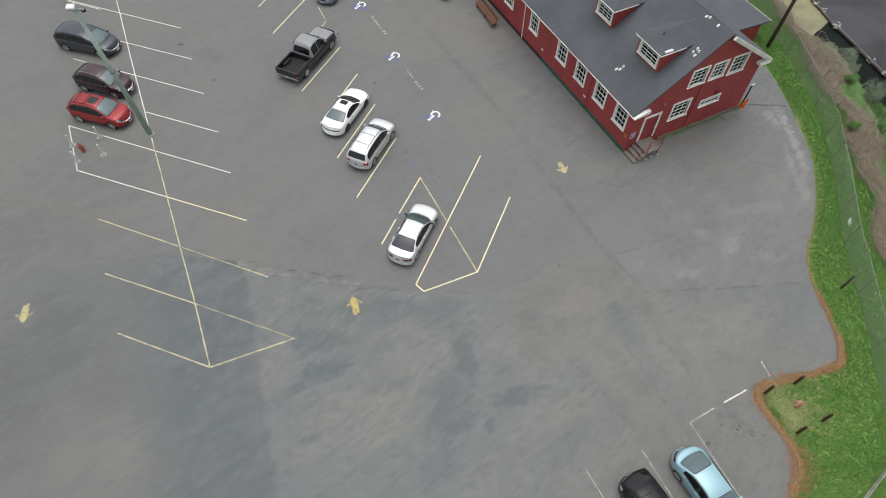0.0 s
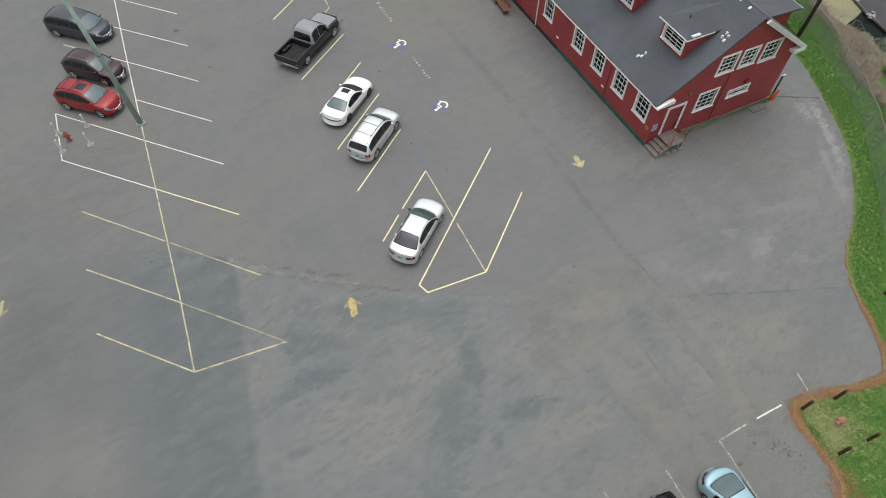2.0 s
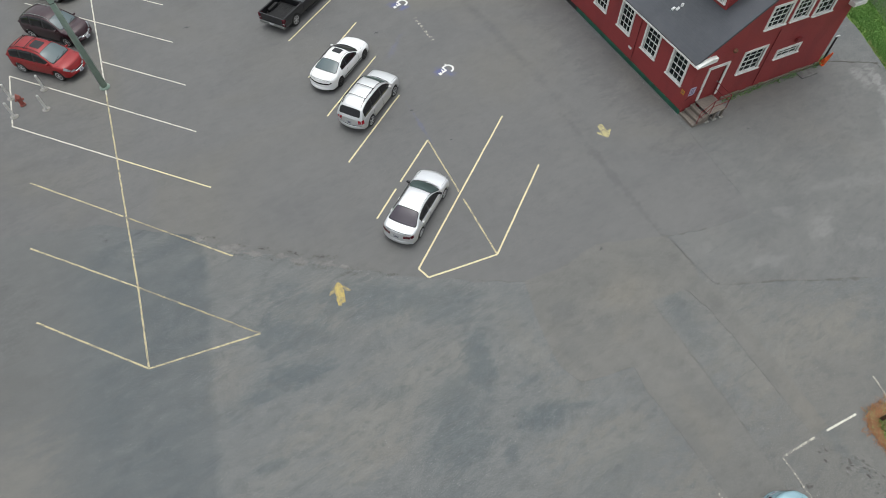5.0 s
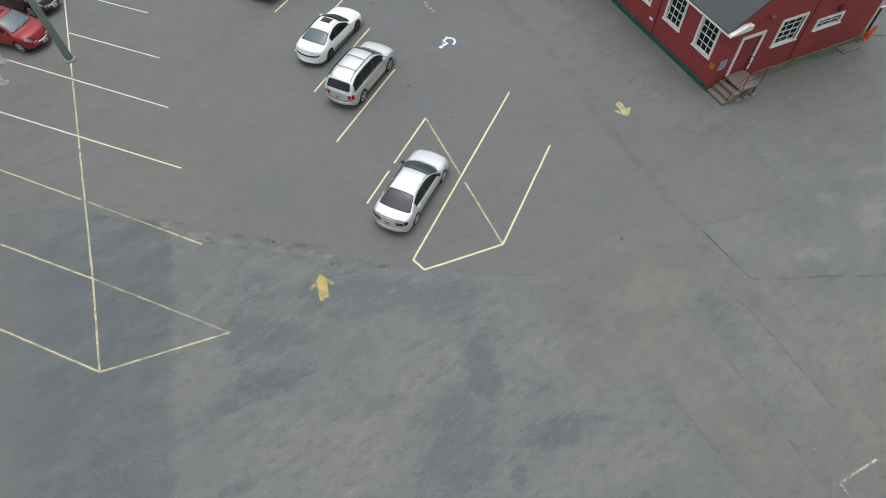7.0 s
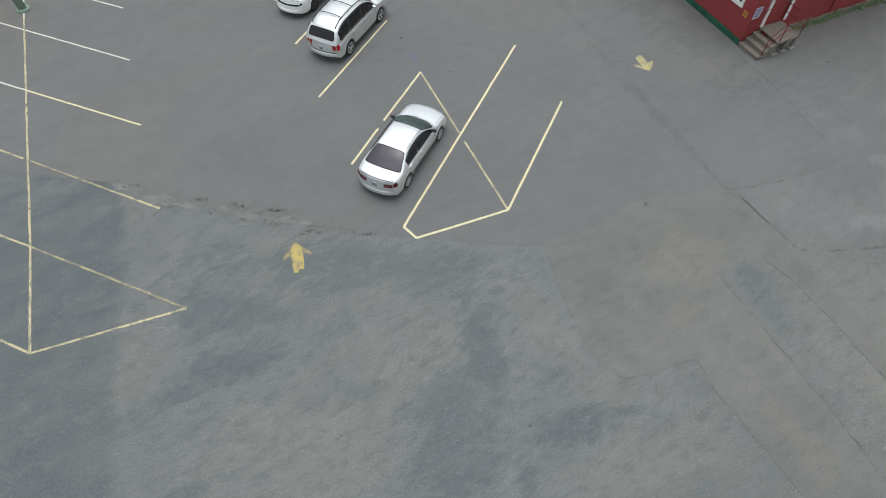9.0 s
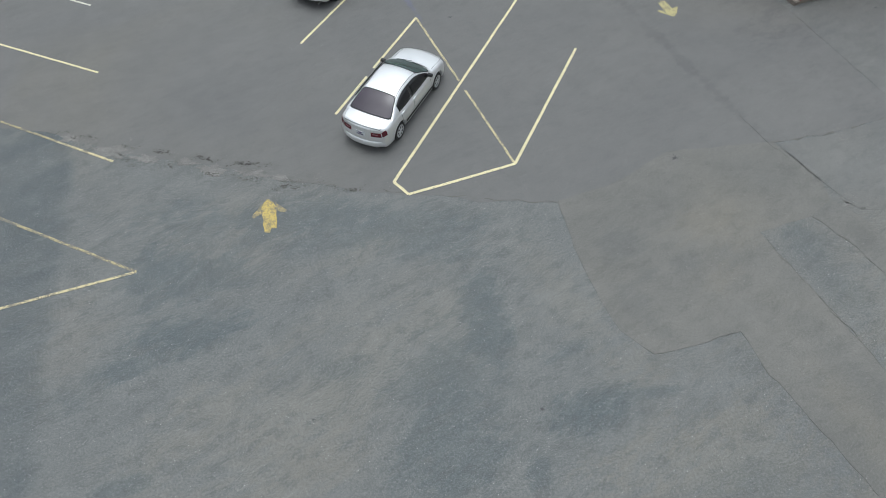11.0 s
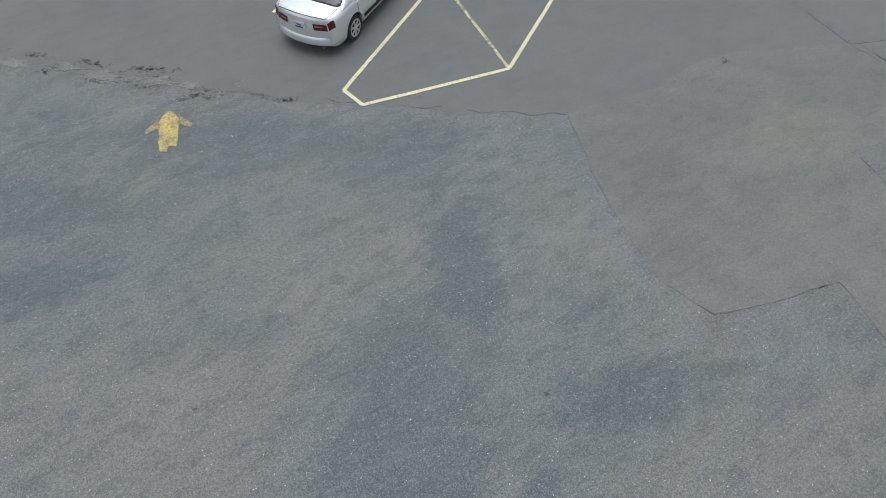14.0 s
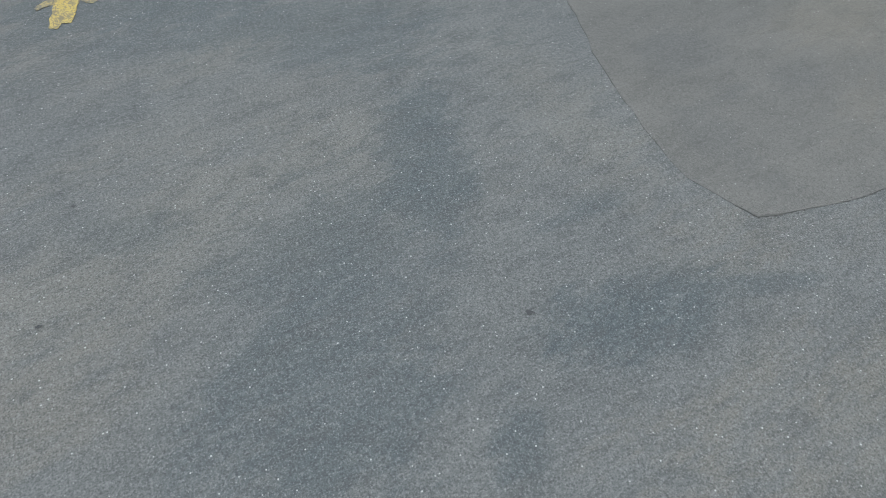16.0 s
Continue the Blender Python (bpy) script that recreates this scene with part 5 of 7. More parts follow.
# ---- stairs at the gable door ----
def entry_stairs():
    st = thing("entry_stairs", "weathered grey wooden entry stairs with red metal railings", "stairs", Matrix.Translation((22.33, 15.48, 0)))
    n, rise, run, deep = 4, 0.175, 0.30, 1.22
    for k in range(n - 1):
        for j in range(2):
            part("tread_board", box((k * run + j * 0.152, 0, (k + 1) * rise - 0.04), (k * run + j * 0.152 + 0.145, deep, (k + 1) * rise), None, 0.006), M["grey_wood"], st)
        part("riser", box((k * run + 0.02, 0.02, k * rise), (k * run + 0.045, deep - 0.02, (k + 1) * rise - 0.042)), M["grey_wood"], st)
    x0 = (n - 1) * run
    for k in range(8):
        part("deck_board", box((x0 + k * 0.156, -0.03, n * rise - 0.04), (x0 + k * 0.156 + 0.148, deep, n * rise), None, 0.005), M["grey_wood"], st)
    for y in (0.05, deep - 0.12):
        bm = bmesh.new()
        f = bm.faces.new([bm.verts.new(p) for p in ((0.03, y, 0), (x0 + 0.05, y, 0), (x0 + 0.05, y, n * rise - 0.045), (x0 - 0.28, y, (n - 1) * rise - 0.045), (0.03, y, rise - 0.045))])
        made = bmesh.ops.extrude_face_region(bm, geom=[f])
        bmesh.ops.translate(bm, vec=(0, 0.05, 0), verts=[q for q in made["geom"] if isinstance(q, bmesh.types.BMVert)])
        bmesh.ops.recalc_face_normals(bm, faces=bm.faces[:])
        part("stringer", bm, M["grey_wood"], st)
    for x, y in ((x0 + 0.1, 0.05), (x0 + 1.10, 0.05), (x0 + 1.10, deep - 0.1), (x0 + 0.6, 0.05)):
        part("support_post", box((x, y, 0), (x + 0.09, y + 0.09, n * rise - 0.042)), M["grey_wood"], st)
        part("footing", box((x - 0.1, y - 0.1, 0), (x + 0.19, y + 0.19, 0.07), None, 0.02), M["concrete"], st)
    top = n * rise
    posts = [((0.25, 0.04, rise), (0.25, 0.04, rise + 0.85)), ((x0 + 0.08, 0.02, top), (x0 + 0.08, 0.02, top + 0.92)), ((x0 + 1.20, 0.02, top), (x0 + 1.20, 0.02, top + 0.92)), ((x0 + 1.20, deep - 0.06, top), (x0 + 1.20, deep - 0.06, top + 0.92))]
    for a, b in posts:
        part("rail_post", tube(a, b, 0.02, None, 8), M["red_metal"], st)
    for lift in (0.0, -0.42):
        for a, b in zip(posts, posts[1:]):
            part("hand_rail", tube(Vector(a[1]) + Vector((0, 0, lift)), Vector(b[1]) + Vector((0, 0, lift)), 0.018, None, 8), M["red_metal"], st)
    part("wall_rail", tube((0.0, deep - 0.02, 1.05), (x0 + 0.4, deep - 0.02, 1.75), 0.018, None, 8), M["red_metal"], st)


entry_stairs()
slab_ob = link_mesh("concrete_step", box((31.0, 16.0, 0.0), (32.2, 16.55, 0.08), None, 0.015), M["dark_concrete"])
tagged(slab_ob, "low grey concrete step against the wall", "step")


def traffic_cone(m):
    cone = thing("traffic_cone", "orange traffic cone leaning beside the building wall", "traffic cone", m)
    part("cone_base", box((-0.18, -0.18, 0), (0.18, 0.18, 0.03), None, 0.01), M["orange"], cone)
    part("cone_body", lathe([(0.14, 0.03), (0.10, 0.30), (0.06, 0.55), (0.03, 0.70), (0.028, 0.71)], 16), M["orange"], cone, smooth=True)


traffic_cone(pose(33.15, 16.6, 0.0, 10, 14, 0) @ Matrix.Diagonal((1.25, 1.25, 1.25, 1)))


def bench(m):
    b = thing("bench", "brown stained slatted wooden bench along the red wall", "bench", m, "benches by the wall")
    for k in range(4):
        part("seat_slat", box((k * 0.115, 0, 0.42), (k * 0.115 + 0.095, 3.4, 0.46), None, 0.006), M["brown_wood"], b)
    for k in range(3):
        part("back_slat", box((0.47, 0, 0.55 + k * 0.14), (0.50, 3.4, 0.65 + k * 0.14), None, 0.006), M["brown_wood"], b)
    for y in (0.2, 1.65, 3.1):
        for x in (0.04, 0.36):
            part("leg", box((x, y, 0), (x + 0.09, y + 0.09, 0.42), None, 0.006), M["brown_wood"], b)
        part("back_post", box((0.46, y + 0.002, 0.0), (0.468, y + 0.088, 1.0)), M["brown_wood"], b)


bench(pose(20.75, 33.0, 0.006, 0, 0, -3))
bench(pose(18.9, 38.0, 0.006, 0, 0, 20))


# ---- vehicles ----
def curve_at(points, x, soft=0.10):
    """A polyline height read at x, rounded off a little."""
    px, pz = [p[0] for p in points], [p[1] for p in points]
    return sum(w * float(np.interp(x + o, px, pz)) for o, w in ((-soft, 0.25), (0, 0.5), (soft, 0.25)))


class Shape:
    """The form of a car: x ahead, y left, from its length, width, heights and key stations along it."""

    def __init__(self, L, W, deck, arches, R, gh=None, low=0.20, nose=0.26, tail=0.20, corner=0.8, rounded=(0.16, 0.10)):
        self.round = rounded
        self.L, self.W, self.deck, self.arches, self.R, self.gh, self.low = L, W, deck, arches, R, gh, low
        self.nose, self.tail, self.corner = nose, tail, corner
        if gh:
            a, b, c, d = gh["x"]
            za, zd, zr = self.top(a) - 0.02, self.top(d) - 0.02, gh["roof"]
            mid = (b + c) / 2
            pts = [(a, 0, za), (b, 0, zr - 0.035), (mid, 0, zr + 0.025), (c, 0, zr - 0.03), (d, 0, zd)]
            line = smooth_line(pts, 4)
            run = [0.0]
            for p, q in zip(line, line[1:]):
                run.append(run[-1] + (q - p).length)
            self.line, self.run = line, [r / run[-1] for r in run]

    def half(self, x):
        e = max(0.0, (abs(x) - (self.L / 2 - self.corner)) / self.corner)
        k = self.nose if x > 0 else self.tail
        return self.W / 2 * (1 - k * e ** 2.4 - 0.10 * e ** 9)

    def top(self, x):
        return curve_at(self.deck, x, 0.06)

    def bottom(self, x):
        z = self.low + 0.10 * max(0.0, (abs(x) - self.L / 2 + 0.5) / 0.5) ** 2
        for xa in self.arches:
            r = self.R + 0.055
            if abs(x - xa) < r:
                z = max(z, self.R + math.sqrt(r * r - (x - xa) ** 2) * 0.98)
        return z

    SECTION = [(0.90, 0.0), (0.985, 0.12), (1.0, 0.42), (0.99, 0.70), (0.96, 0.88), (0.90, 0.965), (0.78, 1.0), (0.40, 1.0), (0.0, 1.0)]

    def side(self, x, c):
        """A point of the lower body: c runs from the sill (0) to the middle of the deck (8)."""
        hw, zt, zb = self.half(x), self.top(x), self.bottom(x)
        i = min(7, int(c))
        k = c - i
        (f0, g0), (f1, g1) = self.SECTION[i], self.SECTION[i + 1]
        f, g = f0 + (f1 - f0) * k, g0 + (g1 - g0) * k
        z = max(self.low + g * (zt - self.low), zb + 0.010 * c)
        crown = 0.035 * (1 - min(1.0, f / 0.9) ** 2) if c > 5 else 0.0
        return Vector((x - self.tuck(x, f, g), hw * f, z + crown))

    def tuck(self, x, f, g):
        """How far the rounded ends fall back towards the corners and the top."""
        e = max(0.0, (abs(x) - (self.L / 2 - self.corner)) / self.corner) ** 2
        plan, rise = self.round
        return math.copysign(e * (plan * f * f + rise * g ** 3), x)

    def end(self, sgn, q, c):
        """A point of the nose (sgn 1) or tail (-1): q across from -1 to 1, c up as in side()."""
        x = sgn * self.L / 2
        i = min(7, int(c))
        (f0, g0), (f1, g1) = self.SECTION[i], self.SECTION[i + 1]
        f, g = f0 + (f1 - f0) * (c - i), g0 + (g1 - g0) * (c - i)
        p = self.side(x, c)
        crown = 0.035 * (1 - min(1.0, abs(q) * f / 0.9) ** 2) - 0.035 * (1 - min(1.0, f / 0.9) ** 2) if c > 5 else 0.0
        return Vector((x - self.tuck(x, abs(q) * f, g), p.y * q, p.z + crown))

    def over(self, s):
        """The greenhouse's middle line at s from 0 (windscreen base) to 1 (rear base)."""
        k = int(np.searchsorted(self.run, s))
        k = min(max(k, 1), len(self.run) - 1)
        f = (s - self.run[k - 1]) / max(1e-9, self.run[k] - self.run[k - 1])
        return self.line[k - 1].lerp(self.line[k], f)

    def s_at(self, x):
        xs_ = [p.x for p in self.line][::-1]
        return float(np.interp(x, xs_, self.run[::-1]))

    def glass_w(self, x, z):
        belt, zr = self.top(x), self.gh["roof"]
        k = min(1.0, max(0.0, (z - belt) / max(0.05, zr - belt)))
        lowest = self.half(x) * 0.93
        return lowest + (self.W / 2 * self.gh.get("tumble", 0.70) - lowest) * (0.85 * k + 0.15 * k * k)

    def cap(self, s, q):
        """A point of windscreen, roof or rear window: q from -1 to 1 across."""
        p = self.over(s)
        w = self.glass_w(p.x, p.z) - 0.035
        edge = abs(q) ** 4
        pinch = 1.0
        bow = self.gh.get("bow", 0.10)
        ahead = bow * (1 - q * q) * (max(0.0, 1 - s / 0.30) - max(0.0, (s - 0.72) / 0.28) * 0.8)
        return Vector((p.x + ahead, q * w * pinch, p.z + 0.035 * (1 - q * q) - 0.035 * edge))

    def flank(self, x, z, side):
        return Vector((x, side * self.glass_w(x, z), z))


def lift(fn, u, v, amount, eps=0.004):
    p = fn(u, v)
    n = (fn(u + eps, v) - p).cross(fn(u, v + eps) - p)
    if n.length < 1e-12:
        return p
    n.normalize()
    if n.z < -0.2 or (abs(n.z) < 0.35 and n.y * p.y < 0):
        n = -n
    return p + n * amount


def ends(lo, hi, n):
    return [lo + (hi - lo) * k / n for k in range(n + 1)]


def add_lower(bm, sh, x0, x1, n=64):
    """Both sides of the lower body with its ends closed."""
    stations = sorted({*ends(x0, x1, n), x0 + 0.015, x0 + 0.05, x1 - 0.015, x1 - 0.05})
    cs = [0, 0.5, 1, 1.5, 2, 2.5, 3, 3.5, 4, 4.5, 5, 5.5, 6, 7, 8]
    rows = []
    for x in stations:
        lft = [sh.side(x, c) for c in cs]
        rows.append([bm.verts.new(p) for p in lft] + [bm.verts.new((p.x, -p.y, p.z)) for p in lft[-2::-1]])
    for a, b in zip(rows, rows[1:]):
        for k in range(len(a) - 1):
            bm.faces.new((a[k], b[k], b[k + 1], a[k + 1]))
    for row, x in ((rows[0], x0), (rows[-1], x1)):
        if abs(x) < sh.L / 2 - 0.01:
            bm.faces.new(row)
            continue
        s = math.copysign(1, x)
        add_sheet(bm, lambda q, c: sh.end(s, q, c), ends(-1, 1, 14), [0, 0.5, 1, 1.5, 2, 2.5, 3, 3.5, 4, 4.5, 5, 5.5, 6])
    bmesh.ops.remove_doubles(bm, verts=bm.verts[:], dist=0.0008)


def end_patch(sh, sgn, q0, q1, c0, c1, amount=0.008, swell=0.0, nq=12, nc=6):
    """A panel lying on the nose or tail; swell rounds it outwards in the middle."""
    bm = bmesh.new()

    def at(a, b):
        p = sh.end(sgn, q0 + (q1 - q0) * a, c0 + (c1 - c0) * b)
        out = amount + swell * math.sin(math.pi * min(1.0, max(0.0, b))) ** 0.5 * max(0.0, 1 - abs(q0 + (q1 - q0) * a) ** 8)
        return p + Vector((sgn * out, math.copysign(min(amount, 0.004) * abs(p.y) * 1.2, p.y), 0))

    add_sheet(bm, at, ends(0, 1, nq), ends(0, 1, nc))
    bmesh.ops.recalc_face_normals(bm, faces=bm.faces[:])
    return bm


def add_house(bm, sh):
    """The greenhouse shell: cap and both flanks."""
    ss = ends(0.0, 1.0, 40)
    qs = [-1, -0.96, -0.88, -0.7, -0.45, -0.2, 0, 0.2, 0.45, 0.7, 0.88, 0.96, 1]
    rows = []
    for s in ss:
        p = sh.over(s)
        belt = min(sh.top(p.x) - 0.04, p.z)
        ring = [Vector((p.x, sh.glass_w(p.x, belt), belt)), Vector((p.x, sh.glass_w(p.x, (belt + p.z) / 2), (belt + p.z) / 2))]
        ring += [sh.cap(s, -q) for q in qs]
        ring += [Vector((v.x, -v.y, v.z)) for v in ring[1::-1]]
        rows.append([bm.verts.new(v) for v in ring])
    for a, b in zip(rows, rows[1:]):
        for k in range(len(a) - 1):
            bm.faces.new((a[k], b[k], b[k + 1], a[k + 1]))


def cap_patch(sh, s0, s1, q0, q1, amount=0.012, round_ends=0.12, ns=10, nq=12):
    """A panel lying on the cap, its corners drawn in."""
    bm = bmesh.new()
    rows = []
    for i in range(ns + 1):
        a = i / ns
        e = min(1.0, min(a, 1 - a) / 0.22)
        shrink = 1 - round_ends * (1 - math.sqrt(max(0.0, 1 - (1 - e) ** 2)))
        rows.append([bm.verts.new(lift(sh.cap, s0 + (s1 - s0) * a, (q0 + (q1 - q0) * k / nq) * shrink, amount)) for k in range(nq + 1)])
    for a, b in zip(rows, rows[1:]):
        for k in range(nq):
            bm.faces.new((a[k], b[k], b[k + 1], a[k + 1]))
    bmesh.ops.recalc_face_normals(bm, faces=bm.faces[:])
    return bm


def side_window(sh, x0, x1, side, gap_low=0.04, gap_top=0.055, n=12):
    """One door glass between two stations, following belt line and roof rail."""
    bm = bmesh.new()
    rows = []
    for k in range(n + 1):
        x = x0 + (x1 - x0) * k / n
        roof = sh.over(sh.s_at(x)).z
        lo, hi = sh.top(x) + gap_low - 0.02, roof - gap_top
        if hi - lo < 0.015:
            hi = lo + 0.015
        rows.append([bm.verts.new(sh.flank(x, lo + (hi - lo) * j / 4, side) + Vector((0, side * 0.010, 0))) for j in range(5)])
    for a, b in zip(rows, rows[1:]):
        for j in range(4):
            bm.faces.new((a[j], b[j], b[j + 1], a[j + 1]))
    bmesh.ops.recalc_face_normals(bm, faces=bm.faces[:])
    made = bmesh.ops.extrude_face_region(bm, geom=bm.faces[:])
    bmesh.ops.translate(bm, vec=(0, -side * 0.02, 0), verts=[v for v in made["geom"] if isinstance(v, bmesh.types.BMVert)])
    return bm


def body_patch(sh, x0, x1, c0, c1, side, amount=0.010, nx=8, nc=6, taper=0.0):
    """A panel lying on the lower body (lamp, moulding, gap)."""
    bm = bmesh.new()
    rows = []
    for i in range(nx + 1):
        a = i / nx
        lo, hi = c0 + taper * a, c1
        row = []
        for j in range(nc + 1):
            p = lift(sh.side, x0 + (x1 - x0) * a, lo + (hi - lo) * j / nc, amount)
            row.append(bm.verts.new((p.x, p.y * side, p.z)))
        rows.append(row)
    for a, b in zip(rows, rows[1:]):
        for k in range(nc):
            bm.faces.new((a[k], b[k], b[k + 1], a[k + 1]))
    bmesh.ops.recalc_face_normals(bm, faces=bm.faces[:])
    return bm


def wheel_parts(car, x, y, R, width, rim_material, spokes):
    s = 1 if y > 0 else -1
    bm = lathe([(R * 0.66, -width / 2), (R * 0.94, -width / 2), (R, -width / 2 + 0.035), (R, width / 2 - 0.035), (R * 0.94, width / 2), (R * 0.66, width / 2)], 28, pose(0, 0, 0, 90, 0, 0))
    wheel = part("wheel", bm, M["tyre"], car, smooth=False)
    wheel.matrix_basis = Matrix.Translation((x, y - s * width / 2, R))
    bm = bmesh.new()
    add_lathe(bm, [(R * 0.59, 0.0), (R * 0.68, 0.0), (R * 0.70, 0.014), (R * 0.66, 0.022), (R * 0.59, 0.012)], 24)
    bmesh.ops.delete(bm, geom=[f for f in bm.faces if len(f.verts) > 8], context="FACES_ONLY")
    add_lathe(bm, [(R * 0.15, 0.0), (R * 0.15, 0.022), (R * 0.10, 0.028)], 12)
    for k in range(spokes):
        add_box(bm, (R * 0.1, -R * 0.085, 0.002), (R * 0.64, R * 0.085, 0.020), pose(0, 0, 0, 0, 0, 360 * k / spokes))
    rim = part("rim", bm, rim_material, wheel)
    rim.matrix_basis = Matrix.Translation((0, s * (width / 2 - 0.012), 0)) @ pose(0, 0, 0, -90 * s, 0, 0)
    return wheel


def build_car(name, label, category, m, sh, paint, glass_front, glass_rear, glass_side, windows, rails=False, sunroof=None, spokes=5, rim=None, bars=False,
              lamps_rear=(2.6, 4.8, 0.32), lens_in=0.42, rear_bar=False, lamps_front=(3.8, 5.7, 0.36), seams=(), plates=True, spoiler=False, rear_s=(0.80, 0.955), front_s=(0.045, 0.235), wide=0.86, moulding=True, chrome=0, rear_lens=None, plate_c=2.75, mirrors=None, strip=True, reversing=None, roof_trim=False):
    car = thing(name, label, category, m, "parked vehicles")
    L, W, R = sh.L, sh.W, sh.R
    bm = bmesh.new()
    add_lower(bm, sh, -L / 2, L / 2)
    bmesh.ops.recalc_face_normals(bm, faces=bm.faces[:])
    part("body", bm, paint, car, smooth=True)
    bm = bmesh.new()
    add_house(bm, sh)
    bmesh.ops.recalc_face_normals(bm, faces=bm.faces[:])
    part("cabin", bm, paint, car, smooth=True)
    part("underbody", box((-L / 2 + 0.55, -W / 2 + 0.26, 0.17), (L / 2 - 0.60, W / 2 - 0.26, 0.56)), M["plastic"], car)
    for s0, s1, w in ((front_s[0] - 0.012, front_s[1] + 0.010, wide + 0.075), (rear_s[0] - 0.012, rear_s[1] + 0.010, wide + 0.04)):
        part("window_seal", cap_patch(sh, s0, s1, -w, w, 0.006, 0.10), M["plastic"], car, smooth=True)
    part("windscreen", cap_patch(sh, *front_s, -wide - 0.04, wide + 0.04), glass_front, car, smooth=True)
    part("rear_window", cap_patch(sh, *rear_s, -wide, wide, round_ends=0.13), glass_rear, car, smooth=True)
    for side in (1, -1):
        for x0, x1 in windows:
            part("side_window", side_window(sh, x0, x1, side), glass_side, car, smooth=True)
        for (x1, _), (_, x0) in zip(windows, windows[1:]):
            part("door_pillar", side_window(sh, x0 + 0.004, x1 - 0.004, side, n=2), M["plastic"], car)
        c0, c1, run = lamps_front
        part("headlight", body_patch(sh, L / 2 - run, L / 2 - 0.03, c0, c1, side, 0.008), M["clear_lens"], car, smooth=True)
        c0, c1, run = lamps_rear
        light = part("tail_light", body_patch(sh, -L / 2 + run, -L / 2 + 0.012, c0, c1, side, 0.005), rear_lens or M["red_lens"], car, smooth=True)
        part("lens", end_patch(sh, -1, lens_in * side, 0.985 * side, c0, c1, 0.008), rear_lens or M["red_lens"], light, smooth=True)
        if reversing:
            q0, q1, r0, r1 = reversing
            part("reversing_lens", end_patch(sh, -1, q0 * side, q1 * side, r0, r1, 0.012), M["pink_lens"], light, "pale pink reversing lens", True)
        part("lamp_face", end_patch(sh, 1, 0.60 * side, 0.985 * side, lamps_front[0] - 0.3, min(5.2, lamps_front[1]), 0.006), M["clear_lens"], car, smooth=True)
        mir = (sh.gh["x"][0] - 0.38, side * (W / 2 * 0.93), sh.top(sh.gh["x"][0] - 0.38) + 0.02)
        part("door_mirror", box((-0.055, -0.03, 0), (0.055, 0.16, 0.11), Matrix.Translation(mir) @ pose(0, 0, 0, 0, 0, 0 if side > 0 else 180), 0.04), mirrors or paint, car)
        if moulding:
            part("side_moulding", body_patch(sh, sh.arches[0] + R + 0.1, sh.arches[1] - R - 0.1, 1.35, 1.75, side, 0.012, 12, 2), M["plastic"], car)
        part("sill_trim", body_patch(sh, sh.arches[0] + R + 0.07, sh.arches[1] - R - 0.07, 0.0, 0.55, side, 0.006, 12, 2), M["plastic"], car)
        for x in seams:
            part("door_gap", body_patch(sh, x - 0.007, x + 0.007, 0.6, 5.0, side, 0.004, 1, 8), M["plastic"], car)
        for x in seams[1:]:
            part("door_handle", box((x - 0.02, -0.02, 0), (x + 0.16, 0.035, 0.035), Matrix.Translation((0, side * sh.half(x) * 0.975, sh.side(x, 3.9).z)) @ pose(0, 0, 0, 0, 0, 0), 0.01), paint, car)
        for x in sh.arches:
            wheel_parts(car, x, side * (W / 2 - 0.015), R, 0.21, rim or M["rim"], spokes)
        if roof_trim:
            part("roof_trim", cap_patch(sh, front_s[0], rear_s[1], 0.93 * side, 0.955 * side, 0.008, 0.0, 24, 1), M["plastic"], car, "black drip moulding")
        if rails:
            x1, x0 = sh.gh["x"][1] - 0.05, sh.gh["x"][2] + 0.05
            pts = [sh.cap(sh.s_at(x), side * 0.86) + Vector((0, 0, 0.065)) for x in ends(x0, x1, 6)]
            bm = bmesh.new()
            for p, q in zip(pts, pts[1:]):
                add_tube(bm, p, q, 0.018, None, 8)
            for p in (pts[0], pts[3], pts[-1]):
                add_tube(bm, p - Vector((0, 0, 0.07)), p, 0.022, None, 8)
            part("roof_rail", bm, M["plastic"] if rails is True else rails, car)
    if bars:
        for x in bars:
            s = sh.s_at(x)
            bm = bmesh.new()
            pts = [sh.cap(s, q) + Vector((0, 0, 0.06)) for q in (-0.86, -0.45, 0, 0.45, 0.86)]
            for p, q in zip(pts, pts[1:]):
                add_tube(bm, p, q, 0.016, None, 8)
            part("roof_bar", bm, M["plastic"], car)
    if sunroof:
        part("sunroof", cap_patch(sh, sh.s_at(sunroof[0]), sh.s_at(sunroof[1]), -0.5, 0.5, 0.006, 0.03), M["glass_dark"], car, smooth=True)
    a, d = sh.gh["x"][0], sh.gh["x"][3]
    part("front_grille", end_patch(sh, 1, -0.62, 0.62, 0.9, 1.6, 0.007), M["plastic"], car)
    if chrome:
        for k in range(chrome):
            part("grille_trim", end_patch(sh, 1, -0.58, 0.58, 3.0 + 0.75 * k, 3.4 + 0.75 * k, 0.012, 0.03), M["chrome"], car, "bright chrome grille bar", True)
        part("bumper_trim", end_patch(sh, 1, -0.97, 0.97, 0.0, 0.75, 0.006, 0.01), M["plastic"], car, "black lower bumper", True)
    part("grille_bar", end_patch(sh, 1, -0.55, 0.55, 2.8, 4.3, 0.007), M["plastic"], car, smooth=True)
    if d - (-L / 2) > 0.4:
        part("boot_gap", body_gap(sh, d - 0.03, -L / 2 + 0.05), M["plastic"], car)
    part("bonnet_gap", body_gap(sh, a + 0.05, L / 2 - 0.16), M["plastic"], car)
    part("wiper", wiper(sh), M["plastic"], car)
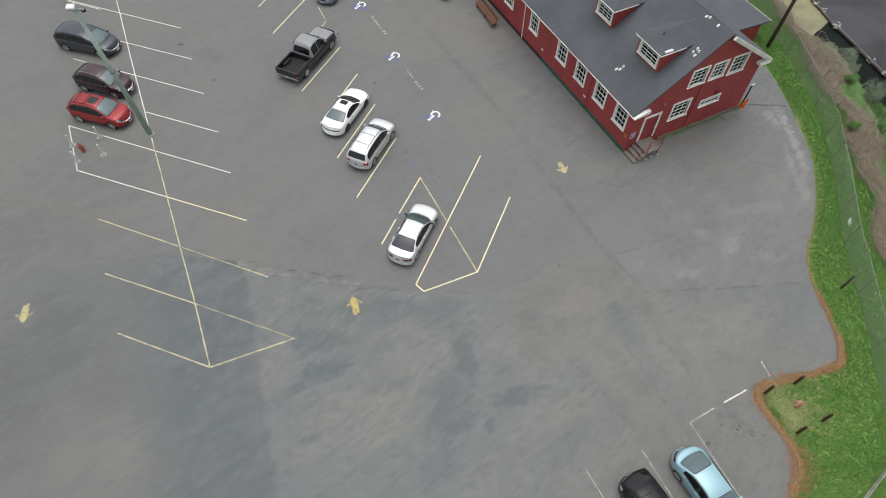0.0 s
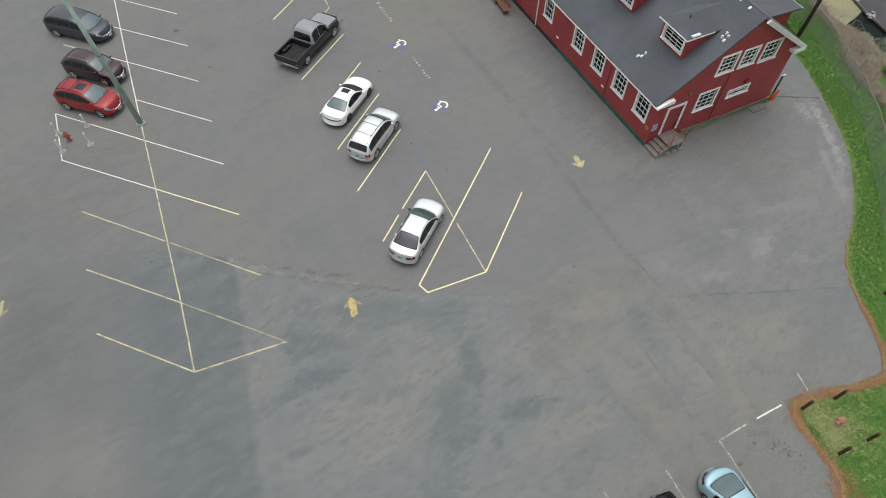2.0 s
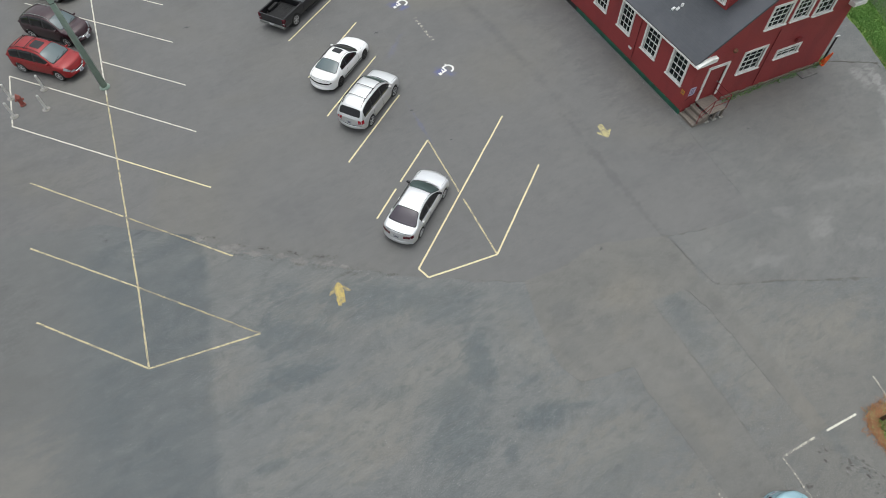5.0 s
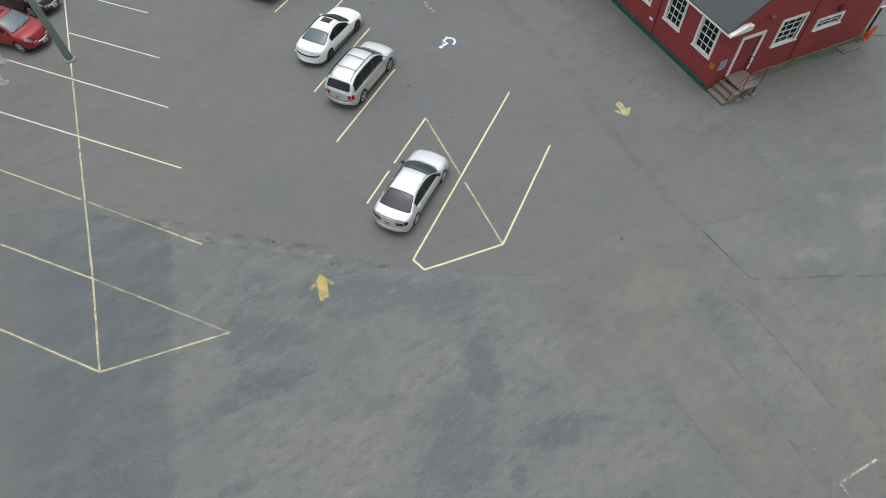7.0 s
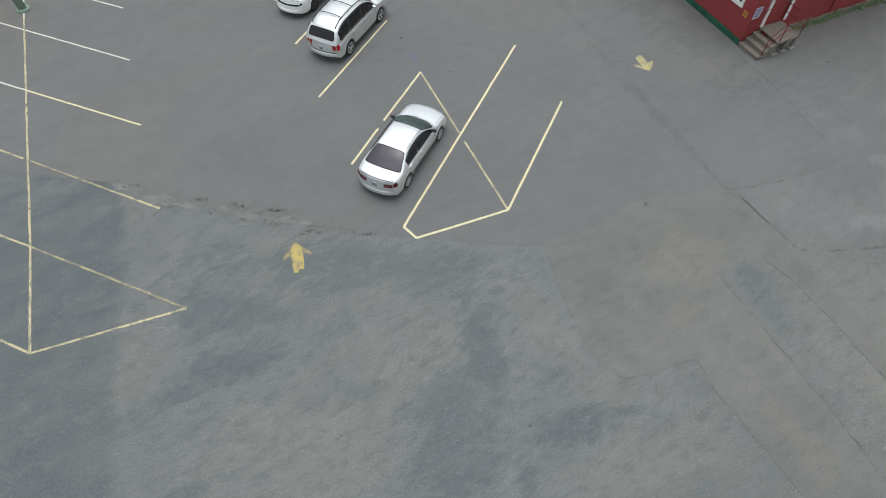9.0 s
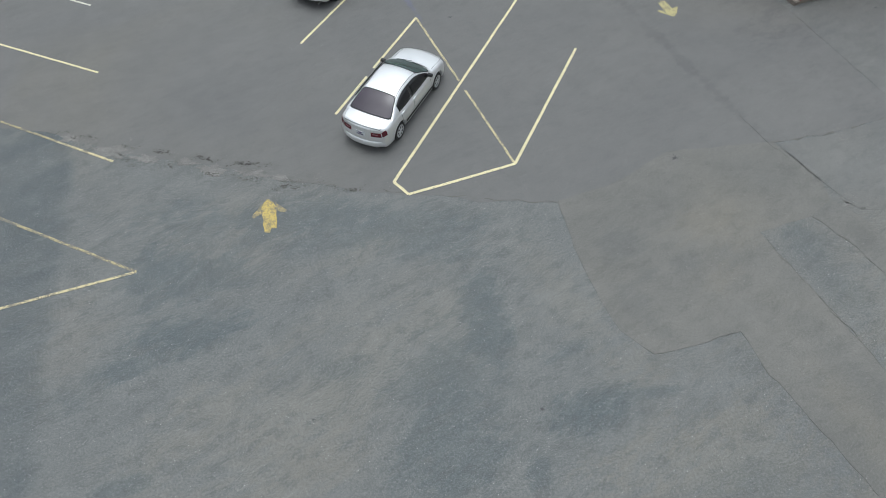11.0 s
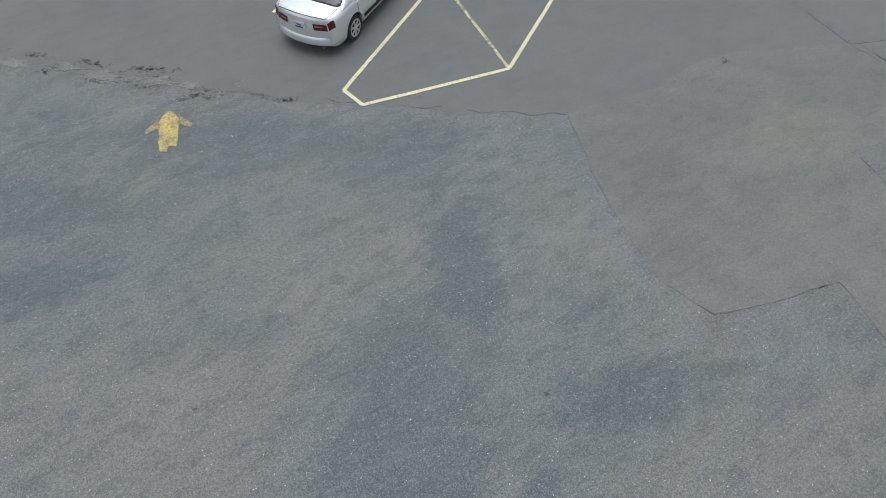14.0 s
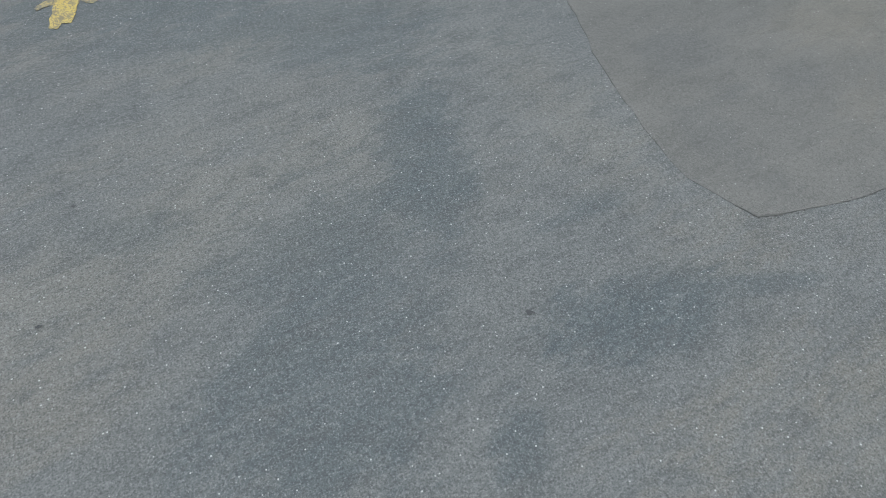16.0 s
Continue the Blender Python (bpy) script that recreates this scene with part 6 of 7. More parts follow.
    if plates:
        for s, c0 in ((-1, plate_c), (1, 1.75)):
            a, b = sh.end(s, 0, c0), sh.end(s, 0, c0 + 0.9)
            tilt = math.degrees(math.atan2((b.x - a.x), (b.z - a.z)))
            plate = part("number_plate", box((-0.006, -0.16, -0.08), (0.006, 0.16, 0.08), pose(0, 0, 0, 0, tilt, 0), 0.003), M["plate"], car)
            plate.matrix_basis = Matrix.Translation((a + b) / 2 + Vector((s * (0.055 if s > 0 else 0.02), 0, 0)))
            for k, z in enumerate((-0.03, 0.025)):
                part("text_bar", box((s * 0.008 - 0.0015, -0.11 + 0.05 * k, z - 0.018), (s * 0.008 + 0.0015, 0.11 - 0.05 * k, z + 0.018), pose(0, 0, 0, 0, tilt, 0)), M["ink"], plate)
    part("rear_bumper", end_patch(sh, -1, -0.99, 0.99, 0.7, 2.05, 0.004, 0.045, 18, 10), paint, car, smooth=True)
    if strip:
        part("bumper_strip", end_patch(sh, -1, -0.98, 0.98, 2.06, 2.22, 0.008, 0.008, 18, 3), M["plastic"], car, "black rubber bumper strip", True)
    part("rear_valance", end_patch(sh, -1, -0.95, 0.95, 0.0, 0.62, 0.004), M["plastic"], car, "black lower valance", True)
    part("front_bumper", end_patch(sh, 1, -0.99, 0.99, 1.65, 2.6, 0.004, 0.032, 18, 10), paint, car, smooth=True)
    if rear_bar:
        part("lamp_bar", end_patch(sh, -1, -0.97, 0.97, lamps_rear[0] - 0.05, lamps_rear[1] + 0.05, 0.005), M["plastic"], car, "dark full-width rear lamp bar", True)
    if spoiler:
        p = sh.cap(rear_s[0] - 0.015, 0)
        part("spoiler", box((-0.22, -sh.W * 0.32, -0.015), (0.06, sh.W * 0.32, 0.02), Matrix.Translation(p), 0.01), paint, car)
    part("exhaust", tube((-L / 2 + 0.10, -W * 0.28, 0.21), (-L / 2 + 0.45, -W * 0.28, 0.21), 0.03, None, 10), M["steel"], car)
    return car


def body_gap(sh, x0, x1):
    """The fine shut line of a bonnet or boot lid: two long sides and the far end."""
    bm = bmesh.new()
    n = 10
    for side in (1, -1):
        rows = []
        for x in ends(x0, x1, n):
            rows.append([bm.verts.new(Vector((p.x, p.y * side, p.z))) for p in (lift(sh.side, x, c, 0.004) for c in (5.72, 5.80))])
        for a, b in zip(rows, rows[1:]):
            bm.faces.new((a[0], b[0], b[1], a[1]))
    rows = []
    for c in ends(5.75, 8.0, 6):
        rows.append([lift(sh.side, x, min(c, 7.99), 0.004) for x in (x1, x1 + (0.012 if x1 < x0 else -0.012))])
    rows = rows + [[Vector((p.x, -p.y, p.z)) for p in r] for r in rows[-2::-1]]
    rows = [[bm.verts.new(p) for p in r] for r in rows]
    for a, b in zip(rows, rows[1:]):
        bm.faces.new((a[0], b[0], b[1], a[1]))
    bmesh.ops.recalc_face_normals(bm, faces=bm.faces[:])
    return bm


def wiper(sh):
    bm = bmesh.new()
    for q0, q1 in ((-0.75, -0.1), (0.0, 0.65)):
        a, b = lift(sh.cap, 0.045, q0, 0.03), lift(sh.cap, 0.075, q1, 0.03)
        add_tube(bm, a, b, 0.010, None, 6)
    return bm


def parked(x, y, heading, mid):
    """The pose of a car whose axle middle, mid ahead of its own middle, stands at x, y."""
    m = pose(x, y, 0.008, 0, 0, heading)
    return m @ Matrix.Translation((-mid, 0, 0))


silver = car_paint("silver_paint", (0.85, 0.86, 0.87), 0.85, 0.42, 0.5, (0.68, 0.68, 0.68))
silver_warm = car_paint("champagne_silver_paint", (0.79, 0.80, 0.80), 0.86, 0.42, 0.6, (0.72, 0.72, 0.71))
white = car_paint("white_car_paint", (0.90, 0.90, 0.895), 0.0, 0.32, 0.6, (0.74, 0.74, 0.72))
red = car_paint("red_car_paint", (0.30, 0.010, 0.012), 0.2, 0.38, 0.5, (0.26, 0.05, 0.04), 1.4)
maroon = car_paint("maroon_car_paint", (0.030, 0.005, 0.011), 0.2, 0.35, 0.7, (0.05, 0.02, 0.03), 1.5)
slate = car_paint("slate_blue_car_paint", (0.026, 0.032, 0.046), 0.3, 0.35, 0.8, (0.05, 0.055, 0.065), 1.5)
charcoal = car_paint("charcoal_car_paint", (0.012, 0.012, 0.015), 0.1, 0.35, 0.7, (0.035, 0.035, 0.035), 1.45)
pale_blue = car_paint("pale_blue_car_paint", (0.30, 0.47, 0.53), 0.35, 0.40, 0.5, (0.40, 0.45, 0.46))
black_paint = car_paint("black_car_paint", (0.006, 0.006, 0.008), 0.0, 0.30, 0.25, (0.015, 0.015, 0.017))
black_paint.node_tree.nodes["Principled BSDF"].inputs["Specular IOR Level"].default_value = 0.2
blue_grey = car_paint("blue_grey_car_paint", (0.22, 0.25, 0.31), 0.4, 0.36, 0.45)

# silver saloon in the hatched bay
sh = Shape(4.72, 1.79, [(-2.36, 0.86), (-2.30, 0.985), (-1.75, 1.01), (-1.2, 0.98), (0.0, 0.93), (0.95, 0.92), (1.6, 0.84), (2.1, 0.74), (2.30, 0.66), (2.36, 0.56)], (-1.36, 1.36), 0.315,
           {"x": (1.18, 0.36, -1.02, -1.74), "roof": 1.40, "tumble": 0.69, "bow": 0.13}, tail=0.11, corner=0.7, rounded=(0.15, 0.05))
build_car("silver_saloon", "silver four-door saloon with violet-tinted rear window", "car", parked(5.87, 16.65, 40.2, 0.0), sh, silver, M["glass_green"], M["glass_violet"], M["glass_dark"], [(-0.30, 0.78), (-1.22, -0.38)],
          seams=(0.86, -0.34, -1.15), rear_s=(0.74, 0.97), front_s=(0.075, 0.30), roof_trim=True, lamps_rear=(3.0, 4.45, 0.20), lens_in=0.52, wide=0.93, mirrors=M["plastic"], strip=False, plate_c=3.0, reversing=(0.58, 0.84, 3.6, 3.85), spokes=7)

# silver estate-style 4x4
sh = Shape(4.68, 1.83, [(-2.34, 0.86), (-2.27, 1.02), (-1.2, 1.06), (0.0, 1.03), (1.0, 1.02), (1.7, 0.96), (2.1, 0.87), (2.28, 0.74), (2.34, 0.60)], (-1.36, 1.36), 0.355,
           {"x": (1.22, 0.48, -1.86, -2.24), "roof": 1.68, "tumble": 0.74, "bow": 0.10}, low=0.25, tail=0.12, corner=0.6)
build_car("silver_suv", "silver four-wheel-drive estate with black roof rails", "car", parked(6.50, 24.97, 39.5, 0.0), sh, silver_warm, M["glass_green"], M["glass_dark"], M["glass_dark"], [(0.02, 0.92), (-1.0, -0.06), (-1.92, -1.06)],
          rails=True, bars=(-0.35, -1.25), seams=(0.95, -0.02, -1.02), rear_s=(0.868, 0.950), front_s=(0.045, 0.235), moulding=False, lamps_rear=(2.7, 4.9, 0.18), lens_in=0.76, wide=0.82, rear_lens=M["bright_red_lens"], reversing=(0.80, 0.96, 2.8, 3.2))

# white coupe
sh = Shape(4.86, 1.80, [(-2.43, 0.78), (-2.35, 0.90), (-1.8, 0.94), (-1.2, 0.92), (0.0, 0.87), (0.85, 0.87), (1.6, 0.80), (2.15, 0.70), (2.36, 0.62), (2.43, 0.52)], (-1.36, 1.44), 0.32,
           {"x": (1.05, 0.22, -0.72, -1.72), "roof": 1.34, "tumble": 0.66, "bow": 0.14}, corner=0.9)
build_car("white_coupe", "white two-door coupe with a dark sunroof", "car", parked(6.09, 28.87, 39.5, 0.04), sh, white, M["glass_dark"], M["glass_blue"], M["glass_dark"], [(-0.46, 0.70), (-1.05, -0.52)],
          roof_trim=True, sunroof=(0.16, -0.30), seams=(0.74, -0.56), rear_s=(0.70, 0.93), front_s=(0.05, 0.29), lamps_rear=(3.15, 3.75, 0.14), lens_in=0.62, rear_lens=M["smoked_lens"], strip=False, plates=False, rear_bar=True, rim=M["dark_rim"], wide=0.92)

# red crossover
sh = Shape(4.57, 1.84, [(-2.28, 0.95), (-2.2, 1.08), (-1.2, 1.10), (0.0, 1.06), (1.05, 1.06), (1.7, 0.98), (2.05, 0.88), (2.22, 0.74), (2.28, 0.60)], (-1.33, 1.33), 0.35,
           {"x": (1.35, 0.42, -1.65, -2.15), "roof": 1.66, "tumble": 0.71, "bow": 0.14}, low=0.26, tail=0.16)
build_car("red_suv", "bright red crossover with roof rails and sunroof", "car", parked(-10.05, 36.5, -42.0, 0.0), sh, red, M["glass_blue"], M["glass_dark"], M["glass_dark"], [(-0.02, 1.0), (-0.98, -0.1), (-1.72, -1.05)],
          rails=True, bars=(-0.55, -1.3), sunroof=(0.22, -0.42), seams=(1.05, -0.05, -1.0), rear_s=(0.84, 0.965), front_s=(0.05, 0.27), lamps_rear=(2.8, 5.0, 0.3), moulding=False, chrome=1)
# maroon crossover
sh = Shape(4.53, 1.82, [(-2.26, 0.95), (-2.18, 1.08), (-1.2, 1.10), (0.0, 1.05), (1.05, 1.04), (1.7, 0.97), (2.05, 0.87), (2.20, 0.74), (2.26, 0.60)], (-1.31, 1.31), 0.35,
           {"x": (1.32, 0.38, -1.45, -2.12), "roof": 1.64, "tumble": 0.70, "bow": 0.14}, low=0.26, tail=0.2)
build_car("maroon_suv", "dark maroon crossover with bright roof rails", "car", parked(-9.25, 39.7, -43.0, 0.0), sh, maroon, M["glass_blue"], M["glass_dark"], M["glass_dark"], [(-0.04, 0.98), (-0.98, -0.12), (-1.66, -1.05)],
          rails=M["steel"], seams=(1.02, -0.08, -1.0), rear_s=(0.82, 0.96), front_s=(0.05, 0.27), lamps_rear=(2.6, 5.2, 0.28), moulding=False, chrome=2)
# slate minivan
sh = Shape(5.13, 1.99, [(-2.56, 0.95), (-2.48, 1.08), (-1.2, 1.10), (0.0, 1.06), (1.2, 1.05), (1.9, 0.96), (2.3, 0.85), (2.5, 0.72), (2.56, 0.58)], (-1.5, 1.5), 0.345,
           {"x": (1.75, 0.62, -1.95, -2.42), "roof": 1.70, "tumble": 0.74, "bow": 0.16}, low=0.22, tail=0.14)
build_car("slate_minivan", "slate blue-grey minivan parked nose to the centre stripe", "minivan", parked(-9.6, 45.2, -42.0, 0.0), sh, slate, M["glass_blue"], M["glass_dark"], M["glass_dark"], [(0.1, 1.25), (-1.1, 0.02), (-2.05, -1.18)],
          seams=(1.25, 0.06, -1.12), rear_s=(0.87, 0.975), front_s=(0.04, 0.24), lamps_rear=(2.6, 5.0, 0.26), moulding=False, chrome=2)
# dark hatchback past the minivan
sh2 = Shape(4.45, 1.80, [(-2.22, 0.9), (-2.14, 1.0), (-1.0, 1.02), (0.0, 0.98), (1.0, 0.97), (1.7, 0.88), (2.05, 0.78), (2.18, 0.68), (2.22, 0.56)], (-1.30, 1.30), 0.33,
            {"x": (1.22, 0.35, -1.45, -2.05), "roof": 1.50, "tumble": 0.70, "bow": 0.13}, tail=0.18)
build_car("dark_hatchback", "dark grey hatchback in the far bay", "car", parked(-9.6, 54.2, -42.0, 0.0), sh2, charcoal, M["glass_dark"], M["glass_dark"], M["glass_dark"], [(-0.05, 0.9), (-0.95, -0.12)], seams=(0.95, -0.08), rear_s=(0.80, 0.95), front_s=(0.05, 0.27), moulding=False)
# blue-grey car nose-on at the top of the middle row
build_car("blue_grey_car", "blue-grey car parked at the end of the middle row", "car", parked(10.75, 43.65, 222, 0.0), sh2, blue_grey, M["glass_dark"], M["glass_dark"], M["glass_dark"], [(-0.05, 0.9), (-0.95, -0.12)], seams=(0.95, -0.08), rear_s=(0.80, 0.95), front_s=(0.05, 0.27), moulding=False)
# pale blue saloon, southern bays
sh = Shape(4.70, 1.80, [(-2.35, 0.82), (-2.27, 0.97), (-1.9, 1.02), (-1.2, 1.01), (0.0, 0.95), (1.05, 0.94), (1.7, 0.86), (2.1, 0.76), (2.29, 0.66), (2.35, 0.56)], (-1.33, 1.36), 0.32,
           {"x": (1.30, 0.40, -1.05, -1.82), "roof": 1.46, "tumble": 0.70, "bow": 0.14}, corner=1.0, tail=0.3)
build_car("pale_blue_saloon", "pale metallic blue saloon in a southern bay", "car", parked(12.40, -4.1, -89, 0.0), sh, pale_blue, M["glass_blue"], M["glass_blue"], M["glass_dark"], [(-0.28, 0.86), (-1.3, -0.36)],
          seams=(0.92, -0.32, -1.2), rear_s=(0.72, 0.955), front_s=(0.05, 0.29), lamps_rear=(3.0, 4.6, 0.36), moulding=False)
# black hatchback beside it
build_car("black_hatchback", "black hatchback in a southern bay", "car", parked(9.37, -3.85, -86, 0.0), sh2, black_paint, M["glass_dark"], M["glass_dark"], M["glass_dark"], [(-0.05, 0.9), (-0.95, -0.12), (-1.5, -1.0)], seams=(0.95, -0.08),
          rails=M["plastic"], bars=(-0.1, -0.6, -1.0), rear_s=(0.80, 0.95), front_s=(0.05, 0.27), lamps_rear=(2.8, 5.4, 0.40), moulding=False, rear_lens=M["clear_lens"])


def pickup(m):
    L, W, R = 5.85, 2.02, 0.40
    sh = Shape(L, W, [(-2.92, 1.02), (-0.9, 1.07), (0.2, 1.10), (1.2, 1.13), (1.9, 1.14), (2.6, 1.08), (2.82, 0.98), (2.92, 0.72)], (-1.80, 1.86), R,
               {"x": (1.40, 0.72, -0.62, -0.78), "roof": 1.90, "tumble": 0.76, "bow": 0.10}, low=0.36, tail=0.03, corner=0.6, nose=0.16)
    car = thing("pickup_truck", "charcoal double-cab pickup truck with an empty bed", "pickup truck", m, "parked vehicles")
    bm = bmesh.new()
    add_lower(bm, sh, -0.86, L / 2, 44)
    bmesh.ops.recalc_face_normals(bm, faces=bm.faces[:])
    part("body", bm, charcoal, car, smooth=True)
    bm = bmesh.new()
    add_house(bm, sh)
    bmesh.ops.recalc_face_normals(bm, faces=bm.faces[:])
    part("cabin", bm, M["truck_roof"], car, "lighter grey cab roof", smooth=True)
    part("bonnet", body_patch(sh, 1.46, L / 2 - 0.18, 5.85, 7.98, 1, 0.006, 10, 6), M["truck_roof"], car, "lighter grey bonnet", smooth=True)
    part("bonnet", body_patch(sh, 1.46, L / 2 - 0.18, 5.85, 7.98, -1, 0.006, 10, 6), M["truck_roof"], car, "lighter grey bonnet", smooth=True)
    bm = bmesh.new()
    for side in (1, -1):
        stations = ends(-2.92, -0.90, 34)
        rows = []
        for x in stations:
            zb = sh.bottom(x)
            outer = [Vector((x, side * W / 2 * f, max(z, zb + 0.005 * k))) for k, (f, z) in enumerate(((0.95, 0.40), (1.0, 0.55), (1.0, 0.85), (0.985, 1.02), (0.97, 1.08)))]
            inner = [Vector((x, side * (W / 2 - 0.13), z)) for z in (1.08, 0.72)]
            rows.append([bm.verts.new(p) for p in outer + inner])
        for a, b in zip(rows, rows[1:]):
            for k in range(6):
                bm.faces.new((a[k], b[k], b[k + 1], a[k + 1]))
        bm.faces.new(rows[0])
        bm.faces.new(rows[-1])
    bmesh.ops.recalc_face_normals(bm, faces=bm.faces[:])
    bed = part("bed", bm, charcoal, car)
    part("bed_floor", box((-2.90, -W / 2 + 0.14, 0.64), (-0.90, W / 2 - 0.14, 0.70)), M["bed_liner"], bed, "black ribbed bed floor")
    for k in range(7):
        y = -0.72 + k * 0.24
        part("bed_rib", box((-2.86, y - 0.03, 0.70), (-0.95, y + 0.03, 0.715)), M["bed_liner"], bed)
    for side in (1, -1):
        part("wheel_box", box((-2.25, side * (W / 2 - 0.25) - 0.12, 0.70), (-1.35, side * (W / 2 - 0.25) + 0.12, 0.92), None, 0.06), M["bed_liner"], bed)
        part("bed_rail", box((-2.88, side * (W / 2 - 0.08) - 0.055, 1.08), (-0.9, side * (W / 2 - 0.08) + 0.055, 1.105), None, 0.01), M["plastic"], bed)
    part("front_panel", box((-0.94, -W / 2 + 0.13, 0.66), (-0.88, W / 2 - 0.13, 1.09)), charcoal, bed)
    gate = part("tailgate", box((-2.965, -W / 2 + 0.10, 0.55), (-2.89, W / 2 - 0.10, 1.08), None, 0.015), charcoal, car)
    part("gate_handle", box((-2.98, -0.12, 0.92), (-2.962, 0.12, 0.99), None, 0.006), M["plastic"], gate)
    part("number_plate", box((-3.06, -0.16, 0.50), (-3.045, 0.16, 0.62)), M["plate"], car)
    part("rear_bumper", box((-3.04, -W / 2 + 0.05, 0.42), (-2.90, W / 2 - 0.05, 0.58), None, 0.03), M["steel"], car, "chromed rear bumper")
    part("underbody", box((-2.8, -W / 2 + 0.26, 0.30), (2.6, W / 2 - 0.26, 0.63)), M["plastic"], car)
    part("windscreen", cap_patch(sh, 0.05, 0.33, -0.9, 0.9), M["glass_dark"], car, smooth=True)
    part("rear_window", cap_patch(sh, 0.80, 0.96, -0.84, 0.84), M["glass_dark"], car, smooth=True)
    for side in (1, -1):
        for x0, x1 in ((0.20, 1.08), (-0.58, 0.12)):
            part("side_window", side_window(sh, x0, x1, side), M["glass_dark"], car, smooth=True)
        part("headlight", body_patch(sh, L / 2 - 0.3, L / 2 - 0.03, 3.2, 5.4, side, 0.008), M["clear_lens"], car)
        light = part("tail_light", box((-2.985, side * (W / 2 - 0.09) - 0.09, 0.60), (-2.80, side * (W / 2 - 0.09) + 0.10, 1.05), None, 0.015), M["red_lens"], car)
        part("reversing_lens", box((-2.99, side * (W / 2 - 0.09) - 0.07, 0.72), (-2.97, side * (W / 2 - 0.09) + 0.06, 0.80), None, 0.004), M["clear_lens"], light, "clear reversing lens")
        part("door_mirror", box((0.90, -0.02, 1.12), (1.06, 0.27, 1.36), Matrix.Translation((0, side * W / 2 * 0.95, 0)) @ pose(0, 0, 0, 0, 0, 0) @ Matrix.Diagonal((1, side, 1, 1)), 0.04), M["plastic"], car)
        for x in (1.12, 0.16, -0.62):
            part("door_gap", body_patch(sh, x - 0.008, x + 0.008, 0.6, 5.0, side, 0.004, 1, 8), M["plastic"], car)
        part("running_board", box((-0.7, side * (W / 2 - 0.04) - 0.07, 0.36), (1.35, side * (W / 2 - 0.04) + 0.07, 0.41), None, 0.015), M["plastic"], car)
        for x in sh.arches:
            wheel_parts(car, x, side * (W / 2 + 0.0), R, 0.27, M["rim"], 6)
    part("bonnet_gap", body_gap(sh, 1.45, L / 2 - 0.14), M["plastic"], car)
    part("front_grille", box((L / 2 - 0.08, -0.62, 0.62), (L / 2 + 0.02, 0.62, 0.95), None, 0.02), M["plastic"], car)
    part("front_bumper", box((L / 2 - 0.10, -0.85, 0.42), (L / 2 + 0.06, 0.85, 0.60), None, 0.04), M["steel"], car)
    part("wiper", wiper(sh), M["plastic"], car)


# cab and bonnet are a lighter grey than the charcoal body
M["truck_roof"] = car_paint("lighter_grey_car_paint", (0.25, 0.255, 0.27), 0.0, 0.38, 0.5, (0.24, 0.24, 0.24))
M["bed_liner"] = surface("black_bed_liner", (0.009, 0.009, 0.010), (0.018, 0.018, 0.018), 3.0, 40.0, 0.75)
pickup(parked(5.75, 36.05, 38.0, 0.03))


# ---- poles, hydrants, fences ----
def lamp_post():
    post = thing("lamp_post", "tall faded green lamp post with white floodlights", "lamp post", Matrix.Translation((-7.38, 33.25, 0.006)))
    top = Vector((-0.42, 0.5, 10.1))
    bm = tube((0, 0, 0.0), top, 0.20, 0.115, 16)
    part("pole", bm, M["green_metal"], post, smooth=True)
    part("base_plinth", lathe([(0.31, 0), (0.31, 0.05), (0.27, 0.10), (0.25, 0.12)], 16), M["green_metal"], post, "green painted base")
    part("cable_band", lathe([(0.165, 0), (0.165, 0.03)], 14, Matrix.Translation(top * 0.55)), M["black"], post)
    part("cross_arm", box((-0.35, -0.05, 0), (0.55, 0.05, 0.09), Matrix.Translation(top + Vector((0, 0, -0.06))) @ pose(0, 0, 0, 0, 0, -25), 0.01), M["steel"], post)
    for dx, dz in ((-0.12, 0.20),):
        part("floodlight", box((-0.25, -0.19, -0.05), (0.25, 0.19, 0.08), Matrix.Translation(top + Vector((dx, 0.0, dz))) @ pose(0, 0, 0, 14, 0, -25), 0.05), M["lamp_white"] if dx < 0 else M["steel"], post)
    part("sensor_box", box((-0.12, -0.08, -0.08), (0.12, 0.08, 0.08), Matrix.Translation(top + Vector((0.45, -0.15, -0.1))), 0.02), M["black"], post)


lamp_post()


def utility_pole(x, y, high, lean, label, r=0.16):
    p = thing("utility_pole", label, "utility pole", pose(x, y, terrain(x, y) - 0.1, 0, 0, 0), "wooden poles by the fence")
    part("pole_shaft", tube((0, 0, 0), (lean[0], lean[1], high), r, 0.7 * r, 14), M["pole_wood"], p, smooth=True)
    part("bolt_plate", box((-0.05, -r - 0.03, 0.9), (0.05, -r + 0.02, 1.2), Matrix.Translation((lean[0] * 0.2, lean[1] * 0.2, 0))), M["steel"], p)


utility_pole(39.9, 21.0, 9.0, (0.6, 0.1), "dark weathered wooden utility pole on the grass")
utility_pole(27.75, 1.6, 1.5, (0.05, 0.0), "short weathered wooden post by the fence", 0.085)


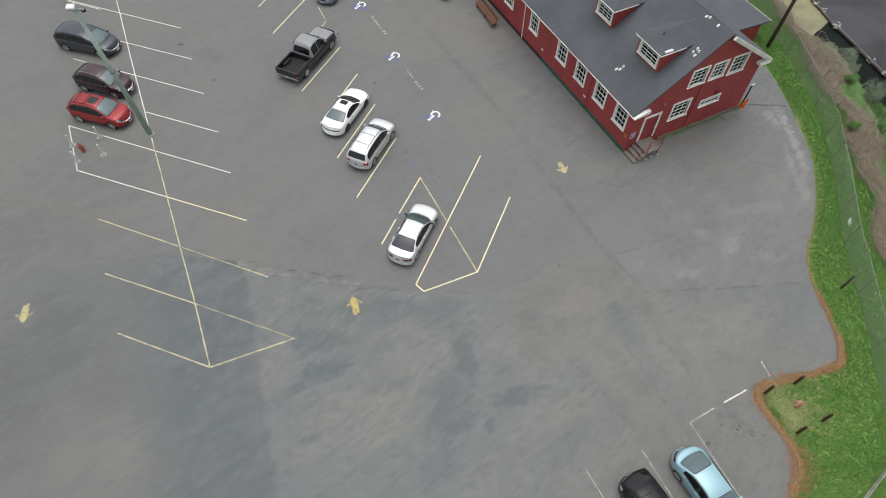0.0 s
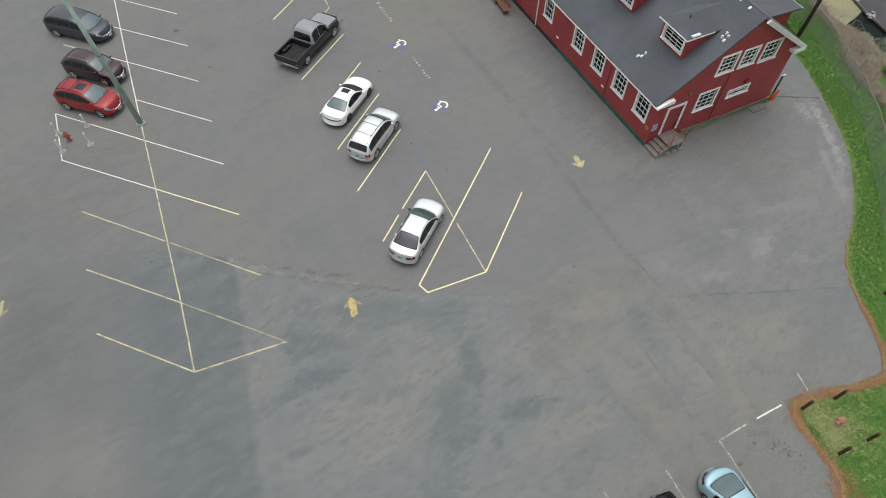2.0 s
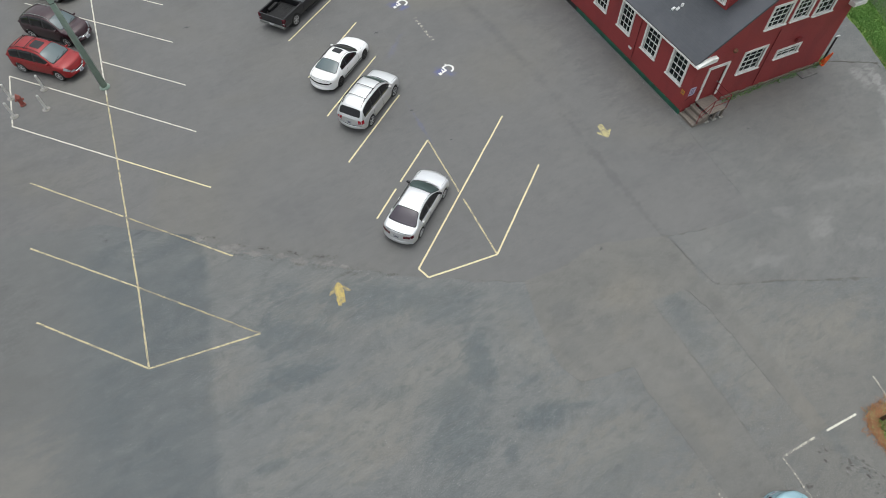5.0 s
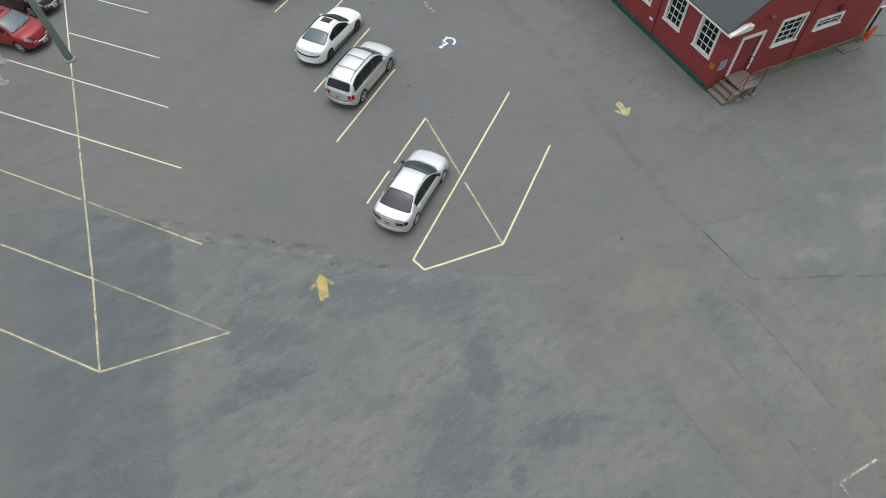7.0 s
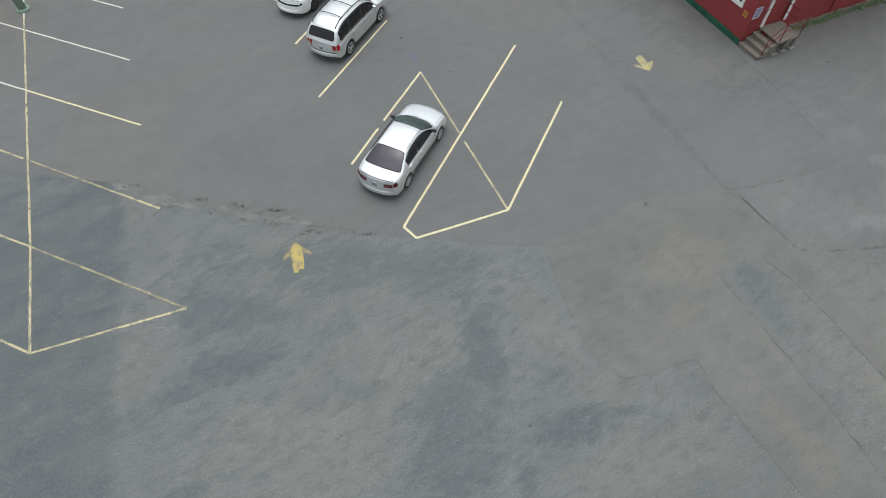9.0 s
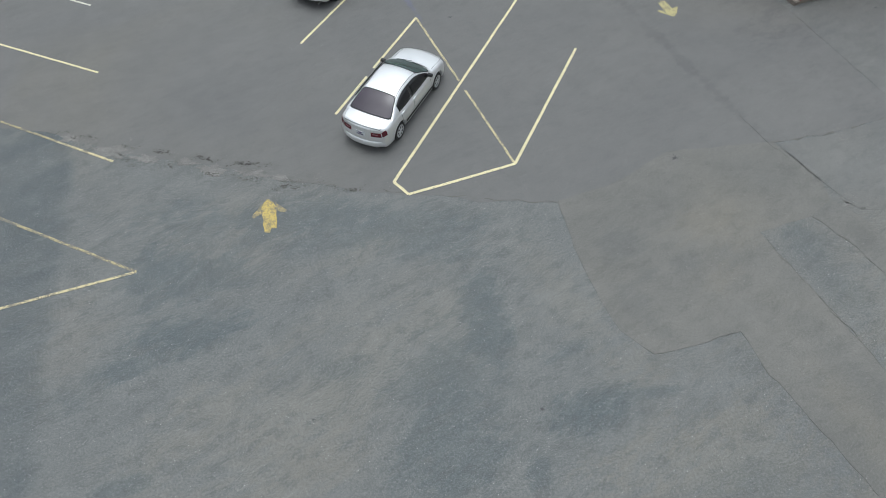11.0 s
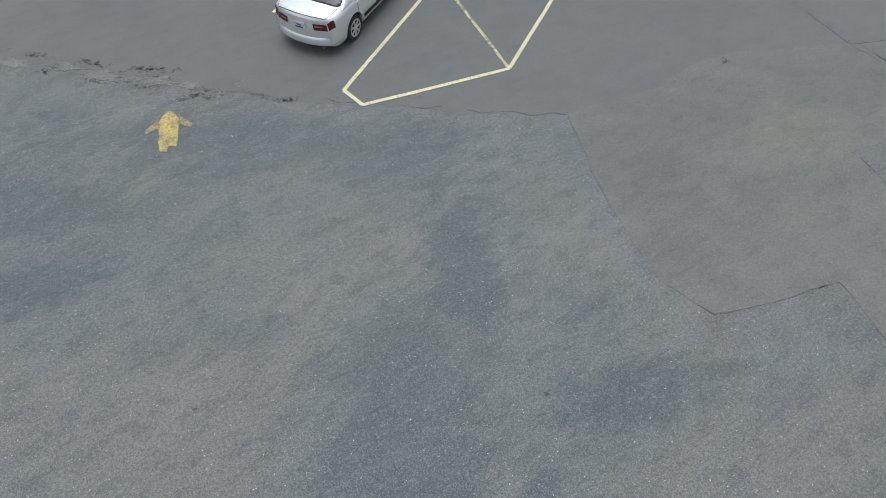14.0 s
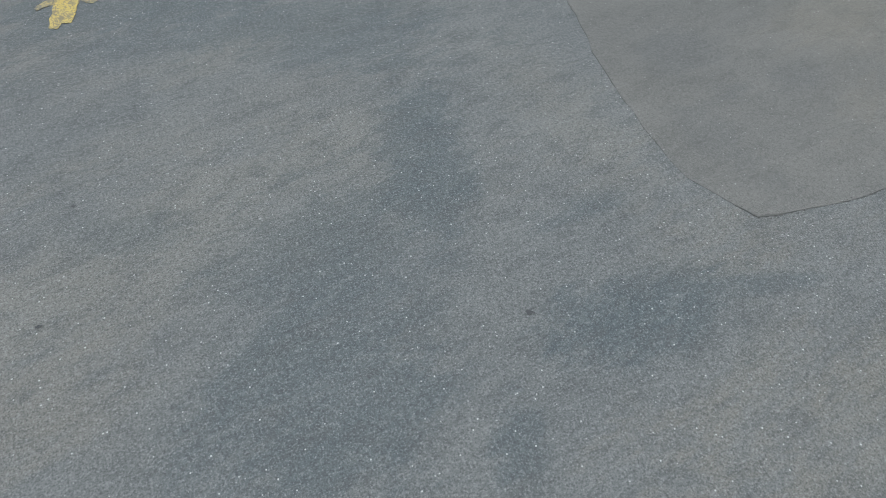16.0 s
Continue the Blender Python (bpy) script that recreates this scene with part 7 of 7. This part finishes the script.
def hydrant(x, y, z, paint, label):
    h = thing("fire_hydrant", label, "fire hydrant", pose(x, y, z), "fire hydrants")
    part("barrel", lathe([(0.17, 0), (0.17, 0.05), (0.12, 0.07), (0.12, 0.52), (0.16, 0.54), (0.16, 0.58), (0.13, 0.62), (0.09, 0.72), (0.04, 0.76)], 16), paint, h, smooth=False)
    part("cap_nut", lathe([(0.035, 0.76), (0.035, 0.82)], 6), paint, h)
    for a in (0, 180, 90):
        part("outlet", lathe([(0.06, 0.10), (0.06, 0.18), (0.075, 0.18), (0.075, 0.22), (0.03, 0.24)], 10, pose(0, 0, 0.40, 0, 0, a) @ pose(0, 0, 0, 0, 90, 0)), paint, h)


hydrant(-11.95, 33.7, 0.005, M["hydrant_red"], "faded red fire hydrant between white guard posts")
hydrant(19.72, -2.75, 0.04, M["hydrant_pale"], "pale rusty pink fire hydrant between timber posts")


def guard_post(x, y):
    g = thing("guard_post", "white painted steel guard post round a hydrant", "guard post", pose(x, y, 0.005), "white guard posts")
    part("post", lathe([(0.075, 0), (0.075, 1.0), (0.06, 1.04), (0.02, 1.06)], 14), M["white_pipe"], g, smooth=False)
    part("collar", lathe([(0.24, 0), (0.24, 0.02), (0.20, 0.045)], 16), M["concrete"], g)


for x, y in ((-10.70, 34.61), (-12.55, 34.6), (-12.48, 32.85), (-10.74, 32.72)):
    guard_post(x, y)


def timber_post(x, y):
    g = thing("timber_post", "dark brown square timber guard post in grass", "timber post", pose(x, y, -0.05), "timber guard posts")
    part("shaft", box((-0.075, -0.075, 0), (0.075, 0.075, 1.13), None, 0.012), M["post_wood"], g)
    part("top_cap", box((-0.07, -0.07, 1.131), (0.07, 0.07, 1.145), None, 0.006), M["post_wood"], g)


for x, y in ((18.77, -1.42), (20.64, -1.73), (18.72, -3.86), (20.44, -3.97)):
    timber_post(x, y)


def chain_fence():
    f = thing("chain_link_fence", "grey chain-link fence along the grass bank", "fence")
    high = 1.9
    pts = []
    for a, b in zip(fence_line, fence_line[1:]):
        n = max(1, round((b - a).length / 2.6))
        pts += [a.lerp(b, k / n) for k in range(n)]
    pts = [Vector((p.x, p.y, terrain(p.x, p.y))) for p in pts + [fence_line[-1]]]
    for p in pts:
        part("fence_post", tube(p - Vector((0, 0, 0.1)), p + Vector((0, 0, high + 0.05)), 0.026, None, 8), M["rail_pale"], f)
    for a, b in zip(pts, pts[1:]):
        part("top_rail", tube(a + Vector((0, 0, high)), b + Vector((0, 0, high)), 0.021, None, 8), M["rail_pale"], f)
    bm = bmesh.new()
    for a, b in zip(pts, pts[1:]):
        run = (b - a).length
        step = 0.085
        n = int((run + high) / step)
        for k in range(n):
            for slope in (1, -1):
                s0 = k * step - (high if slope > 0 else 0)
                lo, hi = (s0, 0.0), (s0 + high, high)
                if slope < 0:
                    lo, hi = (k * step, 0.0), (k * step - high, high)
                (x0, z0), (x1, z1) = lo, hi
                ts = [0.0, 1.0]
                for lim in (0.0, run):
                    if (x0 - lim) * (x1 - lim) < 0:
                        ts.append((lim - x0) / (x1 - x0))
                ts = [t for t in sorted(ts) if -1e-6 <= x0 + (x1 - x0) * t <= run + 1e-6]
                if len(ts) < 2 or ts[-1] - ts[0] < 0.02:
                    continue
                ends2 = [a.lerp(b, min(1, max(0, (x0 + (x1 - x0) * t) / run))) + Vector((0, 0, 0.05 + (z0 + (z1 - z0) * t) * 0.97)) for t in (ts[0], ts[-1])]
                d = (ends2[1] - ends2[0]).normalized()
                e = d.cross(Vector((b - a).normalized().cross(Vector((0, 0, 1))))).normalized() * 0.0046
                vs = [bm.verts.new(q) for q in (ends2[0] - e, ends2[0] + e, ends2[1] + e, ends2[1] - e)]
                bm.faces.new(vs)
    mesh_ob = part("wire_mesh", bm, M["wire"], f, "thin galvanised wire mesh")
    tagged(mesh_ob, kind="stuff")


M["rail_pale"] = surface("pale_fence_rail", (0.30, 0.30, 0.25), (0.16, 0.16, 0.13), 2.0, 30.0, 0.6, 0.2)
M["wire"] = surface("galvanised_wire", (0.44, 0.47, 0.46), (0.34, 0.37, 0.35), 2.0, 30.0, 0.5, 0.3)
chain_fence()


def rail_fence():
    f = thing("rail_fence", "low pale timber rail fence below the grass", "fence")
    a, b = Vector((18.9, -7.9, 0.0)), Vector((24.5, -6.6, 0.0))
    for k in range(4):
        p = a.lerp(b, k / 3)
        part("fence_post", box((p.x - 0.06, p.y - 0.06, terrain(p.x, p.y) - 0.1), (p.x + 0.06, p.y + 0.06, 0.85), None, 0.01), M["grey_wood"], f)
    for z in (0.45, 0.78):
        part("rail", tube(a + Vector((0, 0.07, z)), b + Vector((0, 0.07, z)), 0.045, None, 8), M["rail_pale"], f)


rail_fence()
sign_ob = thing("fence_sign", "small blank white sign wired to the fence", "sign", pose(31.0, 4.75, 1.1, 0, 0, 50))
part("sign_face", box((-0.22, -0.012, -0.15), (0.22, 0.012, 0.15), None, 0.004), M["lamp_white"], sign_ob)


# ---- planting ----
M["needle"] = leaf_material("rusty_needles", (0.40, 0.17, 0.07), (0.27, 0.115, 0.055), (0.42, 0.28, 0.14))
def tufts(name, label, category, material, spots, blades, high, width, seed, droop=0.4):
    """Many small tufts, each a few bent blades."""
    rng = random.Random(seed)
    verts, faces = [], []
    for x, y, z, k in spots:
        for _ in range(blades):
            a = rng.uniform(0, 2 * math.pi)
            h, w, r = high * k * rng.uniform(0.5, 1.25), width * rng.uniform(0.7, 1.3), rng.uniform(0.0, 0.10)
            bx, by = x + r * math.cos(a * 3), y + r * math.sin(a * 3)
            ox, oy = math.cos(a) * h * droop * rng.uniform(0.4, 1.6), math.sin(a) * h * droop * rng.uniform(0.4, 1.6)
            px, py = -math.sin(a) * w, math.cos(a) * w
            n = len(verts)
            verts += [(bx - px, by - py, z - 0.02), (bx + px, by + py, z - 0.02), (bx + ox * 0.5 + px * 0.7, by + oy * 0.5 + py * 0.7, z + h * 0.65), (bx + ox * 0.5 - px * 0.7, by + oy * 0.5 - py * 0.7, z + h * 0.65), (bx + ox * 1.3, by + oy * 1.3, z + h * 0.9)]
            faces += [(n, n + 1, n + 2, n + 3), (n + 3, n + 2, n + 4)]
    me = bpy.data.meshes.new(name)
    me.from_pydata(verts, [], faces)
    me.materials.append(material)
    return tagged(new(name, me), label, category, kind="stuff")


rng = random.Random(11)
grass_spots, bank_spots, straw_spots = [], [], []
while len(grass_spots) < 46000:
    x, y = rng.uniform(16, 45), rng.uniform(-11, 27)
    if BX - 0.2 < x < BX + 17.0 and y > BY + 4.6:
        continue
    off = across(edge_coarse, x, y)
    if off < 0.12:
        continue
    out = across(fence_line, x, y)
    if out > 7:
        continue
    thin = noise.noise(Vector((x * 0.28, y * 0.28, 2)))
    z = terrain(x, y)
    if out < 1.9 + 1.6 * thin:
        bare = -4.6 < y < -0.8 and x < 21.2
        if off < 0.35 and rng.random() < 0.3 or bare and rng.random() < 0.30 + 0.5 * noise.noise(Vector((x * 0.8, y * 0.8, 6))):
            continue
        grass_spots.append((x, y, z, 0.65 + 0.5 * max(0, thin) + 0.3 * rng.random()))
    elif out < 3.6 + 1.8 * thin and rng.random() < 0.42:
        straw_spots.append((x, y, z, 0.7 + 0.6 * rng.random()))
    else:
        bank_spots.append((x, y, z, 0.6 + 0.6 * max(0, thin)))
        if rng.random() < 0.4:
            grass_spots.append((x, y, z, 0.9))
tufts("grass", "lush green grass on the verge", "grass", M["blade"], grass_spots, 7, 0.13, 0.012, 3)
tufts("bank_weeds", "mixed green weeds on the river bank", "weeds", M["leaf"], bank_spots, 9, 0.26, 0.018, 4, 0.8)
tufts("dry_brambles", "dry brown bramble stalks on the river bank", "brambles", M["straw"], straw_spots, 14, 0.30, 0.011, 5, 1.0)
wall_weeds = [(BX + rng.uniform(2.8, 10.3), BY - 0.14 - abs(rng.gauss(0, 0.10)), 0.005, rng.uniform(0.4, 1.0)) for _ in range(150)]
wall_weeds += [(BX + 10.7 + rng.uniform(-0.5, 0.5), BY + rng.uniform(-0.1, 0.8), 0.005, rng.uniform(0.8, 2.2)) for _ in range(110)]
tufts("wall_weeds", "small green weeds along the stone foundation", "weeds", M["leaf"], wall_weeds, 5, 0.12, 0.014, 6, 0.9)


def shrub(x, y, size, material, label, seed):
    """A multi-stemmed bush: forking stems and many small leaves in uneven clumps."""
    rng = random.Random(seed)
    b = thing("shrub", label, "shrub", pose(x, y, terrain(x, y)), "bank shrubs")
    bm = bmesh.new()
    tips = []
    for _ in range(9):
        a, tilt = rng.uniform(0, 6.28), rng.uniform(0.15, 0.9)
        mid = Vector((math.cos(a) * tilt * size * 0.4, math.sin(a) * tilt * size * 0.4, size * rng.uniform(0.4, 0.6)))
        add_tube(bm, (0, 0, -0.15), mid, 0.035 * size, 0.02 * size, 6)
        for _ in range(3):
            tip = mid + Vector((rng.uniform(-0.4, 0.4), rng.uniform(-0.4, 0.4), rng.uniform(0.05, 0.45))) * size
            add_tube(bm, mid, tip, 0.018 * size, 0.006 * size, 5)
            tips += [tip, mid.lerp(tip, 0.6)]
    part("stem", bm, M["twig"], b, "brown forked stems")
    verts, faces = [], []
    for tip in tips:
        r = size * rng.uniform(0.14, 0.30)
        for _ in range(rng.randint(40, 80)):
            d = Vector((rng.gauss(0, 1), rng.gauss(0, 1), rng.gauss(0, 0.8))).normalized() * r * rng.uniform(0.3, 1.0)
            c = tip + d
            t1 = Vector((rng.gauss(0, 1), rng.gauss(0, 1), rng.gauss(0, 0.5))).normalized()
            t2 = t1.cross(Vector((rng.gauss(0, 1), rng.gauss(0, 1), rng.gauss(0, 1)))).normalized()
            w = rng.uniform(0.035, 0.065)
            n = len(verts)
            verts += [tuple(c - t1 * w), tuple(c + t2 * w * 0.5), tuple(c + t1 * w), tuple(c - t2 * w * 0.5)]
            faces.append((n, n + 1, n + 2, n + 3))
    me = bpy.data.meshes.new("leaves")
    me.from_pydata(verts, [], faces)
    me.materials.append(material)
    ob = new("leaf_crown", me)
    ob.parent = b
    tagged(ob, kind="stuff")


rng = random.Random(21)
for k, (x, y, s, pale) in enumerate([(45.3, 17.3, 1.5, True), (44.6, 16.3, 1.0, True), (44.1, 13.6, 1.6, True), (43.4, 12.2, 1.2, False), (45.9, 19.2, 0.8, True), (46.4, 21.3, 0.6, False), (41.6, 10.2, 1.3, False), (39.8, 8.2, 1.2, False), (42.6, 15.0, 0.7, False), (37.4, 5.6, 1.2, False), (35.0, 3.0, 1.2, False), (33.0, 1.0, 1.1, False), (38.6, 11.2, 0.7, False)]):
    shrub(x, y, s, M["pale_leaf"] if pale else M["leaf"], "grey-green leafy shrub on the river bank" if pale else "green leafy shrub on the river bank", 30 + k)

# bare twiggy brambles among the shrubs
bm = bmesh.new()
for _ in range(900):
    x, y = rng.uniform(27, 46), rng.uniform(-3, 25)
    out = across(fence_line, x, y)
    if not 0.5 < out < 5.0 or noise.noise(Vector((x * 0.28, y * 0.28, 2))) > 0.12:
        continue
    z = terrain(x, y)
    a, h = rng.uniform(0, 6.28), rng.uniform(0.5, 1.2)
    p = Vector((x, y, z - 0.05))
    q = p + Vector((math.cos(a) * 0.35, math.sin(a) * 0.35, h))
    r = q + Vector((math.cos(a) * 0.7, math.sin(a) * 0.7, -h * 0.35))
    add_tube(bm, p, q, 0.012, 0.009, 4, False)
    add_tube(bm, q, r, 0.009, 0.004, 4, False)
ob = link_mesh("bramble_canes", bm, M["straw"])
tagged(ob, "arching brown bramble canes on the bank", "brambles", kind="stuff")

# clumps of dirt and straw in the worn corner of the verge
spots = []
for _ in range(3000):
    x, y = rng.gauss(19.3, 0.95), rng.gauss(-2.6, 1.0)
    if across(edge_coarse, x, y) > 0.15 and noise.noise(Vector((x * 0.8, y * 0.8, 6))) + rng.gauss(0, 0.25) > -0.04:
        spots.append((x, y, terrain(x, y), rng.uniform(0.3, 0.9)))
tufts("dry_grass", "straw-coloured dry grass round the hydrant", "grass", M["dry_grass"], spots, 5, 0.17, 0.014, 7, 0.9)

# rusty needles scattered over the line where asphalt and grass meet
spots = []
for p in edge_line:
    if not -9 < p.y < 2.5:
        continue
    thick = 0.05 + 0.10 * max(0.0, noise.noise(p * 0.5)) + (0.07 if p.y < -0.5 else 0.0) + (0.16 if p.y < -4.2 else 0.0)
    for _ in range(int(10 + 240 * thick)):
        q = p + Vector((rng.gauss(0.9 * thick, thick), rng.gauss(-0.7 * thick, thick), 0))
        spots.append((q.x, q.y, max(0.006, terrain(q.x, q.y) + 0.01), rng.uniform(0.3, 1.0)))
tufts("fallen_needles", "rust-coloured fallen needles along the asphalt edge", "leaf litter", M["needle"], spots, 5, 0.06, 0.012, 9, 2.2)

# yellowed grass fringing the asphalt
spots = []
for p in edge_line:
    if not -9 < p.y < 17:
        continue
    for _ in range(9):
        q = p + Vector((abs(rng.gauss(0.10, 0.10)), rng.gauss(-0.06, 0.10), 0))
        spots.append((q.x, q.y, max(0.004, terrain(q.x, q.y)), rng.uniform(0.3, 0.9)))
tufts("fringe_grass", "yellowed grass fringe along the asphalt edge", "grass", M["dry_grass"], spots, 5, 0.10, 0.010, 12, 0.9)
